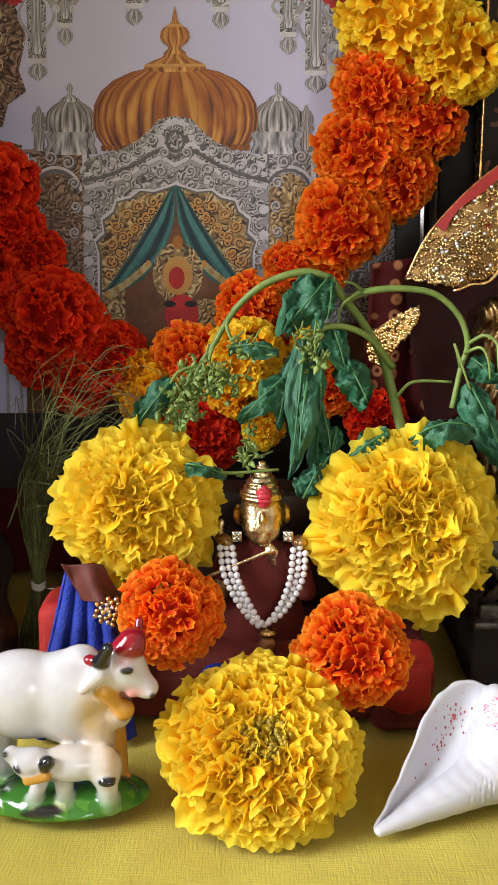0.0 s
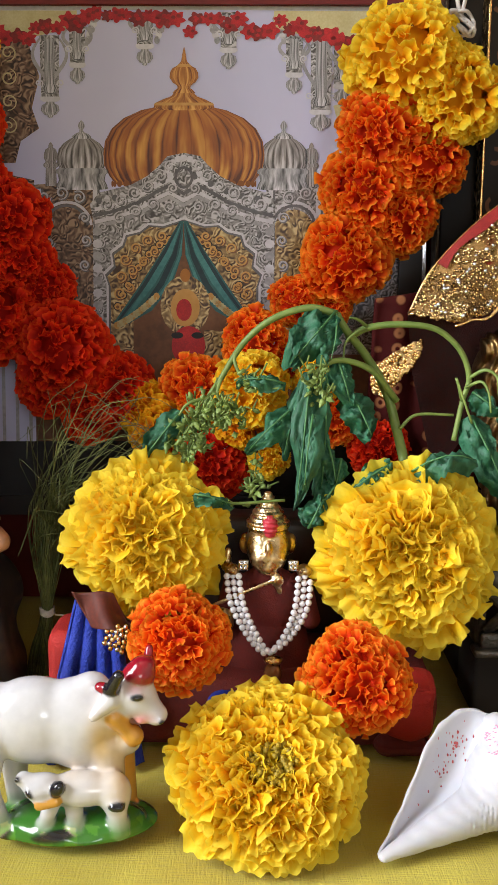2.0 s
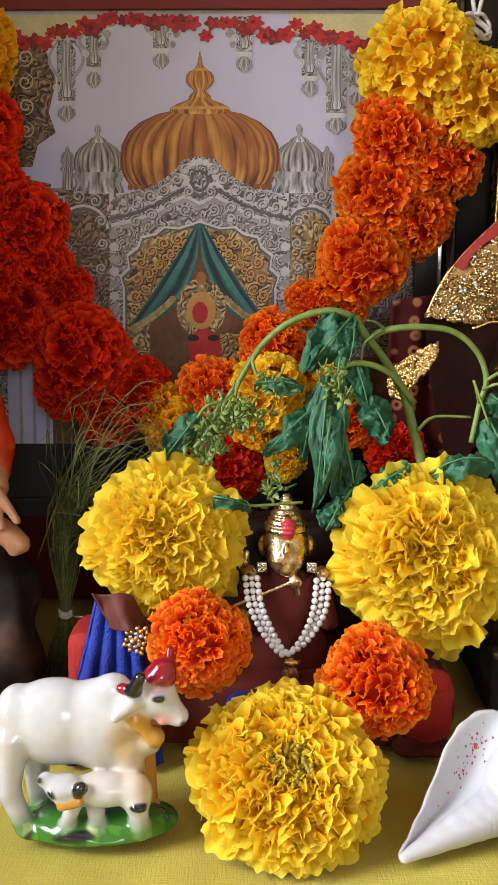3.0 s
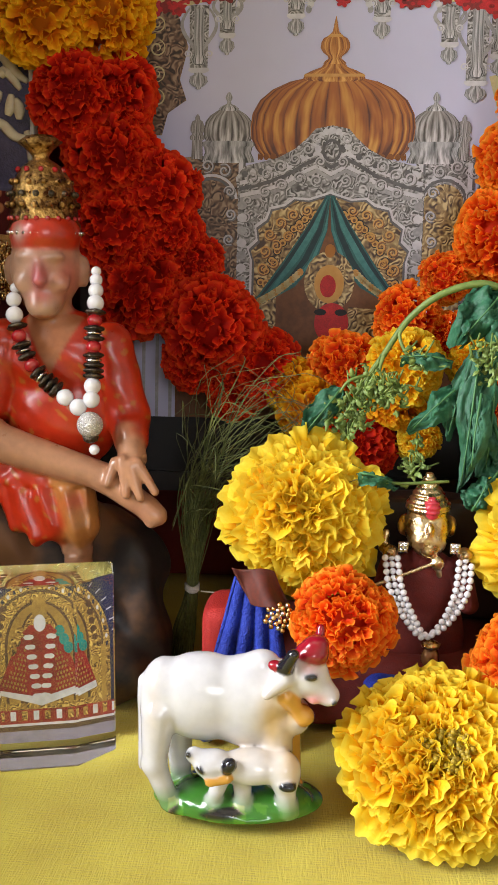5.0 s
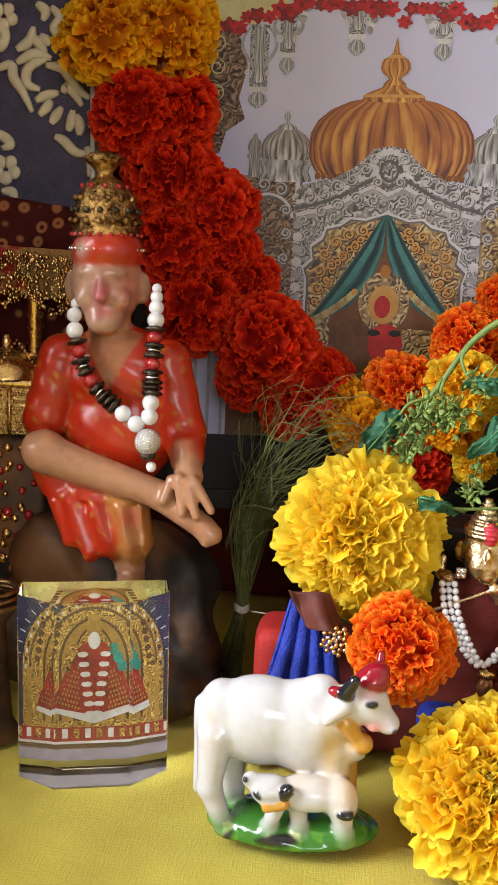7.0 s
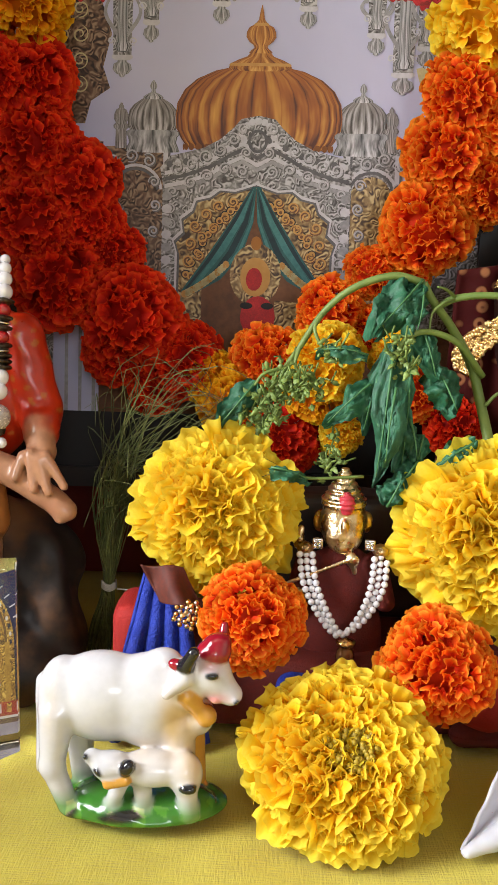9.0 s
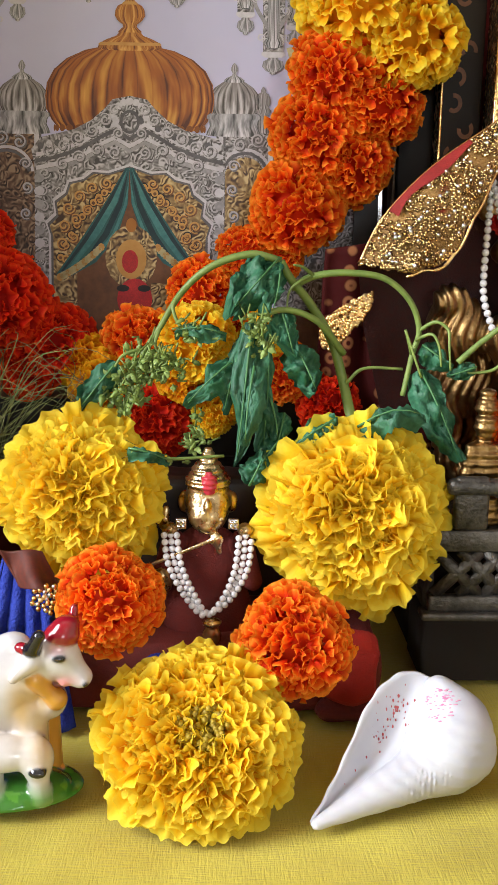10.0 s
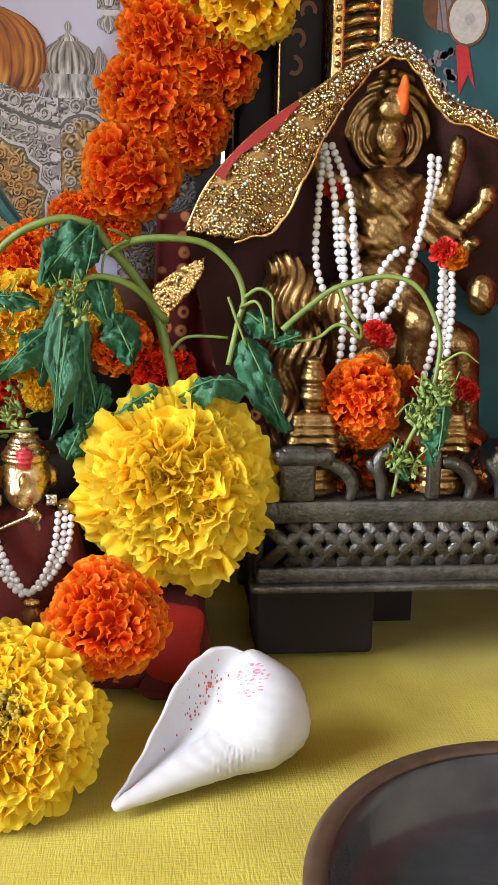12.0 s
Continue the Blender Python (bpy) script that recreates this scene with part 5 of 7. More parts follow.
# wings with arches
for u0, u1 in ((62, 175), (470, 568)):
    # brown ink on the left wing carries the garland's ruddy shade and reflection
    draw([(u0, 338), (u1, 332), (u1, 600), (u0, 600)], "carved" if u0 > 300 else "carved_brown", 8)
    c = (u0 + u1) / 2
    draw([(c - 34, 600), (c - 34, 420)] + oval(c, 415, 34, 34, 12, math.pi, 2 * math.pi) + [(c + 34, 600)], "carved_gold" if c > 300 else "carved_brown", 9)
    for rr, ink in ((46, "grey_light"), (40, "grey_dark")):
        draw(oval(c, 412, rr, rr, 16, math.pi * 1.02, math.pi * 1.98) + oval(c, 412, rr - 5, rr - 5, 16, math.pi * 1.98, math.pi * 1.02), ink, 10)
    for uu in (u0 + 4, u1 - 10):
        draw([(uu, 345), (uu + 8, 345), (uu + 8, 560), (uu, 560)], "grey_light", 10)
        draw([(uu + 8, 345), (uu + 12, 345), (uu + 12, 560), (uu + 8, 560)], "grey_dark", 10)
# main front
draw([(165, 390), (485, 390), (485, 640), (165, 640)], "carved", 11)
PED = [(165, 398), (160, 372), (176, 352), (205, 345), (232, 338), (262, 322), (284, 302), (296, 288), (325, 282)]
draw(PED + [(650 - u, v) for u, v in reversed(PED[:-1])], "carved", 13)
for off, ink in ((0, "grey_light"), (10, "grey_dark"), (22, "grey_light"), (30, "grey")):
    top = [(168, 378 + off), (205, 370 + off), (245, 356 + off), (282, 334 + off), (300, 326 + off), (325, 340 + off)]
    up = top + [(650 - u, v) for u, v in reversed(top[:-1])]
    draw(up + [(u, v + 7) for u, v in reversed(up)], ink, 15)
draw(oval(325, 325, 17, 20), "grey_dark", 16)
draw(oval(325, 325, 12, 15), "carved", 17)
for k in range(9):
    a = math.pi * (1 + k / 8)
    draw(oval(325 + 27 * math.cos(a), 318 + 27 * math.sin(a), 6, 6, 10), "grey_light", 16)
for k in range(22):
    u = 176 + k * 14
    v = 352 + 0.0006 * (u - 325) ** 2 - 34 * math.exp(-((u - 325) / 60) ** 2)
    draw(oval(u, v + 1, 5.5, 6, 8), "grey_light" if k % 2 else "grey_dark", 16)
# cusped gold arch
ARCH = [(196, 640), (196, 520), (190, 500), (205, 485), (202, 462), (220, 448), (226, 430), (250, 424), (265, 412), (290, 414), (325, 402)]
ARCH2 = ARCH + [(650 - u, v) for u, v in reversed(ARCH[:-1])]
draw([(325 + (u - 325) * 1.06, v - 7) for u, v in ARCH2], "grey_light", 18)
draw([(325 + (u - 325) * 1.03, v - 3) for u, v in ARCH2], "grey_dark", 19)
draw(ARCH2, "carved_gold", 20)
for k in range(11):
    for s in (-1, 1):
        u, v = 325 + s * (24 + 9.3 * k), 418 + 0.9 * k * k + 3 * k
        draw(oval(u, v + 16, 8, 8, 12), "blackish", 21)
        draw(oval(u, v + 16, 6, 6, 12), "dome_light", 22)
        draw(oval(u, v + 17, 3, 3, 8), "umber", 23)
for u0 in (168, 472):
    for k in range(7):
        draw(oval(u0 + 5, 420 + k * 22, 9, 8, 8), "grey_light" if k % 2 else "grey", 21)
# tent drapes, fringe and mound
draw([(325, 405), (236, 560), (236, 640), (415, 640), (415, 560)], "umber", 22)
mirror([(325, 402), (318, 402), (290, 450), (248, 515), (200, 584), (222, 588), (268, 562), (304, 518), (322, 462)], "tent", 24)
mirror([(321, 404), (296, 455), (262, 512), (222, 572), (230, 571), (275, 512), (304, 460)], "tent_light", 25)
mirror([(323, 406), (306, 458), (280, 512), (240, 570), (250, 568), (290, 515), (312, 466)], "tent_dark", 25)
mirror([(324, 420), (316, 462), (296, 512), (262, 558), (268, 556), (302, 512), (321, 462)], "tent_light", 25)
mirror([(319, 404), (285, 462), (246, 524), (208, 578), (212, 579), (254, 524), (292, 462)], "tent_dark", 25)
for s in (-1, 1):
    for k in range(16):
        t = k / 15
        u, v = 325 + s * (118 - 70 * t), 588 - 34 * t - 18 * t * t
        draw(oval(u, v, 6, 7, 8), "cream" if k % 3 else "dome_light", 26)
draw(oval(328, 552, 44, 54), "carved_gold", 27)
draw(oval(328, 498, 9, 12), "dome", 28)
draw(oval(326, 560, 14, 20, 14), "rose", 29)
draw(oval(328, 556, 26, 34, 20, 0, 6.2), "dome_light", 28)
draw(oval(334, 625, 30, 36), "rose", 29)
mirror(oval(314, 606, 11, 6, 10), "blackish", 30, 332)
draw([(236, 600), (300, 596), (300, 700), (236, 700)], "umber", 26)
draw([(362, 596), (415, 600), (415, 700), (362, 700)], "carved_gold", 26)
draw([(-75, 640), (705, 640), (705, 900), (-75, 900)], "umber", 23)
draw([(-40, 620), (60, 620), (60, 900), (-40, 900)], "sky", 24)
for uu in (-30, 0, 24, 48):
    draw([(uu, 640), (uu + 6, 640), (uu + 6, 900), (uu, 900)], "grey", 25)
draw([(-75, 640), (-20, 640), (-20, 900), (-75, 900)], "carved", 26)
# scrollwork drawn over the carving
def pair_volute(u, v, r, turn, a0, light, dark, d):
    for s, uu in ((1, u), (-1, 650 - u)):
        volute(uu + 1.5, v + 1.8, r, s * turn, a0 if s > 0 else math.pi - a0, dark, d, 2.2)
        volute(uu, v, r, s * turn, a0 if s > 0 else math.pi - a0, light, d + 1, 1.6)


for u, v, r, t, a in ((190, 372, 13, 1, 0), (214, 366, 11, -1, 1), (238, 352, 12, 1, 2), (262, 340, 11, -1, 3), (284, 322, 11, 1, 4), (300, 305, 10, -1, 0), (306, 344, 9, 1, 2), (270, 372, 12, -1, 1), (240, 384, 11, 1, 3), (212, 396, 11, -1, 5), (300, 376, 11, 1, 1), (182, 412, 10, 1, 0), (178, 440, 9, -1, 2), (180, 468, 9, 1, 4), (178, 500, 9, -1, 1), (182, 530, 10, 1, 3)):
    pair_volute(u, v, r, t, a, "relief", "hollow", 16)
for u, v, r, t, a in ((222, 470, 11, 1, 0), (240, 450, 10, -1, 1), (262, 436, 10, 1, 2), (286, 428, 9, -1, 3), (214, 500, 11, -1, 2), (234, 490, 10, 1, 4), (254, 474, 10, -1, 0), (212, 530, 11, 1, 1), (230, 520, 9, -1, 3), (218, 556, 10, 1, 5), (274, 456, 9, 1, 1)):
    pair_volute(u, v, r, t, a, "dome_light", "umber", 22)
for u, v, r, t, a in ((80, 360, 12, 1, 0), (110, 352, 12, -1, 2), (140, 360, 12, 1, 4), (84, 400, 10, -1, 1), (150, 396, 10, 1, 3), (88, 440, 10, 1, 0), (152, 436, 10, -1, 2), (90, 480, 10, -1, 5), (150, 480, 10, 1, 1)):
    pair_volute(u, v, r, t, a, "relief", "hollow", 11)
for k in range(14):
    volute(-40 + 30 * (k % 3), 110 + 42 * (k // 3), 15, 1 if k % 2 else -1, k, "cream", 8, 1.5)
# near-black strip over the foot of the print, in place of the shadow there
draw([(-75, 800), (705, 800), (705, 900), (-75, 900)], "blackish", 27)
# hanging brackets along the top
for c, v0, v1, w in ((257, 40, 132, 15), (402, 40, 138, 15), (140, 60, 164, 14), (516, 80, 180, 15), (92, 80, 222, 17), (563, 80, 244, 19), (600, 60, 200, 16)):
    draw([(c - w, v0), (c + w, v0), (c + w * 0.9, v1 - 36), (c - w * 0.9, v1 - 36)], "carved", 8)
    draw([(c - w * 0.5, v0 + 8), (c + w * 0.5, v0 + 8), (c + w * 0.4, v1 - 42), (c - w * 0.4, v1 - 42)], "grey_dark", 9)
    turned(c, [(v1 - 37, w), (v1 - 32, w * 1.05), (v1 - 28, w * 0.7)], "grey_light", 10)
    form(c, [(v1 - 29, w * 0.4), (v1 - 25, w * 0.5), (v1 - 22, w * 0.85), (v1 - 13, w * 0.95), (v1 - 6, w * 0.6), (v1 - 4, w * 0.25), (v1 - 2, w * 0.3), (v1, 1)], "bulb", 10, 20)
    form(c, [(v0 + 6, w * 0.62), (v0 + 14, w * 0.5), (v1 - 60, w * 0.55), (v1 - 52, w * 0.8), (v1 - 44, w * 0.6)], "bulb", 11, 16)
    for s in (-1, 1):
        stroke([(c + s * w * (1.0 + 0.75 * math.sin(k * 0.45)), v0 + 6 + (v1 - v0 - 50) * k / 12) for k in range(13)], 3.2, "grey", 9)
        volute(c + s * w * 1.1, v1 - 60, 7, s, 1.2, "grey_light", 10, 1.4)
for c, s in ((290, 1), (370, -1), (170, 1), (590, 1), (486, -1)):
    for k in range(5):
        draw(oval(c - s * 3 * k, 52 + 9 * k, 9 - k, 7, 10), "grey_light" if k % 2 else "grey", 7)
draw([(-75, 38), (140, 38), (140, 66), (60, 84), (-75, 90)], "cream", 6)
draw([(480, 38), (705, 38), (705, 90), (560, 88), (480, 66)], "cream", 12)
_r = random.Random(9)
for k in range(44):
    u = -70 + k * 17.5 + _r.uniform(-4, 4)
    v = 58 + 14 * math.sin(u / 45) + _r.uniform(-8, 10) + (18 if u > 430 and u < 640 else 0) + (20 if u < 60 else 0)
    if 268 < u < 320 or 345 < u < 385:
        v = 52
    rr = _r.uniform(12, 19)
    _p, _l = _r.uniform(0, 6), _r.choice((5, 6, 7))
    draw([(u + rr * (0.85 + 0.17 * math.sin(_l * a + _p) + 0.06 * math.sin(13 * a)) * math.cos(a), v + rr * 0.9 * (0.85 + 0.17 * math.sin(_l * a + _p)) * math.sin(a)) for a in [i * 0.19635 for i in range(32)]], "rose" if k % 3 else "crimson", 13 + 0.02 * k)
    for q in range(3):
        draw(oval(u + _r.uniform(-5, 5), v + _r.uniform(-5, 5), rr * 0.25, rr * 0.2, 7), ("crimson", "rose")[q % 2] if k % 3 else "rose", 14.5)
# carved side pier
draw([(-75, 90), (52, 84), (74, 150), (60, 205), (72, 240), (40, 262), (30, 300), (-75, 300)], "carved_brown", 7)
draw([(-75, 300), (62, 330), (62, 640), (-75, 640)], "carved_brown", 6)
draw([(585, 200), (620, 190), (640, 260), (600, 250)], "cream", 7)
draw([(575, 320), (705, 320), (705, 640), (575, 640)], "carved", 6)


# ---- crowned brass figurine on its red seat ----
def brass_figure():
    Y = 0.392
    G_, M_, R_, D_ = 0, 1, 2, 3
    p = [
        ell((0.0055, Y, 0.0858), (0.0098, 0.0095, 0.0112), G_), ell((0.0055, Y - 0.0045, 0.0810), (0.0080, 0.0068, 0.0072), G_), ell((0.0055, Y - 0.0085, 0.0775), (0.0040, 0.0032, 0.0034), G_), ell((0.0055, Y - 0.0098, 0.0858), (0.0012, 0.0018, 0.0034), G_),
        ell((-0.0045, Y + 0.001, 0.0855), (0.0024, 0.002, 0.0046), G_), ell((0.0155, Y + 0.001, 0.0855), (0.0024, 0.002, 0.0046), G_),
        ell((0.0055, Y, 0.0945), (0.0094, 0.0094, 0.0055), G_), ell((0.0055, Y, 0.0992), (0.0068, 0.0068, 0.0042), G_), ell((0.0055, Y, 0.1030), (0.0042, 0.0042, 0.0030), G_), ell((0.0055, Y, 0.1062), (0.0024, 0.0024, 0.0026), G_),
        ell((0.0062, Y - 0.0082, 0.0955), (0.0030, 0.0022, 0.0044), R_),
        cap((0.0055, Y + 0.001, 0.076), (0.0055, Y + 0.002, 0.070), 0.0055, 0.007, M_),
        ell((0.0055, Y + 0.004, 0.058), (0.0165, 0.0095, 0.0165), M_), ell((0.0055, Y + 0.006, 0.034), (0.019, 0.012, 0.026), M_), ell((0.0055, Y + 0.008, 0.012), (0.024, 0.016, 0.016), M_),
        cap((-0.0085, Y, 0.068), (-0.0145, Y - 0.002, 0.050), 0.0052, 0.0042, M_), cap((0.0195, Y, 0.068), (0.0245, Y - 0.002, 0.052), 0.0052, 0.0042, M_),
        cap((-0.0145, Y - 0.002, 0.050), (-0.013, Y - 0.005, 0.055), 0.0038, 0.0034, G_),
        cap((-0.0195, Y - 0.010, 0.0605), (0.010, Y - 0.0105, 0.0735), 0.0008, 0.0009, G_),
        ell((0.0095, Y - 0.0095, 0.0722), (0.0028, 0.0022, 0.003), G_), cap((0.0095, Y - 0.009, 0.0715), (0.0105, Y - 0.009, 0.067), 0.0014, 0.0012, G_),
        ell((-0.0098, Y - 0.005, 0.0752), (0.0035, 0.0035, 0.0030), G_), ell((0.0212, Y - 0.005, 0.0752), (0.0035, 0.0035, 0.0030), G_),
        cap((-0.0125, Y - 0.002, 0.076), (-0.0115, Y - 0.002, 0.083), 0.0022, 0.0014, G_),
        ell((-0.0125, Y - 0.004, 0.052), (0.0036, 0.0036, 0.0055), G_),
    ]
    sculpt("brass_figurine", p, [PALEBRASS, MAROON, REDPAINT, DARKMETAL], 0.00065, 0.0014, "small polished brass crowned figurine in a maroon dress with a flute", "figurine",
           relief=lambda P: np.where(P[:, 2] > 0.0925, 0.00035 * np.sin(P[:, 2] * 3000), 0))
    for sx in (-0.0050, 0.0162):
        e = thing("earring", pose(sx, Y - 0.007, 0.0795), "square silver earring set with clear stones", "earring", "earrings")
        part("setting", box(sx - 0.0021, sx + 0.0021, Y - 0.0105, Y - 0.0085, 0.0768, 0.0812, 0.0004), SILVER, e)
        for du in (-0.0009, 0.0009):
            for dv in (-0.0009, 0.0009):
                part("stone", ball((sx + du, Y - 0.0107, 0.079 + dv), 0.0009, 6, 4), SILVER, e)
    strands = thing("pearl_necklace", pose(0.007, Y - 0.012, 0.05), "three-strand pearl necklace with a gold pendant", "necklace")
    pm = as_mesh("pearl", ball((0, 0, 0), 0.00145, 10, 7))
    pm.materials.append(PEARL)
    for off in (-0.0026, 0.0, 0.0026):
        line = curve([(-0.0095 + off, Y - 0.008, 0.0735), (-0.0075 + off, Y - 0.0115, 0.062), (-0.001 + off * 0.8, Y - 0.0125, 0.0485), (0.0055 + off * 0.3, Y - 0.0135, 0.0415 + off * 0.2),
                      (0.0135 + off * 0.6, Y - 0.0125, 0.0475), (0.0195 + off, Y - 0.0115, 0.060), (0.0212 + off, Y - 0.008, 0.0735)], 14)
        acc, nxt = 0.0, 0.0
        for i in range(len(line) - 1):
            seg = (line[i + 1] - line[i]).length
            while nxt <= acc + seg:
                c = line[i].lerp(line[i + 1], (nxt - acc) / seg)
                part("pearl", pm, None, strands, m=Matrix.Translation(c + Vector((0, 0.0009 * (off == 0), 0))))
                nxt += 0.0029
            acc += seg
    part("pendant", ball((0.0078, Y - 0.0145, 0.0325), 0.0048, 16, 10, (0.85, 0.85, 1.05)), material("amber_glass", (0.28, 0.1, 0.03), (0.42, 0.2, 0.07), 0.12, 0.5, scale=200, coat=0.8), strands, "amber pendant")
    part("pendant_cap", lathe([(0.0012, 0), (0.0036, 0.0006), (0.0042, 0.0022), (0.002, 0.003)], 12, (0.0078, Y - 0.0145, 0.0368)), GOLD, strands)
    part("pendant_bead", ball((0.0085, Y - 0.0145, 0.0248), 0.0033, 12, 8), GOLD, strands)
    for k in range(9):
        a = 0.7 * k
        part("pendant_stone", ball((0.0085 + 0.0036 * math.cos(a), Y - 0.0145 + 0.0036 * math.sin(a), 0.0275), 0.0007, 6, 4), SILVER, strands)


brass_figure()


def soft_block(x0, x1, y0, y1, z0, z1, amp, seed, n=26):
    """A padded block with uneven sides."""
    bm = box(x0, x1, y0, y1, z0, z1, 0.006, 4)
    bmesh.ops.subdivide_edges(bm, edges=bm.edges[:], cuts=4, use_grid_fill=True)
    for v in bm.verts:
        k = noise.noise((v.co.x * 60 + seed, v.co.y * 60, v.co.z * 60))
        v.co += v.normal * amp * k
        v.co.z = max(v.co.z, 0.0004)
    return bm


seat = thing("figurine_seat", pose(0.005, 0.41, 0), "small seat draped in red and maroon velvet under the brass figurine", "seat")
part("seat_cushion", soft_block(-0.074, 0.078, 0.372, 0.45, 0.001, 0.03, 0.002, 1.0), MAROON, seat)
part("seat_backrest", soft_block(-0.045, 0.05, 0.425, 0.45, 0.03, 0.088, 0.002, 2.0), DARKWOOD, seat, "dark backrest")
part("bolster", soft_block(0.050, 0.076, 0.357, 0.3815, 0.0112, 0.036, 0.006, 3.0), REDCLOTH, seat, "red velvet bolster")
part("bolster_base", soft_block(0.050, 0.074, 0.360, 0.3715, 0.001, 0.011, 0.002, 6.0), MAROON, seat)
part("bolster", soft_block(-0.088, -0.070, 0.372, 0.400, 0.002, 0.052, 0.002, 4.0), REDCLOTH, seat, "red velvet bolster")
part("front_cloth", soft_block(-0.020, 0.030, 0.358, 0.373, 0.001, 0.028, 0.002, 5.0), BLUECLOTH, seat, "blue crocheted front cloth")


def drape(name, quad, mat, label, category, waves=5, amp=0.0015, rows=26, cols=26, thick=0.0012, parent=None):
    """A hanging piece of cloth between four corners (two upper, two lower), with soft folds."""
    a, b, c, d = [Vector(q) for q in quad]
    nrm = (b - a).cross(d - a).normalized()
    vs, fs = [], []
    for j in range(rows + 1):
        for i in range(cols + 1):
            s, t = i / cols, j / rows
            p = (a.lerp(b, s)).lerp(d.lerp(c, s), t)
            p = p + nrm * amp * (math.sin(s * waves * 6.28 + 1.5 * t) * (0.3 + t) + noise.noise(p * 90) * 0.8)
            vs.append(p)
    for j in range(rows):
        for i in range(cols):
            k = j * (cols + 1) + i
            fs.append((k, k + 1, k + cols + 2, k + cols + 1))
    ob = part(name, (vs, fs), mat, parent, label if parent else "")
    so = ob.modifiers.new("thick", "SOLIDIFY")
    so.thickness = thick
    return ob if parent else tagged(ob, label, category)


robe = thing("small_robe", pose(-0.062, 0.362, 0.0), "blue crocheted robe with a brown velvet panel and jewelled brooch", "garment")
drape("robe_skirt", [(-0.0735, 0.364, 0.070), (-0.058, 0.366, 0.066), (-0.046, 0.358, 0.001), (-0.090, 0.360, 0.001)], BLUECLOTH, "blue crochet skirt", "", 4, 0.002, parent=robe)
drape("velvet_panel", [(-0.0745, 0.362, 0.074), (-0.058, 0.364, 0.073), (-0.046, 0.358, 0.054), (-0.066, 0.357, 0.062)], material("brown_velvet", (0.05, 0.008, 0.004), (0.13, 0.02, 0.008), 0.7, scale=500), "brown velvet panel", "", 1.2, 0.0035, parent=robe)
for k in range(26):
    a, r = k * 2.4, 0.0060 * math.sqrt(k / 26)
    part("brooch_stone", ball((-0.0545 + r * math.cos(a), 0.3535, 0.0575 + r * math.sin(a)), 0.00115, 7, 5), GOLD if k % 3 else SILVER, robe)


# ---- grass bundle ----
def grass_bundle():
    rng = random.Random(21)
    ob = thing("grass_bundle", pose(-0.104, 0.432, 0), "bundle of thin drying green grass tied with white thread", "grass")
    blades, tops = [], []
    for k in range(170):
        a, r = rng.uniform(0, 6.28), 0.0055 * rng.random() ** 0.5
        b0 = Vector((-0.1055 + 1.2 * r * math.cos(a), 0.432 + r * math.sin(a), 0.0008))
        t0 = Vector((-0.0988 + 0.5 * r * math.cos(a), 0.4285 + 0.5 * r * math.sin(a), 0.041))
        m0 = t0 + Vector((rng.gauss(0.004, 0.004), rng.uniform(-0.010, 0.004), rng.uniform(0.035, 0.055)))
        sp = rng.random()
        e0 = m0 + Vector((rng.uniform(-0.010, 0.046), rng.uniform(-0.026, 0.002), rng.uniform(0.005, 0.055)))
        e1 = e0 + Vector((rng.uniform(-0.012, 0.036), rng.uniform(-0.02, 0.0), rng.uniform(-0.025, 0.02)))
        pts = [b0, (b0 + t0) / 2 + Vector((rng.uniform(-.001, .001), 0, 0)), t0, m0] + ([e0, e1] if sp > 0.35 else [])
        w = rng.uniform(0.00025, 0.0006)
        line = curve(pts, 5)
        blades.append(tube(line, [w * (1 - 0.75 * i / len(line)) for i in range(len(line))], 3))
    part("blades", merged(blades), GRASS, ob, "thin tangled dry green blades", kind="stuff")
    for k in range(4):
        z = 0.0395 + 0.0008 * k
        part("tie", tube([(-0.0988 + 0.0032 * math.cos(i * 0.4488), 0.4285 + 0.0032 * math.sin(i * 0.4488), z + 0.0006 * math.sin(i)) for i in range(15)], 0.0006, 6), TIE, ob, "white thread")
    part("tie_end", tube(curve([(-0.094, 0.424, 0.0405), (-0.086, 0.421, 0.041), (-0.078, 0.420, 0.040)], 5), 0.0004, 5), TIE, ob, "white thread")


grass_bundle()


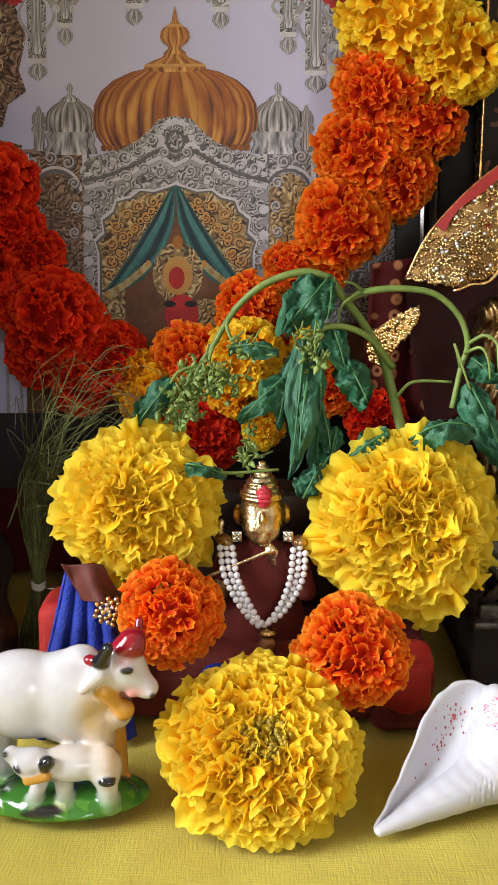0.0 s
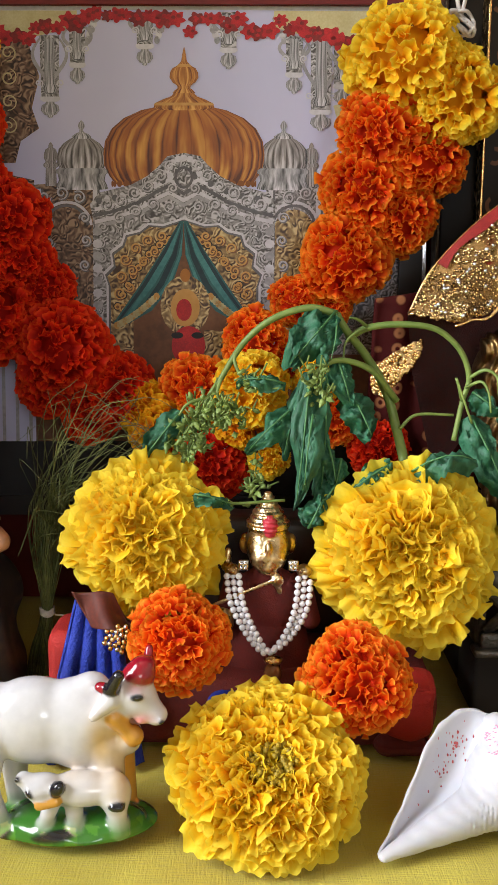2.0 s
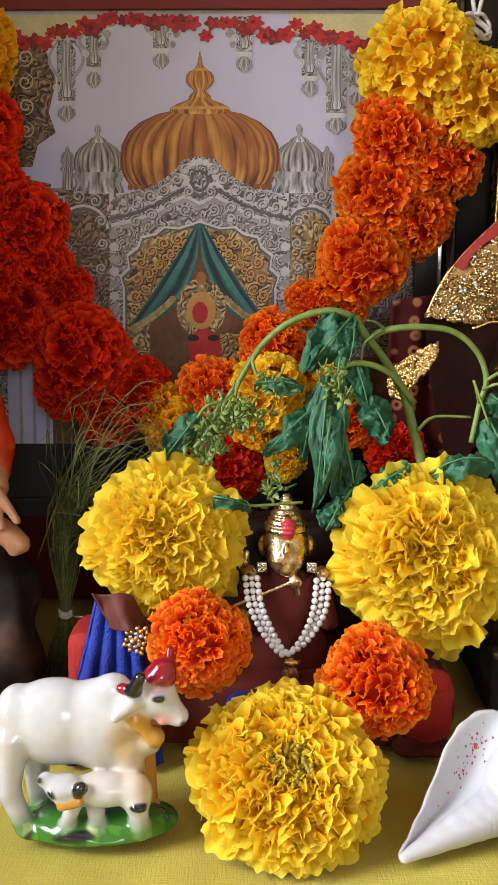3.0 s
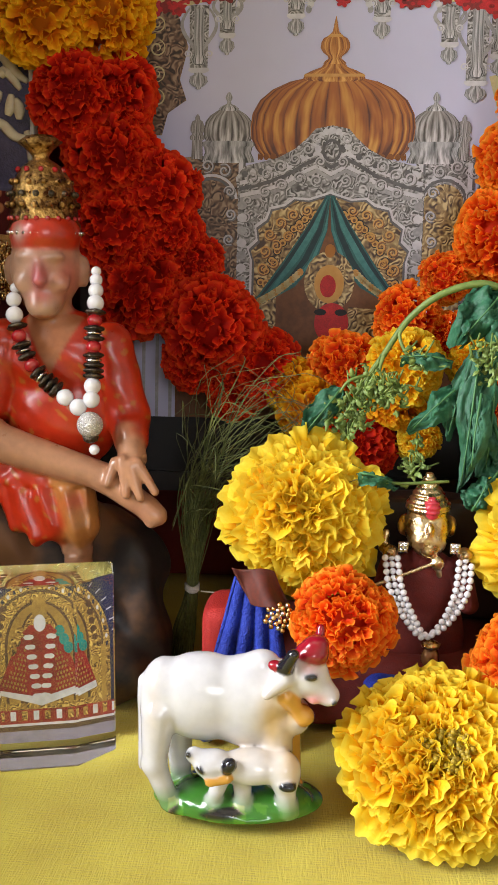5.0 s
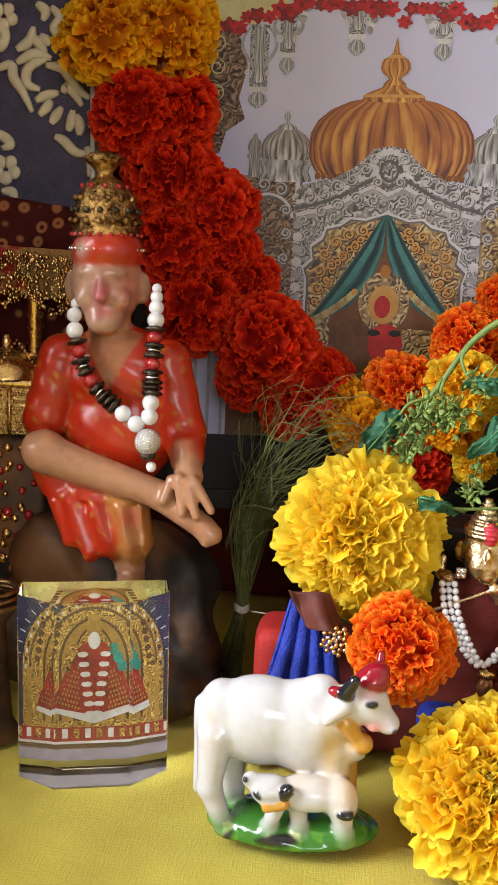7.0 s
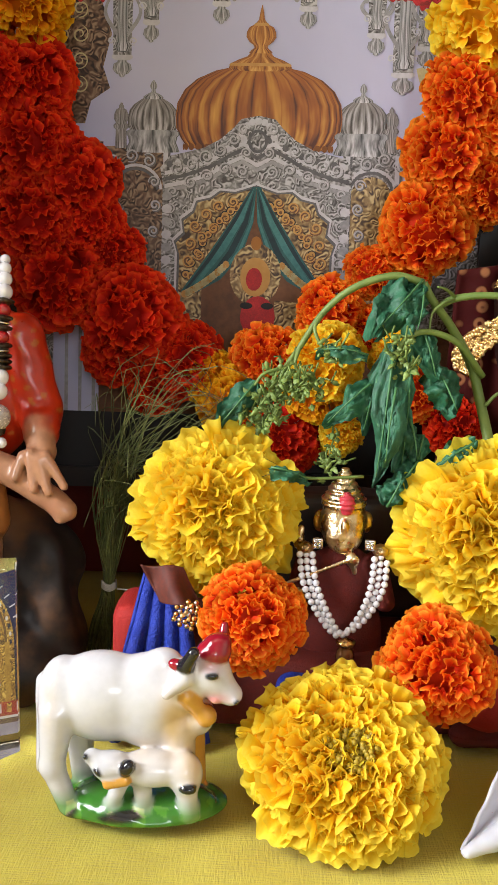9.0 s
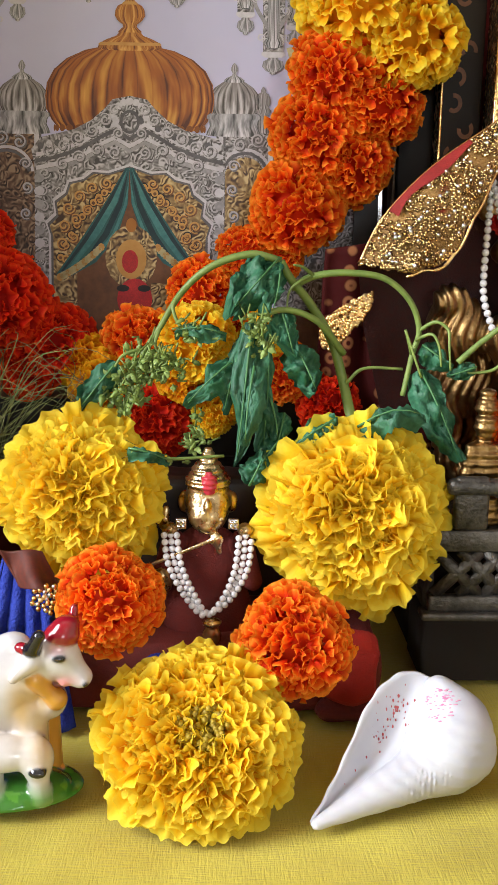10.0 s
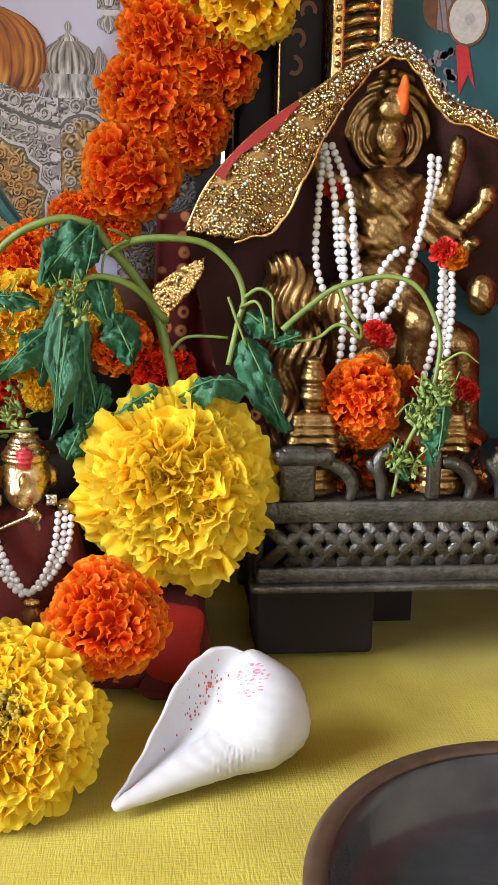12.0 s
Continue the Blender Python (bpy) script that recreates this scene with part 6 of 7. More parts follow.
# ---- leafy sprigs ----
def leaf_mesh(base, tip, width, face, curl=0.25, wave=0.08, seed=0, n=12, m=18):
    """A limp crumpled leaf with a midrib groove and an uneven toothed edge; face is the side it shows."""
    rng = random.Random(seed)
    b, t = Vector(base), Vector(tip)
    d = (t - b)
    L = d.length
    d.normalize()
    f = (Vector(face) - d * Vector(face).dot(d)).normalized()
    s = d.cross(f)
    ph = rng.uniform(0, 6)
    vs, fs = [], []
    for j in range(m + 1):
        v = j / m
        w = width * 0.44 * (math.sin(math.pi * min(1, v * 0.96 + 0.02) ** 0.62) ** 0.7 + 0.02) * (1 + 0.10 * math.sin(17 * v + ph) + 0.07 * math.sin(41 * v))
        bend = 0.09 * L * math.sin(2.2 * v * math.pi + ph) * v
        for i in range(n + 1):
            u = 2 * i / n - 1
            q = Vector((u * 2.2 + seed, v * 4.5, ph))
            z = L * curl * math.sin(v * math.pi) * 0.5 - abs(u) ** 1.2 * width * 0.38 + width * 0.17 * math.sin(12 * v + ph + 2.5 * u) * abs(u) + width * 0.34 * noise.noise(q * 1.3) + width * 0.22 * noise.noise(q * 3.1) - width * 0.05 * math.exp(-(u * 5) ** 2)
            vs.append(b + d * (v * L) + s * (u * w + bend * 0.6) + f * z)
    for j in range(m):
        for i in range(n):
            a = j * (n + 1) + i
            fs.append((a, a + 1, a + n + 2, a + n + 1))
    return vs, fs


def sprig(label, stems, leaves, buds, seed):
    rng = random.Random(seed)
    s0 = Vector(stems[0][0][0])
    ob = thing("leafy_sprig", Matrix.Translation(s0), label, "plant")
    for pts, r0, r1 in stems:
        line = curve(pts, 7)
        part("stem", tube(line, [r0 + (r1 - r0) * i / len(line) for i in range(len(line))], 8), STEM, ob)
    for k, (base, tip, w, face, curl) in enumerate(leaves):
        lf = part("leaf", leaf_mesh(base, tip, w, face, curl, 0.1, seed + k), LEAF, ob)
        b, t = Vector(base), Vector(tip)
        f = Vector(face).normalized()
        L = (t - b).length
        rib = [b.lerp(t, q) + f * (L * curl * math.sin(q * math.pi) * 0.5 + 0.0004 + w * 0.03) for q in (0, 0.25, 0.5, 0.75, 0.92)]
        part("midrib", tube(rib, [0.0006, 0.0005, 0.00035, 0.0003, 0.0002], 5), LEAFRIB, lf)
    for c, r, n in buds:
        bits = []
        for k in range(int(n * 1.8)):
            q = Vector(c) + Vector((rng.gauss(0, r), rng.gauss(0, r * 0.5), rng.gauss(0, r)))
            away = Vector((rng.gauss(0, 1), rng.gauss(-0.6, 0.6), rng.gauss(-0.5, 1))).normalized()
            bits.append(leaf_mesh(q, q + away * rng.uniform(0.002, 0.0048), rng.uniform(0.0018, 0.0034), (0.3, -1, 0.4), 0.4, 0.1, seed + k, 4, 5))
            bits.append(tube([q, q + Vector((rng.uniform(-.004, .004), rng.uniform(-.003, .003), rng.uniform(-.001, .006)))], 0.0004, 4))
        part("bud_cluster", merged(bits), STEM, ob, "clustered pale green curled leaflets", kind="stuff")
    return ob


OUT = (0.1, -1, 0.25)
sprig("wilting green basil sprig with arching stems and drooping leaves", [
    ([(0.0657, 0.400, 0.1159), (0.0619, 0.408, 0.1333), (0.0567, 0.410, 0.1507), (0.0474, 0.408, 0.1658), (0.0385, 0.403, 0.1765), (0.0341, 0.402, 0.1838)], 0.0024, 0.0016),
    ([(0.0341, 0.402, 0.1838), (0.0219, 0.400, 0.1864), (0.0064, 0.400, 0.1814), (-0.0056, 0.402, 0.1711), (-0.0149, 0.404, 0.1562), (-0.0222, 0.402, 0.1446), (-0.0276, 0.400, 0.1295), (-0.0320, 0.398, 0.1186)], 0.0017, 0.0009),
    ([(0.0389, 0.406, 0.1729), (0.0478, 0.404, 0.1779), (0.0623, 0.404, 0.1794), (0.0774, 0.406, 0.1771), (0.0884, 0.408, 0.1679), (0.0929, 0.409, 0.1559), (0.0904, 0.409, 0.1454), (0.0865, 0.405, 0.1289)], 0.0016, 0.0011),
    ([(0.0615, 0.408, 0.1460), (0.0502, 0.400, 0.1593), (0.0375, 0.395, 0.1647), (0.0277, 0.392, 0.1626), (0.0218, 0.390, 0.1533)], 0.0015, 0.0011),
    ([(0.0627, 0.405, 0.1339), (0.0699, 0.405, 0.1402), (0.0864, 0.407, 0.1399)], 0.0008, 0.0006),
    ([(-0.0056, 0.402, 0.1711), (-0.0092, 0.398, 0.1642), (-0.0031, 0.395, 0.1549), (0.0112, 0.392, 0.1530)], 0.0009, 0.0006),
    ([(0.0478, 0.404, 0.1779), (0.043, 0.400, 0.1815), (0.039, 0.398, 0.1825)], 0.0009, 0.0004),
    ([(0.0478, 0.404, 0.1779), (0.042, 0.399, 0.176), (0.0375, 0.397, 0.172), (0.0365, 0.395, 0.165)], 0.0008, 0.0004),
    ([(0.0929, 0.409, 0.1559), (0.0985, 0.404, 0.160), (0.1035, 0.402, 0.157), (0.104, 0.400, 0.150), (0.105, 0.400, 0.1405)], 0.0009, 0.0004),
    ([(0.0915, 0.408, 0.152), (0.097, 0.403, 0.155), (0.100, 0.401, 0.150), (0.101, 0.400, 0.142)], 0.0008, 0.0004),
    ([(0.0904, 0.409, 0.1454), (0.0875, 0.404, 0.153), (0.0865, 0.403, 0.1555), (0.0935, 0.402, 0.137)], 0.0008, 0.0005),
    ([(-0.0149, 0.404, 0.1562), (-0.0165, 0.400, 0.149), (-0.0115, 0.398, 0.143)], 0.0009, 0.0005),
    ([(-0.0200, 0.403, 0.148), (-0.0290, 0.399, 0.1455), (-0.0330, 0.398, 0.1405)], 0.0009, 0.0005),
    ([(-0.024, 0.37, 0.1115), (-0.010, 0.376, 0.1075), (0.012, 0.382, 0.1075)], 0.0008, 0.0006),
], [
    ((0.0335, 0.402, 0.1850), (0.0140, 0.390, 0.1640), 0.021, OUT, 0.2), ((0.0335, 0.402, 0.1845), (0.0300, 0.390, 0.1640), 0.013, (0.6, -1, 0.1), 0.15),
    ((0.0225, 0.392, 0.1600), (0.0167, 0.385, 0.1019), 0.0105, OUT, 0.06), ((0.0292, 0.394, 0.1590), (0.0275, 0.392, 0.1070), 0.0105, (0.5, -1, 0), 0.06), ((0.0240, 0.388, 0.1430), (0.0205, 0.380, 0.1120), 0.0095, (-0.5, -1, 0.1), 0.1), ((0.0300, 0.392, 0.1300), (0.0335, 0.388, 0.1130), 0.008, (0.5, -1, 0.2), 0.15), ((0.0200, 0.396, 0.157), (0.0118, 0.393, 0.122), 0.012, (-0.4, -1, 0), 0.05),
    ((0.0340, 0.396, 0.1650), (0.0395, 0.390, 0.1460), 0.0125, OUT, 0.2), ((0.0400, 0.394, 0.1510), (0.0490, 0.388, 0.1325), 0.0175, OUT, 0.15),
    ((0.0575, 0.390, 0.1215), (0.0390, 0.385, 0.1100), 0.015, (0, -0.8, 0.6), 0.15), ((0.0223, 0.385, 0.0945), (0.0285, 0.385, 0.1085), 0.013, OUT, 0.15),
    ((0.0657, 0.390, 0.1175), (0.0925, 0.385, 0.1235), 0.015, (0, -0.6, 0.8), 0.5), ((0.0931, 0.405, 0.1400), (0.1090, 0.392, 0.1035), 0.0175, OUT, 0.15),
    ((-0.0324, 0.400, 0.1420), (-0.0490, 0.395, 0.1210), 0.0135, OUT, 0.2), ((0.0163, 0.396, 0.1445), (-0.0040, 0.392, 0.1250), 0.013, (-0.2, -1, 0.4), 0.25),
    ((0.0124, 0.394, 0.1545), (-0.0085, 0.395, 0.1555), 0.0085, (0, -0.8, 0.6), 0.35), ((-0.0249, 0.370, 0.1125), (-0.0090, 0.375, 0.1065), 0.0075, (0, -0.7, 0.7), 0.2),
    ((0.0345, 0.390, 0.1130), (0.0260, 0.388, 0.1020), 0.012, OUT, 0.1), ((0.094, 0.407, 0.150), (0.106, 0.402, 0.141), 0.012, OUT, 0.2), ((0.0365, 0.394, 0.123), (0.0330, 0.390, 0.108), 0.010, OUT, 0.1),
], [((-0.0214, 0.400, 0.1394), 0.0050, 40), ((-0.0299, 0.398, 0.1298), 0.0042, 30), ((-0.0129, 0.400, 0.1420), 0.0040, 26), ((0.0253, 0.390, 0.1557), 0.0035, 16), ((-0.0005, 0.400, 0.1119), 0.0045, 14), ((-0.002, 0.396, 0.155), 0.003, 12)], 300)

sprig("thin basil stem with a single drooping leaf over the throne rail", [
    ([(0.1078, 0.400, 0.1439), (0.1178, 0.400, 0.1530), (0.1298, 0.398, 0.1616), (0.1494, 0.395, 0.1660), (0.1615, 0.392, 0.1609), (0.1689, 0.388, 0.1446), (0.1679, 0.384, 0.1317), (0.1632, 0.380, 0.1166), (0.1546, 0.378, 0.0988), (0.1506, 0.376, 0.0808)], 0.0013, 0.0007),
    ([(0.1403, 0.400, 0.1407), (0.1307, 0.400, 0.1463), (0.1217, 0.400, 0.1406), (0.1093, 0.402, 0.1391)], 0.0009, 0.0006),
    ([(0.1298, 0.398, 0.1616), (0.134, 0.397, 0.152), (0.139, 0.397, 0.146), (0.1403, 0.400, 0.1407)], 0.0009, 0.0006),
    ([(0.1679, 0.384, 0.1317), (0.176, 0.380, 0.138), (0.183, 0.379, 0.134)], 0.0006, 0.0003),
    ([(0.1625, 0.380, 0.115), (0.156, 0.378, 0.118), (0.150, 0.377, 0.113)], 0.0006, 0.0003),
], [((0.1700, 0.380, 0.1195), (0.1660, 0.374, 0.0935), 0.0125, (0.2, -1, 0.1), 0.12), ((0.153, 0.377, 0.0945), (0.1570, 0.376, 0.0865), 0.006, OUT, 0.1), ((0.1155, 0.400, 0.142), (0.104, 0.400, 0.138), 0.008, OUT, 0.1)],
    [((0.1663, 0.380, 0.1212), 0.0030, 26), ((0.1632, 0.379, 0.1123), 0.0032, 26), ((0.1535, 0.377, 0.0945), 0.0028, 14)], 340)


# ---- grey metal throne ----
throne = thing("metal_throne", pose(0.185, 0.42, 0), "dull grey cast metal throne with pierced lattice sides and rail", "throne")
TX0, TX1, TY = 0.098, 0.275, 0.386
part("seat_deck", box(TX0, TX1, TY + 0.004, 0.50, 0.0715, 0.0755, 0.0008), GREYMETAL, throne)
part("top_band", box(TX0, TX1, TY, TY + 0.004, 0.0665, 0.0758, 0.0009), GREYMETAL, throne)
part("bottom_band", box(TX0, TX1, TY - 0.001, TY + 0.004, 0.0405, 0.0475, 0.0012), GREYMETAL, throne)
part("foot_moulding", box(TX0 - 0.003, TX1, TY - 0.004, TY + 0.006, 0.0375, 0.0408, 0.0010), GREYMETAL, throne)
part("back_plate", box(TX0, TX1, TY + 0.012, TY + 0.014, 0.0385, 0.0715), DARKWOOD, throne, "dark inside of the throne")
# two matt black blocks added to stand in for the deep shade below the throne
part("shade_block", box(TX0 + 0.004, 0.178, 0.436, 0.50, 0.0005, 0.0384), SHADEBLACK, throne, "black fill set back under the throne for its shade")
part("shade_block", box(TX0 + 0.002, 0.152, 0.402, 0.4356, 0.0005, 0.0374, 0.002), SHADEBLACK, throne, "black block added for the shade under the throne")
part("side_panel", box(TX0, TX0 + 0.003, TY + 0.004, 0.50, 0.0385, 0.0715), GREYMETAL, throne)
for k in range(18):
    x = TX0 - 0.008 + k * 0.0105
    for s in (-1, 1):
        a, b = Vector((x + (0 if s > 0 else 0.0195), TY + 0.002, 0.0472)), Vector((x + (0.0195 if s > 0 else 0), TY + 0.002, 0.0668))
        if min(a.x, b.x) < TX0 or max(a.x, b.x) > TX1:
            continue
        v, f = tube([a, b], 0.0028, 8)
        part("lattice_bar", ([Vector((q.x, TY + 0.002 + (q.y - TY - 0.002) * 0.55, q.z)) for q in v], f), GREYMETAL, throne)
for x, y in ((TX1 - 0.006, TY + 0.036), (TX0 + 0.006, 0.49), (TX1 - 0.006, 0.49)):
    part("foot", lathe([(0.0, 0), (0.005, 0), (0.0055, 0.004), (0.0035, 0.010), (0.004, 0.030), (0.006, 0.038)], 12, (x, y, 0.0)), GREYMETAL, throne)


def rail_scroll(pts, r):
    line = curve([(x, TY + 0.003, z) for x, z in pts], 6)
    n = len(line)
    part("rail_scroll", tube(line, [r * (0.75 + 0.45 * math.sin(math.pi * i / (n - 1))) for i in range(n)], 8), GREYMETAL, throne)


part("rail_corner", box(0.107, 0.1215, TY, TY + 0.005, 0.0756, 0.0985, 0.0018), GREYMETAL, throne)
part("rail_corner_cap", box(0.104, 0.129, TY - 0.001, TY + 0.006, 0.0905, 0.0975, 0.0025), GREYMETAL, throne)
for x0 in (0.128, 0.178, 0.222):
    rail_scroll([(x0 + 0.008, 0.0755), (x0 + 0.009, 0.082), (x0 + 0.006, 0.0875), (x0 + 0.0005, 0.091), (x0 - 0.004, 0.0915)], 0.0026)
    rail_scroll([(x0 + 0.021, 0.0755), (x0 + 0.021, 0.083), (x0 + 0.019, 0.089), (x0 + 0.020, 0.094), (x0 + 0.0245, 0.0985)], 0.0024)
    rail_scroll([(x0 + 0.021, 0.086), (x0 + 0.017, 0.089), (x0 + 0.0155, 0.0925)], 0.0018)
    part("rail_post", box(x0 + 0.040, x0 + 0.0455, TY + 0.001, TY + 0.006, 0.0755, 0.0965, 0.0012), GREYMETAL, throne)


def tinsel():
    rng = random.Random(31)
    vs, fs = [], []
    for k in range(520):
        c = Vector((rng.uniform(0.118, 0.27), rng.uniform(0.394, 0.412), 0.0762 + 0.020 * rng.random() ** 1.3))
        a = Vector((rng.gauss(0, 1), rng.gauss(0, 1), rng.gauss(0, 1))).normalized()
        b = a.orthogonal().normalized()
        s = rng.uniform(0.0012, 0.0034)
        o = len(vs)
        vs += [c - a * s - b * s * .6, c + a * s - b * s * .6, c + a * s + b * s * .6, c - a * s + b * s * .6]
        fs.append((o, o + 1, o + 2, o + 3))
    return vs, fs


TINSEL = material("gold_foil", (0.5, 0.24, 0.05), (0.75, 0.45, 0.12), 0.2, 1.0, scale=300, island=0.5)
tagged(part("tinsel_cloth", tinsel(), TINSEL, smooth=False), "crumpled gold foil tinsel lying on the throne", "tinsel", kind="stuff")


# ---- brass goddess on a lion ----
def large_brass():
    Y = 0.460
    p = [
        ell((0.162, Y + 0.006, 0.2325), (0.0205, 0.0035, 0.0255), 0), ell((0.162, Y, 0.2215), (0.0085, 0.0085, 0.0108), 0), ell((0.162, Y - 0.007, 0.2215), (0.001, 0.0018, 0.003), 0),
        ell((0.162, Y, 0.2335), (0.0098, 0.0090, 0.0058), 0), cap((0.162, Y, 0.237), (0.162, Y, 0.250), 0.0088, 0.0026, 0), ell((0.1655, Y - 0.0078, 0.2410), (0.0022, 0.0030, 0.0085), 1),
        cap((0.162, Y, 0.214), (0.162, Y, 0.206), 0.0048, 0.0062, 0), ell((0.162, Y, 0.196), (0.0185, 0.0125, 0.0150), 0), ell((0.1565, Y - 0.009, 0.1955), (0.006, 0.005, 0.006), 0), ell((0.1675, Y - 0.009, 0.1955), (0.006, 0.005, 0.006), 0), ell((0.162, Y - 0.002, 0.180), (0.0145, 0.0115, 0.015), 0), cap((0.150, Y - 0.009, 0.206), (0.168, Y - 0.0135, 0.186), 0.0022, 0.0022, 0), cap((0.174, Y - 0.009, 0.206), (0.160, Y - 0.0125, 0.196), 0.002, 0.002, 0), cap((0.148, Y - 0.010, 0.178), (0.176, Y - 0.010, 0.176), 0.0028, 0.0028, 0),
        ell((0.162, Y - 0.004, 0.160), (0.021, 0.016, 0.015), 0), ell((0.1625, Y - 0.011, 0.1815), (0.0045, 0.0025, 0.0045), 0),
        cap((0.150, Y, 0.202), (0.138, Y - 0.004, 0.188), 0.0058, 0.0045, 0), cap((0.138, Y - 0.004, 0.188), (0.146, Y - 0.012, 0.176), 0.0043, 0.0036, 0),
        cap((0.174, Y, 0.202), (0.187, Y - 0.003, 0.196), 0.0058, 0.0042, 0), cap((0.187, Y - 0.003, 0.196), (0.191, Y - 0.008, 0.215), 0.0042, 0.0036, 0), ell((0.191, Y - 0.008, 0.219), (0.004, 0.004, 0.006), 0),
        cap((0.174, Y, 0.196), (0.194, Y - 0.003, 0.182), 0.005, 0.004, 0), cap((0.194, Y - 0.003, 0.182), (0.206, Y - 0.008, 0.196), 0.004, 0.0034, 0), ell((0.206, Y - 0.008, 0.199), (0.0045, 0.004, 0.005), 0),
        cap((0.170, Y, 0.190), (0.190, Y - 0.006, 0.172), 0.005, 0.004, 0), cap((0.190, Y - 0.006, 0.172), (0.200, Y - 0.012, 0.178), 0.004, 0.0034, 0),
        cap((0.150, Y, 0.200), (0.132, Y + 0.002, 0.206), 0.005, 0.004, 0), cap((0.132, Y + 0.002, 0.206), (0.128, Y - 0.002, 0.220), 0.004, 0.0035, 0),
        cap((0.160, Y - 0.004, 0.158), (0.138, Y - 0.018, 0.150), 0.012, 0.010, 0), cap((0.138, Y - 0.018, 0.150), (0.150, Y - 0.018, 0.128), 0.0095, 0.007, 0), cap((0.166, Y - 0.004, 0.156), (0.176, Y - 0.018, 0.142), 0.012, 0.0095, 0), cap((0.176, Y - 0.018, 0.142), (0.172, Y - 0.018, 0.112), 0.009, 0.006, 0),
        ell((0.118, Y - 0.010, 0.152), (0.0135, 0.015, 0.018), 0), ell((0.113, Y - 0.017, 0.166), (0.008, 0.008, 0.008), 0), ell((0.122, Y - 0.004, 0.130), (0.016, 0.014, 0.020), 0),
        ell((0.162, Y + 0.002, 0.132), (0.044, 0.015, 0.018), 0), cap((0.118, Y - 0.008, 0.130), (0.116, Y - 0.012, 0.092), 0.0085, 0.006, 0), cap((0.130, Y - 0.002, 0.125), (0.130, Y - 0.002, 0.092), 0.0085, 0.006, 0),
        cap((0.200, Y, 0.130), (0.206, Y - 0.002, 0.092), 0.010, 0.006, 0), ell((0.206, Y - 0.01, 0.155), (0.007, 0.007, 0.010), 0), ell((0.160, Y, 0.086), (0.058, 0.024, 0.0115), 0),
    ]
    sculpt("brass_goddess_statuette", p, [BRASS, material("orange_powder", (0.6, 0.08, 0.01), (0.75, 0.16, 0.02), 0.9, scale=500)], 0.001, 0.0022, "aged brass statuette seated on a lion with a ridged halo", "statuette",
           relief=lambda P: 0.0007 * np.sin(np.hypot(P[:, 0] - 0.162, P[:, 2] - 0.224) * 1500) * (np.abs(P[:, 1] - Y - 0.003) < 0.009) * (P[:, 2] > 0.208)
           + 0.0002 * np.sin(P[:, 2] * 1500 + 1100 * (P[:, 0] - 0.162)) * (P[:, 2] < 0.206) * (P[:, 2] > 0.14) * (P[:, 0] > 0.14) + 0.0009 * np.sin(P[:, 0] * 1300 + 3 * np.sin(P[:, 2] * 220)) * (P[:, 0] < 0.135) * (P[:, 2] < 0.175)
           + 0.00025 * np.sin(P[:, 2] * 1500 + P[:, 0] * 700) * (P[:, 0] > 0.183) * (P[:, 2] > 0.165))


large_brass()

pearl_big = as_mesh("pearl", ball((0, 0, 0), 0.00175, 10, 7))
pearl_big.materials.append(PEARL)


def pearl_string(points, label, step=0.0034):
    line = curve(points, 12)
    ob = thing("pearl_string", Matrix.Translation(line[0]), label, "necklace", "pearl strings on the statuette")
    acc, nxt = 0.0, 0.0
    for i in range(len(line) - 1):
        seg = (line[i + 1] - line[i]).length
        while nxt <= acc + seg:
            part("pearl", pearl_big, None, ob, m=Matrix.Translation(line[i].lerp(line[i + 1], (nxt - acc) / seg)))
            nxt += step
        acc += seg
    return ob


NECK = "string of white pearls hanging on the brass statuette"
pearl_string([(0.131, 0.452, 0.2165), (0.128, 0.444, 0.195), (0.127, 0.440, 0.170), (0.131, 0.436, 0.1545)], NECK)
pearl_string([(0.131, 0.451, 0.2185), (0.1345, 0.442, 0.197), (0.137, 0.438, 0.170), (0.144, 0.434, 0.150), (0.152, 0.432, 0.1445), (0.160, 0.434, 0.150), (0.170, 0.438, 0.172), (0.177, 0.444, 0.198), (0.1785, 0.450, 0.2165)], NECK)
pearl_string([(0.134, 0.449, 0.2185), (0.141, 0.440, 0.198), (0.144, 0.436, 0.172), (0.149, 0.433, 0.152), (0.156, 0.432, 0.1465), (0.166, 0.436, 0.162), (0.174, 0.441, 0.185), (0.181, 0.447, 0.205), (0.1820, 0.451, 0.2165)], NECK)
pearl_string([(0.150, 0.432, 0.1465), (0.152, 0.432, 0.160), (0.158, 0.433, 0.171), (0.167, 0.436, 0.1765)], NECK)
pearl_string([(0.137, 0.437, 0.187), (0.139, 0.434, 0.160), (0.138, 0.430, 0.135), (0.136, 0.428, 0.119)], NECK)
pearl_string([(0.142, 0.436, 0.183), (0.144, 0.433, 0.158), (0.143, 0.429, 0.135), (0.142, 0.427, 0.117)], NECK)
pearl_string([(0.181, 0.430, 0.1685), (0.180, 0.427, 0.150), (0.177, 0.425, 0.132), (0.173, 0.423, 0.119)], NECK)
pearl_string([(0.185, 0.430, 0.1685), (0.1855, 0.427, 0.150), (0.184, 0.425, 0.132), (0.181, 0.423, 0.117)], NECK)
pearl_string([(0.182, 0.431, 0.1670), (0.1830, 0.428, 0.148), (0.181, 0.426, 0.130), (0.178, 0.424, 0.116)], NECK)


# red of the veil's inner cloth with the shadow on it put into the colour
SHADEDRED = material("shaded_red_cloth", (0.022, 0.003, 0.003), (0.05, 0.005, 0.004), 0.8, scale=400, bump=0.4, bump_scale=1500)


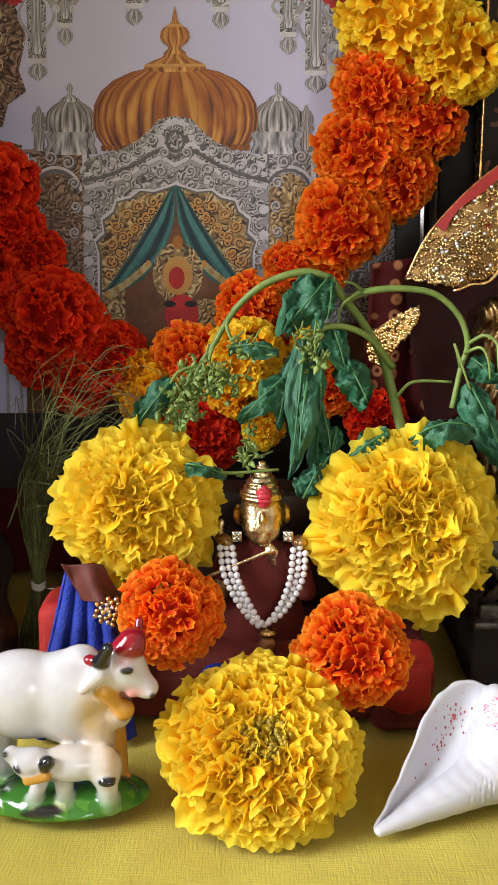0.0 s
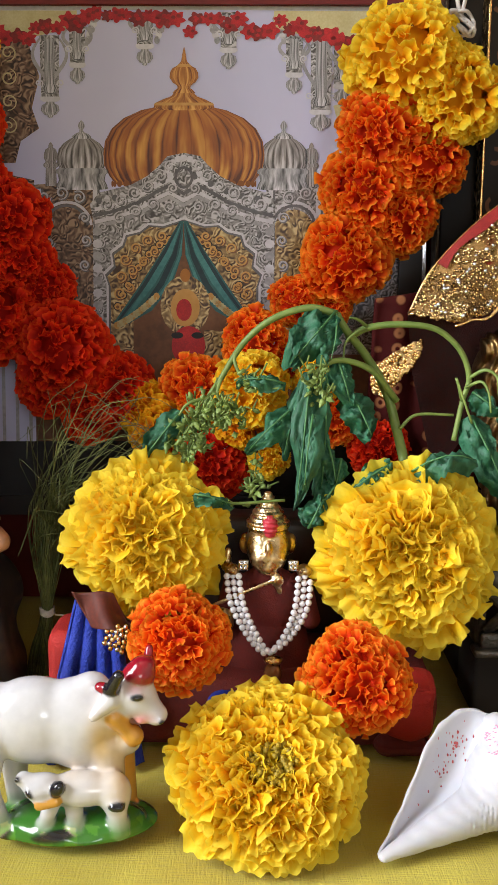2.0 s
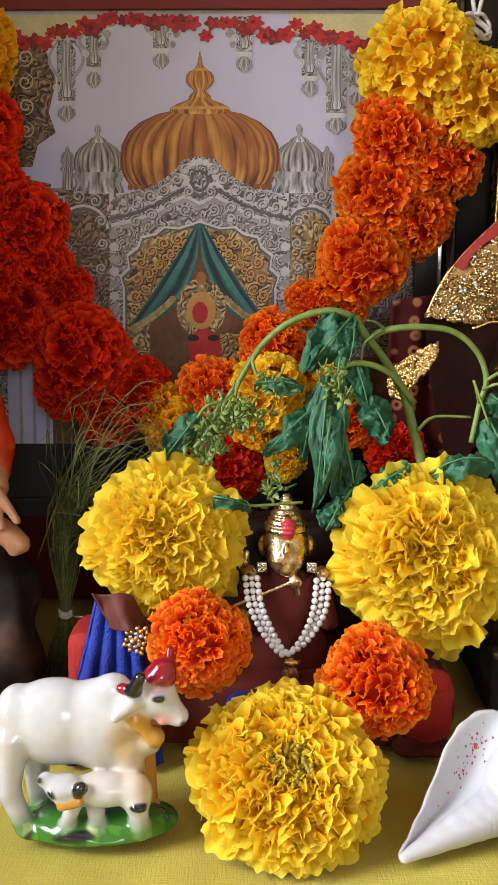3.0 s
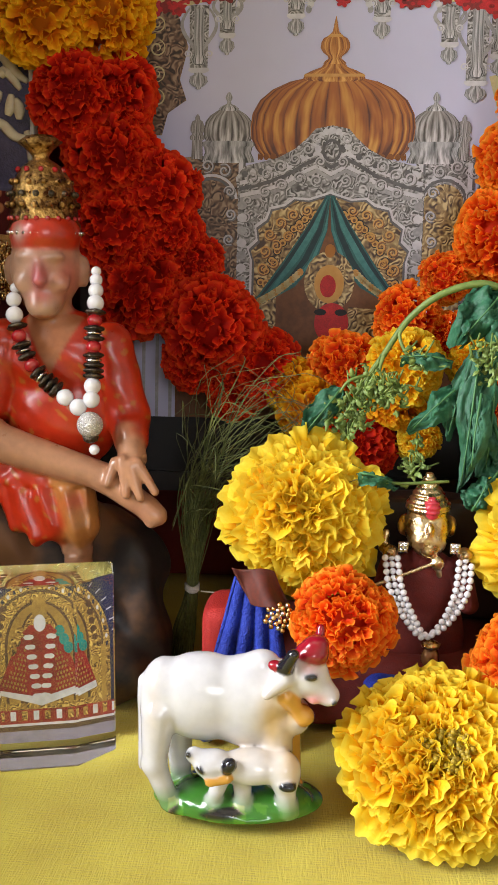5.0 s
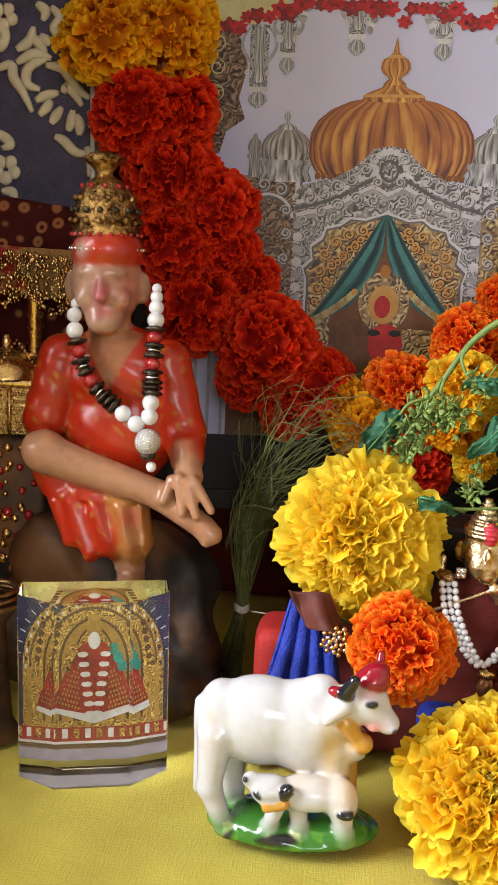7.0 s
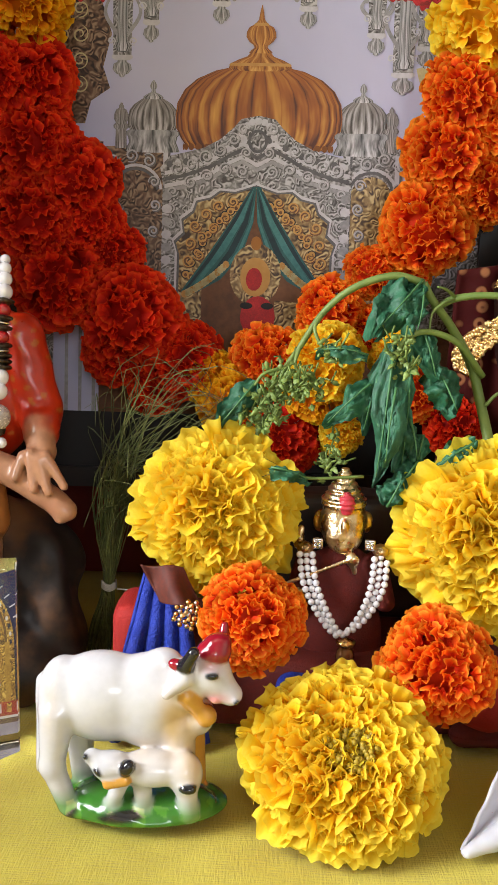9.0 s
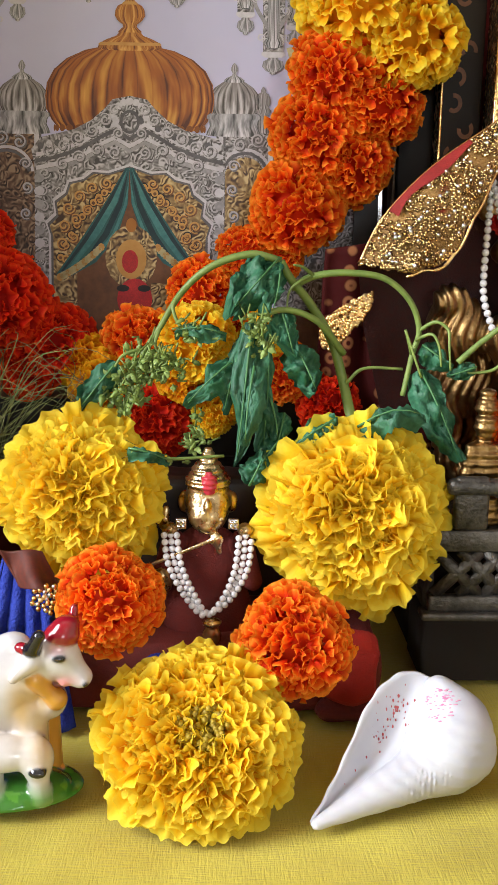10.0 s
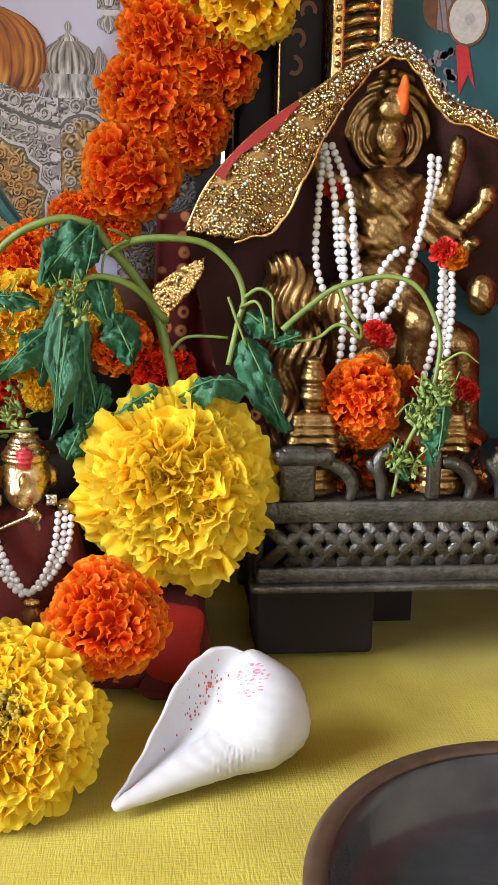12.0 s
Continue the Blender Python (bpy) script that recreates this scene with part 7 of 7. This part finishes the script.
def veil():
    """Gold-trimmed red veil that spreads from the halo to both sides."""
    ob = thing("veil", pose(0.162, 0.46, 0.25), "red veil edged with wide gold sequin trim over the statuette", "veil")
    out = curve([(0.2150, 0.448, 0.224), (0.2000, 0.448, 0.2335), (0.1850, 0.452, 0.2395), (0.1740, 0.456, 0.2560), (0.1620, 0.457, 0.2640), (0.1500, 0.455, 0.2580), (0.1270, 0.447, 0.2420), (0.1000, 0.440, 0.2230), (0.0800, 0.437, 0.2020), (0.0700, 0.437, 0.1820)], 8)
    inn = curve([(0.2200, 0.444, 0.214), (0.2010, 0.446, 0.2265), (0.1830, 0.450, 0.2335), (0.1710, 0.453, 0.2510), (0.1620, 0.454, 0.2575), (0.1500, 0.452, 0.2510), (0.1330, 0.442, 0.2300), (0.1200, 0.434, 0.2060), (0.1080, 0.431, 0.1850), (0.0900, 0.431, 0.1790)], 8)
    n, m = len(out), 10
    vs, fs = [], []
    for i in range(n):
        for j in range(m + 1):
            p = out[i].lerp(inn[i], j / m)
            vs.append(p + Vector((0, -0.0035 * math.sin(math.pi * j / m) + 0.0024 * noise.noise(p * 230), 0.0012 * noise.noise(p * 150))) + Vector((0, 0.0008, 0.0008)) * math.sin(i * 1.3 + j * 2))
    for i in range(n - 1):
        for j in range(m):
            a = i * (m + 1) + j
            fs.append((a, a + 1, a + m + 2, a + m + 1))
    part("trim_ground", (vs, fs), material("gold_lace", (0.3, 0.012, 0.008), (0.34, 0.19, 0.06), 0.4, 0.6, spread=(0.42, 0.5), scale=130, bump=1.0, bump_scale=900), ob, "gold lace ground")
    rng = random.Random(8)
    bits = []
    for k in range(6500):
        i, j = rng.uniform(0, n - 1.01), rng.random()
        if noise.noise(Vector((i * 0.55, j * 2.6, 4.0))) > 0.26 and rng.random() < 0.85:
            continue
        p = out[int(i)].lerp(out[int(i) + 1], i % 1).lerp(inn[int(i)].lerp(inn[int(i) + 1], i % 1), j) + Vector((0, -0.0035 * math.sin(math.pi * j) - 0.0012, 0))
        bits.append(ball(p + Vector((0, 0.0016 * noise.noise(p * 260), 0)), rng.uniform(0.0004, 0.0009), 5, 4, (1, 0.6, 1)))
    part("sequins", merged([ball(out[i].lerp(inn[i], q) + Vector((rng.uniform(-.002, .002), -0.0062, rng.uniform(-.002, .002))), rng.uniform(0.0007, 0.0012), 6, 4, (1, 0.5, 1)) for i in range(2, n - 1) for q in (0.15, 0.35, 0.5, 0.68, 0.85) if rng.random() < 0.45]), SILVER, ob, "silver sequins", kind="stuff")
    part("sequins", merged(bits), material("gold_sequin", (0.36, 0.2, 0.05), (0.8, 0.62, 0.34), 0.16, 1.0, scale=500, island=0.6), ob, "tiny gold sequins", kind="stuff")
    band, rows = [], range(51, n - 9)
    for i in rows:
        for q in (0.0, 0.06, 0.12, 0.18):
            band.append(out[i].lerp(inn[i], q * (0.8 + 0.3 * math.sin(i * 0.6))) + Vector((0, -0.0030 - 0.006 * q, 0.0006)))
    part("red_band", (band, [(4 * i + k, 4 * i + 4 + k, 4 * i + 5 + k, 4 * i + 1 + k) for i in range(len(rows) - 1) for k in range(3)]), material("veil_red", (0.2, 0.006, 0.005), (0.3, 0.014, 0.01), 0.75, scale=500, bump=0.4, bump_scale=1500), ob, "bright red cloth along the upper edge")
    edge = [inn[i] + Vector((0, -0.002, -0.0004 - 0.0016 * abs(math.sin(i * 0.55)))) for i in range(n)]
    part("scallop_edge", tube(edge, 0.0007, 6), GOLD, ob, "scalloped gold edge")
    part("outer_edge", tube([o + Vector((0, -0.001, 0.0004)) for o in out], 0.0005, 6), GOLD, ob)
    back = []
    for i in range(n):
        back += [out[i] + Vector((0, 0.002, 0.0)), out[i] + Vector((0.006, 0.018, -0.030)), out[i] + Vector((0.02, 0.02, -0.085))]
    part("veil_cloth", (back, [(3 * i + k, 3 * i + 3 + k, 3 * i + 4 + k, 3 * i + 1 + k) for i in range(n - 1) for k in range(2)]), SHADEDRED, ob, "red cloth of the veil, coloured dark as if in shadow")
    low_o = curve([(0.0790, 0.446, 0.1700), (0.0700, 0.445, 0.1660), (0.0600, 0.444, 0.1600), (0.0550, 0.444, 0.1530), (0.0560, 0.444, 0.1440)], 8)
    low_i = curve([(0.0760, 0.442, 0.1620), (0.0720, 0.441, 0.1560), (0.0670, 0.441, 0.1510), (0.0630, 0.441, 0.1460), (0.0620, 0.441, 0.1420)], 8)
    bits = []
    for k in range(420):
        i, j = rng.uniform(0, len(low_o) - 1.01), rng.random()
        p = low_o[int(i)].lerp(low_i[int(i)], j)
        bits.append(ball(p + Vector((0, -0.001, 0)), rng.uniform(0.0007, 0.0014), 5, 4, (1, 0.6, 1)))
    part("sequins", merged(bits), GOLD, ob, "tiny gold sequins", kind="stuff")
    part("trim_ground", ([q for a, b in zip(low_o, low_i) for q in (a, b)], [(2 * i, 2 * i + 2, 2 * i + 3, 2 * i + 1) for i in range(len(low_o) - 1)]), bpy.data.materials["gold_lace"], ob)


veil()


def dotted_cloth(name, ground, dot, cell):
    """Tie-dyed cloth: rows of pale rings on a dark ground."""
    m = material(name, ground, [c * 1.3 for c in ground], 0.8, scale=400)
    nt = m.node_tree
    b = nt.nodes["Principled BSDF"]
    b.inputs["Specular IOR Level"].default_value = 0.15
    tc = node(nt, "TexCoord")
    vor = node(nt, "TexVoronoi", Scale=1 / cell, Randomness=0.35)
    nt.links.new(tc.outputs["Object"], vor.inputs["Vector"])
    ramp = node(nt, "ValToRGB")
    e = ramp.color_ramp.elements
    e[0].position, e[0].color = 0.10, (0, 0, 0, 1)
    e[1].position, e[1].color = 0.38, (0, 0, 0, 1)
    for pos, val in ((0.17, 1), (0.28, 1)):
        k = e.new(pos)
        k.color = (val, val, val, 1)
    nt.links.new(vor.outputs["Distance"], ramp.inputs[0])
    mix = node(nt, "Mix")
    mix.data_type = "RGBA"
    mix.inputs[6].default_value, mix.inputs[7].default_value = (*ground, 1), (*dot, 1)
    nt.links.new(ramp.outputs[0], mix.inputs[0])
    nt.links.new(mix.outputs[2], b.inputs["Base Color"])
    return m


TIEDYE = dotted_cloth("maroon_tie_dye", (0.045, 0.003, 0.0025), (0.26, 0.1, 0.04), 0.0085)
drape("hanging_cloth", [(0.058, 0.462, 0.188), (0.112, 0.470, 0.196), (0.118, 0.466, 0.080), (0.052, 0.458, 0.080)], TIEDYE, "maroon tie-dyed cloth with pale ring motifs hanging behind the sprig", "cloth", 3, 0.003)

for nm, x, y, z0, s, lab in (("small_brass_statuette", 0.1208, 0.398, 0.0757, 1.0, "small brass standing statuette with a tall cap"), ("small_brass_statuette", 0.176, 0.398, 0.0757, 1.08, "small brass statuette with a tall ridged cap")):
    sculpt(nm, [ell((x, y, z0 + 0.008), (0.0095 * s, 0.008, 0.009), 0), ell((x, y, z0 + 0.026), (0.0078 * s, 0.006, 0.012), 0), ell((x, y - 0.001, z0 + 0.0425), (0.0052 * s, 0.005, 0.0062), 0), ell((x, y, z0 + 0.050), (0.0050 * s, 0.005, 0.004), 0),
                ell((x, y, z0 + 0.0545), (0.0036 * s, 0.0036, 0.004), 0), cap((x - 0.006, y - 0.002, z0 + 0.032), (x - 0.0085, y - 0.004, z0 + 0.020), 0.003, 0.0026, 0), cap((x + 0.006, y - 0.002, z0 + 0.032), (x + 0.0085, y - 0.004, z0 + 0.020), 0.003, 0.0026, 0), ell((x, y + 0.002, z0 + 0.003), (0.012, 0.010, 0.004), 0)],
           [BRASS], 0.0008, 0.0015, lab, "statuette", relief=lambda P: 0.0004 * np.sin(P[:, 2] * 1700), group="small statuettes on the throne")

garland("single bright orange marigold tucked against the small statuettes", [(0.142, 0.404, 0.1155, 0.0165, ORANGE), (0.147, 0.409, 0.106, 0.0125, ORANGE)], (0, -1, 0.2), 190)


def bud(x, y, z, r, mats, seed):
    ob = thing("flower_bud", pose(x, y, z), "small red and yellow flower bud", "flower", "buds on the pearl strings")
    for k, mt in enumerate(mats):
        m = facing((x + (k - 0.5) * r * 0.5, y, z + (0.5 - k) * r * 0.3), (0.2, -1, 0.3 - 0.5 * k))
        part("bud_petals", petal_cloud(petal_poses(r * 0.8, 0.9, 40, 120, seed + k, 0.6, 0.8), m), mt, ob)


SCARLET = material("scarlet_petal", (0.6, 0.012, 0.008), (0.75, 0.03, 0.015), 0.5, scale=150, translucent=0.25, island=0.2)
bud(0.1835, 0.428, 0.1735, 0.0085, (SCARLET, AMBER), 1)
bud(0.1530, 0.424, 0.1400, 0.0072, (SCARLET, SCARLET), 2)
bud(0.1640, 0.412, 0.1215, 0.0075, (AMBER, SCARLET), 3)
bud(0.1350, 0.450, 0.2000, 0.0055, (SCARLET, SCARLET), 4)
bud(0.1880, 0.408, 0.118, 0.0065, (SCARLET, SCARLET), 5)
pot = thing("brass_bead_pot", pose(0.150, 0.42, 0.12), "round ribbed gold bead hanging under the pearls", "bead")
part("bead_body", lathe([(0.001, 0.0), (0.005, 0.001), (0.0072, 0.005), (0.0072, 0.008), (0.0045, 0.0115), (0.003, 0.0125), (0.001, 0.0125)], 18, (0.150, 0.42, 0.1225)), GOLD, pot)
part("bead_drop", ball((0.150, 0.42, 0.1190), 0.0042, 12, 8), GOLD, pot)

# ---- gilt frame with teal picture, dark carved board ----
gilt = thing("gilt_picture_frame", pose(0.20, 0.505, 0.1), "wide ribbed gilt picture frame with a teal picture", "picture")
part("frame_stile", box(0.1395, 0.1455, 0.492, 0.512, 0.0, 0.36, 0.001), GOLD, gilt)
part("frame_stile", box(0.1625, 0.1690, 0.494, 0.512, 0.0, 0.36, 0.0012), GOLD, gilt)
part("frame_stile", box(0.1456, 0.1624, 0.500, 0.512, 0.0, 0.36, 0.0005), DARKMETAL, gilt)
for k in range(62):
    z = 0.004 + k * 0.0057
    part("frame_rib", tube(curve([(0.1462, 0.499, z - 0.001), (0.154, 0.4955, z + 0.0012), (0.1618, 0.499, z + 0.0022)], 3), 0.0021, 6), GOLD, gilt)
for k in range(70):
    part("frame_bead", ball((0.1425, 0.4915, 0.003 + k * 0.005), 0.0016, 7, 5), GOLD, gilt)
TEAL = material("teal_print", (0.006, 0.055, 0.07), (0.02, 0.12, 0.13), 0.65, scale=40)
part("teal_print", box(0.169, 0.29, 0.506, 0.512, 0.0, 0.36), TEAL, gilt, "dark teal printed picture", smooth=False)


def gi(u, v, d):
    return Vector((u, 0.5058 - 0.00008 * d, v))


for c in ((0.2050, 0.2835),):
    print_shape(oval(c[0] - 0.011, c[1] + 0.004, 0.0085, 0.0105), "umber", 1, gilt, gi)
    print_shape([(c[0] - 0.012, c[1] - 0.006), (c[0] + 0.002, c[1] - 0.010), (c[0] + 0.002, c[1] + 0.011), (c[0] - 0.012, c[1] + 0.014)], "lilac", 2, gilt, gi)
    for k in range(6):
        print_shape([(c[0] - 0.016 + 0.003 * k, c[1] + 0.013), (c[0] - 0.0153 + 0.003 * k, c[1] + 0.013), (c[0] - 0.0113 + 0.003 * k, c[1] - 0.008), (c[0] - 0.012 + 0.003 * k, c[1] - 0.008)], "umber", 3, gilt, gi)
    print_shape(oval(c[0] + 0.003, c[1] - 0.001, 0.0105, 0.0125), "umber", 4, gilt, gi)
    print_shape(oval(c[0] + 0.003, c[1] - 0.001, 0.0092, 0.0112), "white", 5, gilt, gi)
    print_shape(oval(c[0] + 0.004, c[1] - 0.001, 0.0025, 0.003), "grey", 6, gilt, gi)
    print_shape([(c[0] - 0.002, c[1] - 0.013), (c[0] + 0.004, c[1] - 0.013), (c[0] + 0.009, c[1] - 0.033), (c[0] + 0.005, c[1] - 0.026), (c[0] + 0.001, c[1] - 0.036)], "rose", 3, gilt, gi)
    print_shape([(c[0] - 0.004, c[1] + 0.010), (c[0] + 0.008, c[1] + 0.013), (c[0] + 0.010, c[1] + 0.03), (c[0] - 0.002, c[1] + 0.03)], "rose", 1, gilt, gi)
rq = random.Random(3)
for k in range(40):
    print_shape(oval(rq.uniform(0.186, 0.203), rq.uniform(0.245, 0.268), 0.0016, 0.0018, 8), "lilac", 4, gilt, gi)

board = thing("dark_board", pose(0.12, 0.52, 0.1), "near-black board with faint orange motifs and gold edge strip", "board")
part("board_panel", box(0.098, 0.139, 0.514, 0.522, 0.0, 0.42, 0.001), material("matt_black_board", (0.006, 0.005, 0.005), (0.016, 0.012, 0.011), 0.75, scale=60), board)
part("edge_strip", box(0.1152, 0.1166, 0.500, 0.5138, 0.0, 0.42, 0.0005), GOLD, board, "thin pale gold edge strip")
part("edge_strip", box(0.0935, 0.0950, 0.500, 0.5138, 0.0, 0.42, 0.0004), DARKMETAL, board)
for k in range(26):
    z = 0.06 + k * 0.0125
    u = 0.1275 + 0.004 * math.sin(k * 2.2)
    pts = oval(u, z, 0.0042, 0.0048, 12, 0.6 + k, 4.6 + k) + oval(u, z, 0.0022, 0.0026, 12, 4.6 + k, 0.6 + k)
    part("motif", ([(a, 0.5136, b) for a, b in pts], [tuple(range(len(pts)))]), INK["umber"], board, "faint orange motif", smooth=False)
knot = thing("string_knot", pose(0.0985, 0.485, 0.315), "white cotton string knot tied at the top of the garland", "string")
part("knot_loops", merged([tube(curve([(0.0985 + 0.006 * math.cos(a + j), 0.484 + 0.002 * math.sin(3 * a), 0.3185 + 0.0055 * math.sin(a)) for a in [i * 0.63 for i in range(11)]], 3), 0.0010, 5) for j in (0, 1.1, 2.3)]), TIE, knot)
part("string_end", tube(curve([(0.0985, 0.485, 0.323), (0.101, 0.485, 0.335), (0.104, 0.486, 0.36)], 5), 0.0011, 5), TIE, knot)
part("string_end", tube(curve([(0.0975, 0.485, 0.323), (0.0955, 0.485, 0.335), (0.0945, 0.486, 0.36)], 5), 0.0011, 5), TIE, knot)


# ---- violet board with raised cream scrolls ----
scrolls = thing("ornamented_board", pose(-0.215, 0.49, 0.2), "dark violet board with raised cream scrolls and a white edge", "board")
part("board_panel", box(-0.300, -0.1875, 0.488, 0.496, 0.05, 0.42, 0.001), material("violet_brocade", (0.018, 0.013, 0.035), (0.055, 0.042, 0.095), 0.6, scale=700, bump=0.5, bump_scale=1200), scrolls)
part("board_edge", box(-0.1873, -0.1850, 0.484, 0.497, 0.05, 0.42, 0.0005), INK["white"], scrolls, "white edge strip")
CREAM = material("cream_relief", (0.48, 0.4, 0.27), (0.62, 0.55, 0.4), 0.45, scale=300, bump=0.2)


def bw(px_, py_):
    """Board drawing units of 0.273 mm."""
    return Vector((-0.2369 + 0.2935e-3 * px_, 0.4872, 0.3220 - 0.2665e-3 * py_))


def scroll(pts, r0=0.0023):
    line = curve([bw(*q) for q in pts], 5)
    n = len(line)
    v, f = tube(line, [r0 * (0.35 + 0.9 * math.sin(math.pi * (0.12 + 0.8 * i / (n - 1)))) for i in range(n)], 7)
    part("scroll", ([Vector((q.x, 0.4872 + (q.y - 0.4872) * 0.6, q.z)) for q in v], f), CREAM, scrolls)


def flower_relief(cx, cy, r):
    for k in range(5):
        a = k * 1.2566 + 0.3
        c = bw(cx + r * 0.62 * math.cos(a), cy + r * 0.62 * math.sin(a))
        part("scroll_petal", ball(c, r * 0.13e-3 * 1.05, 9, 6, (1, 0.4, 1)), CREAM, scrolls)


for s in [[(0, 30), (20, 55), (14, 80), (-5, 84)], [(40, 85), (62, 70), (70, 45)], [(62, 60), (80, 75), (90, 92)], [(40, 108), (70, 92), (100, 100)], [(90, 100), (60, 118), (58, 145), (80, 155)],
          [(90, 112), (120, 118), (142, 150), (165, 168)], [(5, 120), (30, 112), (34, 135), (50, 160), (66, 195)], [(72, 175), (90, 165), (112, 160)], [(78, 200), (92, 185), (98, 172)], [(98, 215), (108, 200), (118, 185)],
          [(118, 160), (130, 150), (152, 182)], [(128, 228), (134, 210), (136, 190)], [(148, 235), (148, 215), (142, 198)], [(105, 238), (120, 245), (140, 265), (160, 268)], [(160, 255), (168, 280), (165, 310)], [(150, 0), (158, 25), (150, 50), (162, 80)],
          [(100, 10), (115, 30), (105, 50), (128, 70)], [(120, 92), (128, 110), (140, 130)], [(10, 340), (30, 342), (32, 362)], [(-10, 230), (15, 240), (28, 255), (12, 262)], [(165, 190), (172, 205), (168, 222)], [(80, 60), (90, 68), (98, 75)], [(75, 5), (90, 18), (85, 35)]]:
    scroll(s)
flower_relief(18, 28, 24)
flower_relief(18, 300, 26)
flower_relief(-30, 180, 24)

# ---- canopy cloth, gilt trim, small gilt shrine ----
canopy = thing("shrine_canopy", pose(-0.222, 0.45, 0.2), "maroon ring-dotted canopy cloth with hanging gold sequin fringe", "canopy")
drape("canopy_cloth", [(-0.262, 0.452, 0.232), (-0.183, 0.456, 0.222), (-0.180, 0.448, 0.196), (-0.262, 0.444, 0.202)], TIEDYE, "maroon ring-dotted cloth", "", 3, 0.0018, parent=canopy)
_r = random.Random(5)
_bits = []
for k in range(900):
    u = _r.random()
    x = -0.262 + 0.078 * u
    drop = 0.020 + 0.008 * abs(math.sin(u * 9))
    _bits.append(ball((x, 0.441 + 0.002 * math.sin(u * 30) - 0.001 * _r.random(), 0.2035 - 0.003 * u - drop * _r.random()), _r.uniform(0.0006, 0.0013), 5, 4))
part("sequins", merged(_bits), bpy.data.materials["gold_sequin"], canopy, "hanging gold sequins", kind="stuff")
drape("fringe_ground", [(-0.262, 0.4445, 0.206), (-0.184, 0.4445, 0.203), (-0.184, 0.444, 0.181), (-0.262, 0.443, 0.183)], bpy.data.materials["gold_lace"], "gold lace ground", "", 5, 0.0012, parent=canopy)
drape("inner_curtain", [(-0.262, 0.466, 0.205), (-0.176, 0.470, 0.20), (-0.170, 0.468, 0.10), (-0.262, 0.464, 0.09)], TIEDYE, "maroon ring-dotted curtain", "", 4, 0.002, parent=canopy)
part("canopy_post", lathe([(0.0, 0), (0.005, 0), (0.005, 0.01), (0.0038, 0.013), (0.0038, 0.180), (0.005, 0.183), (0.0, 0.184)], 16, (-0.2035, 0.446, 0.0)), GOLD, canopy, "round gilt post")

gs = thing("gilt_shrine", pose(-0.2, 0.43, 0.05), "small gilt shrine box with mesh panels and a domed lid", "shrine")
GM = material("gilt_mesh", (0.3, 0.17, 0.05), (0.7, 0.48, 0.2), 0.25, 1.0, scale=900, bump=0.8, bump_scale=900)
part("shrine_body", box(-0.235, -0.196, 0.425, 0.45, 0.1175, 0.141, 0.0012), GM, gs)
for x in (-0.234, -0.2215, -0.209, -0.1965):
    part("shrine_post", tube([(x, 0.4245, 0.1160), (x, 0.4245, 0.1425)], 0.0011, 6), GOLD, gs)
for k in range(9):
    for j in range(6):
        part("mesh_stud", ball((-0.2075 + k * 0.00125, 0.4245, 0.1205 + j * 0.0034), 0.0008, 5, 4), GOLD, gs)
part("shrine_cornice", box(-0.238, -0.193, 0.421, 0.453, 0.141, 0.1445, 0.0012), GOLD, gs)
part("shrine_lid", lathe([(0.020, 0.0), (0.019, 0.004), (0.014, 0.009), (0.007, 0.012), (0.002, 0.013), (0.0025, 0.016), (0.001, 0.019)], 20, (-0.2145, 0.437, 0.1445)), GOLD, gs)
for k in range(12):
    for s in (-1, 1):
        part("chain_bead", ball((-0.2045 + s * 0.0012 * k, 0.4225, 0.1625 - 0.0016 * k), 0.0008, 5, 4), GOLD, gs)
part("shrine_base", box(-0.238, -0.192, 0.42, 0.455, 0.0, 0.1172, 0.002), STONE, gs, "dark carved lower part")
_r = random.Random(6)
for k in range(80):
    part("base_stud", ball((_r.uniform(-0.236, -0.194), 0.4195, _r.uniform(0.055, 0.115)), _r.uniform(0.0012, 0.0028), 6, 4), GOLD if k % 3 else BEADRED, gs)
ringdish = thing("brass_ring_dish", pose(-0.2, 0.375, 0.05), "small brass ringed dish beside the crystal block", "dish")
for k, (r, z) in enumerate(((0.014, 0.0600), (0.012, 0.0625), (0.0105, 0.0648))):
    part("ring", lathe([(r + 0.0012 * math.cos(a), z + 0.0012 * math.sin(a)) for a in [i * 0.6283 for i in range(11)]], 28, (-0.197, 0.365, 0.0)), BRASS, ringdish)
part("dish_foot", lathe([(0.0, 0.0005), (0.012, 0.0005), (0.008, 0.008), (0.006, 0.05), (0.013, 0.060), (0.0, 0.060)], 24, (-0.197, 0.365, 0.0)), STONE, ringdish)

# ---- shrine cabinet around all, out of view, cutting the window light ----
cab = thing("shrine_cabinet", pose(0, 0.55, 0), "dark maroon lacquered shrine cabinet with an open front, unseen, shading the back", "cabinet")
part("side_panel", box(-0.335, -0.315, 0.29, 0.574, 0.0, 0.56, 0.002), MAROONFRAME, cab)
# low unseen step added to keep window light off the cloth and crystal at left
part("shading_step", box(-0.335, -0.315, 0.14, 0.2898, 0.0, 0.12, 0.002), MAROONFRAME, cab)
part("side_panel", box(0.315, 0.335, 0.30, 0.574, 0.0, 0.56, 0.002), MAROONFRAME, cab)
part("roof_panel", box(-0.335, 0.335, 0.30, 0.574, 0.5602, 0.58, 0.002), MAROONFRAME, cab)
part("back_panel", box(-0.3148, 0.3148, 0.56, 0.574, 0.0, 0.56, 0.001), MAROONFRAME, cab)
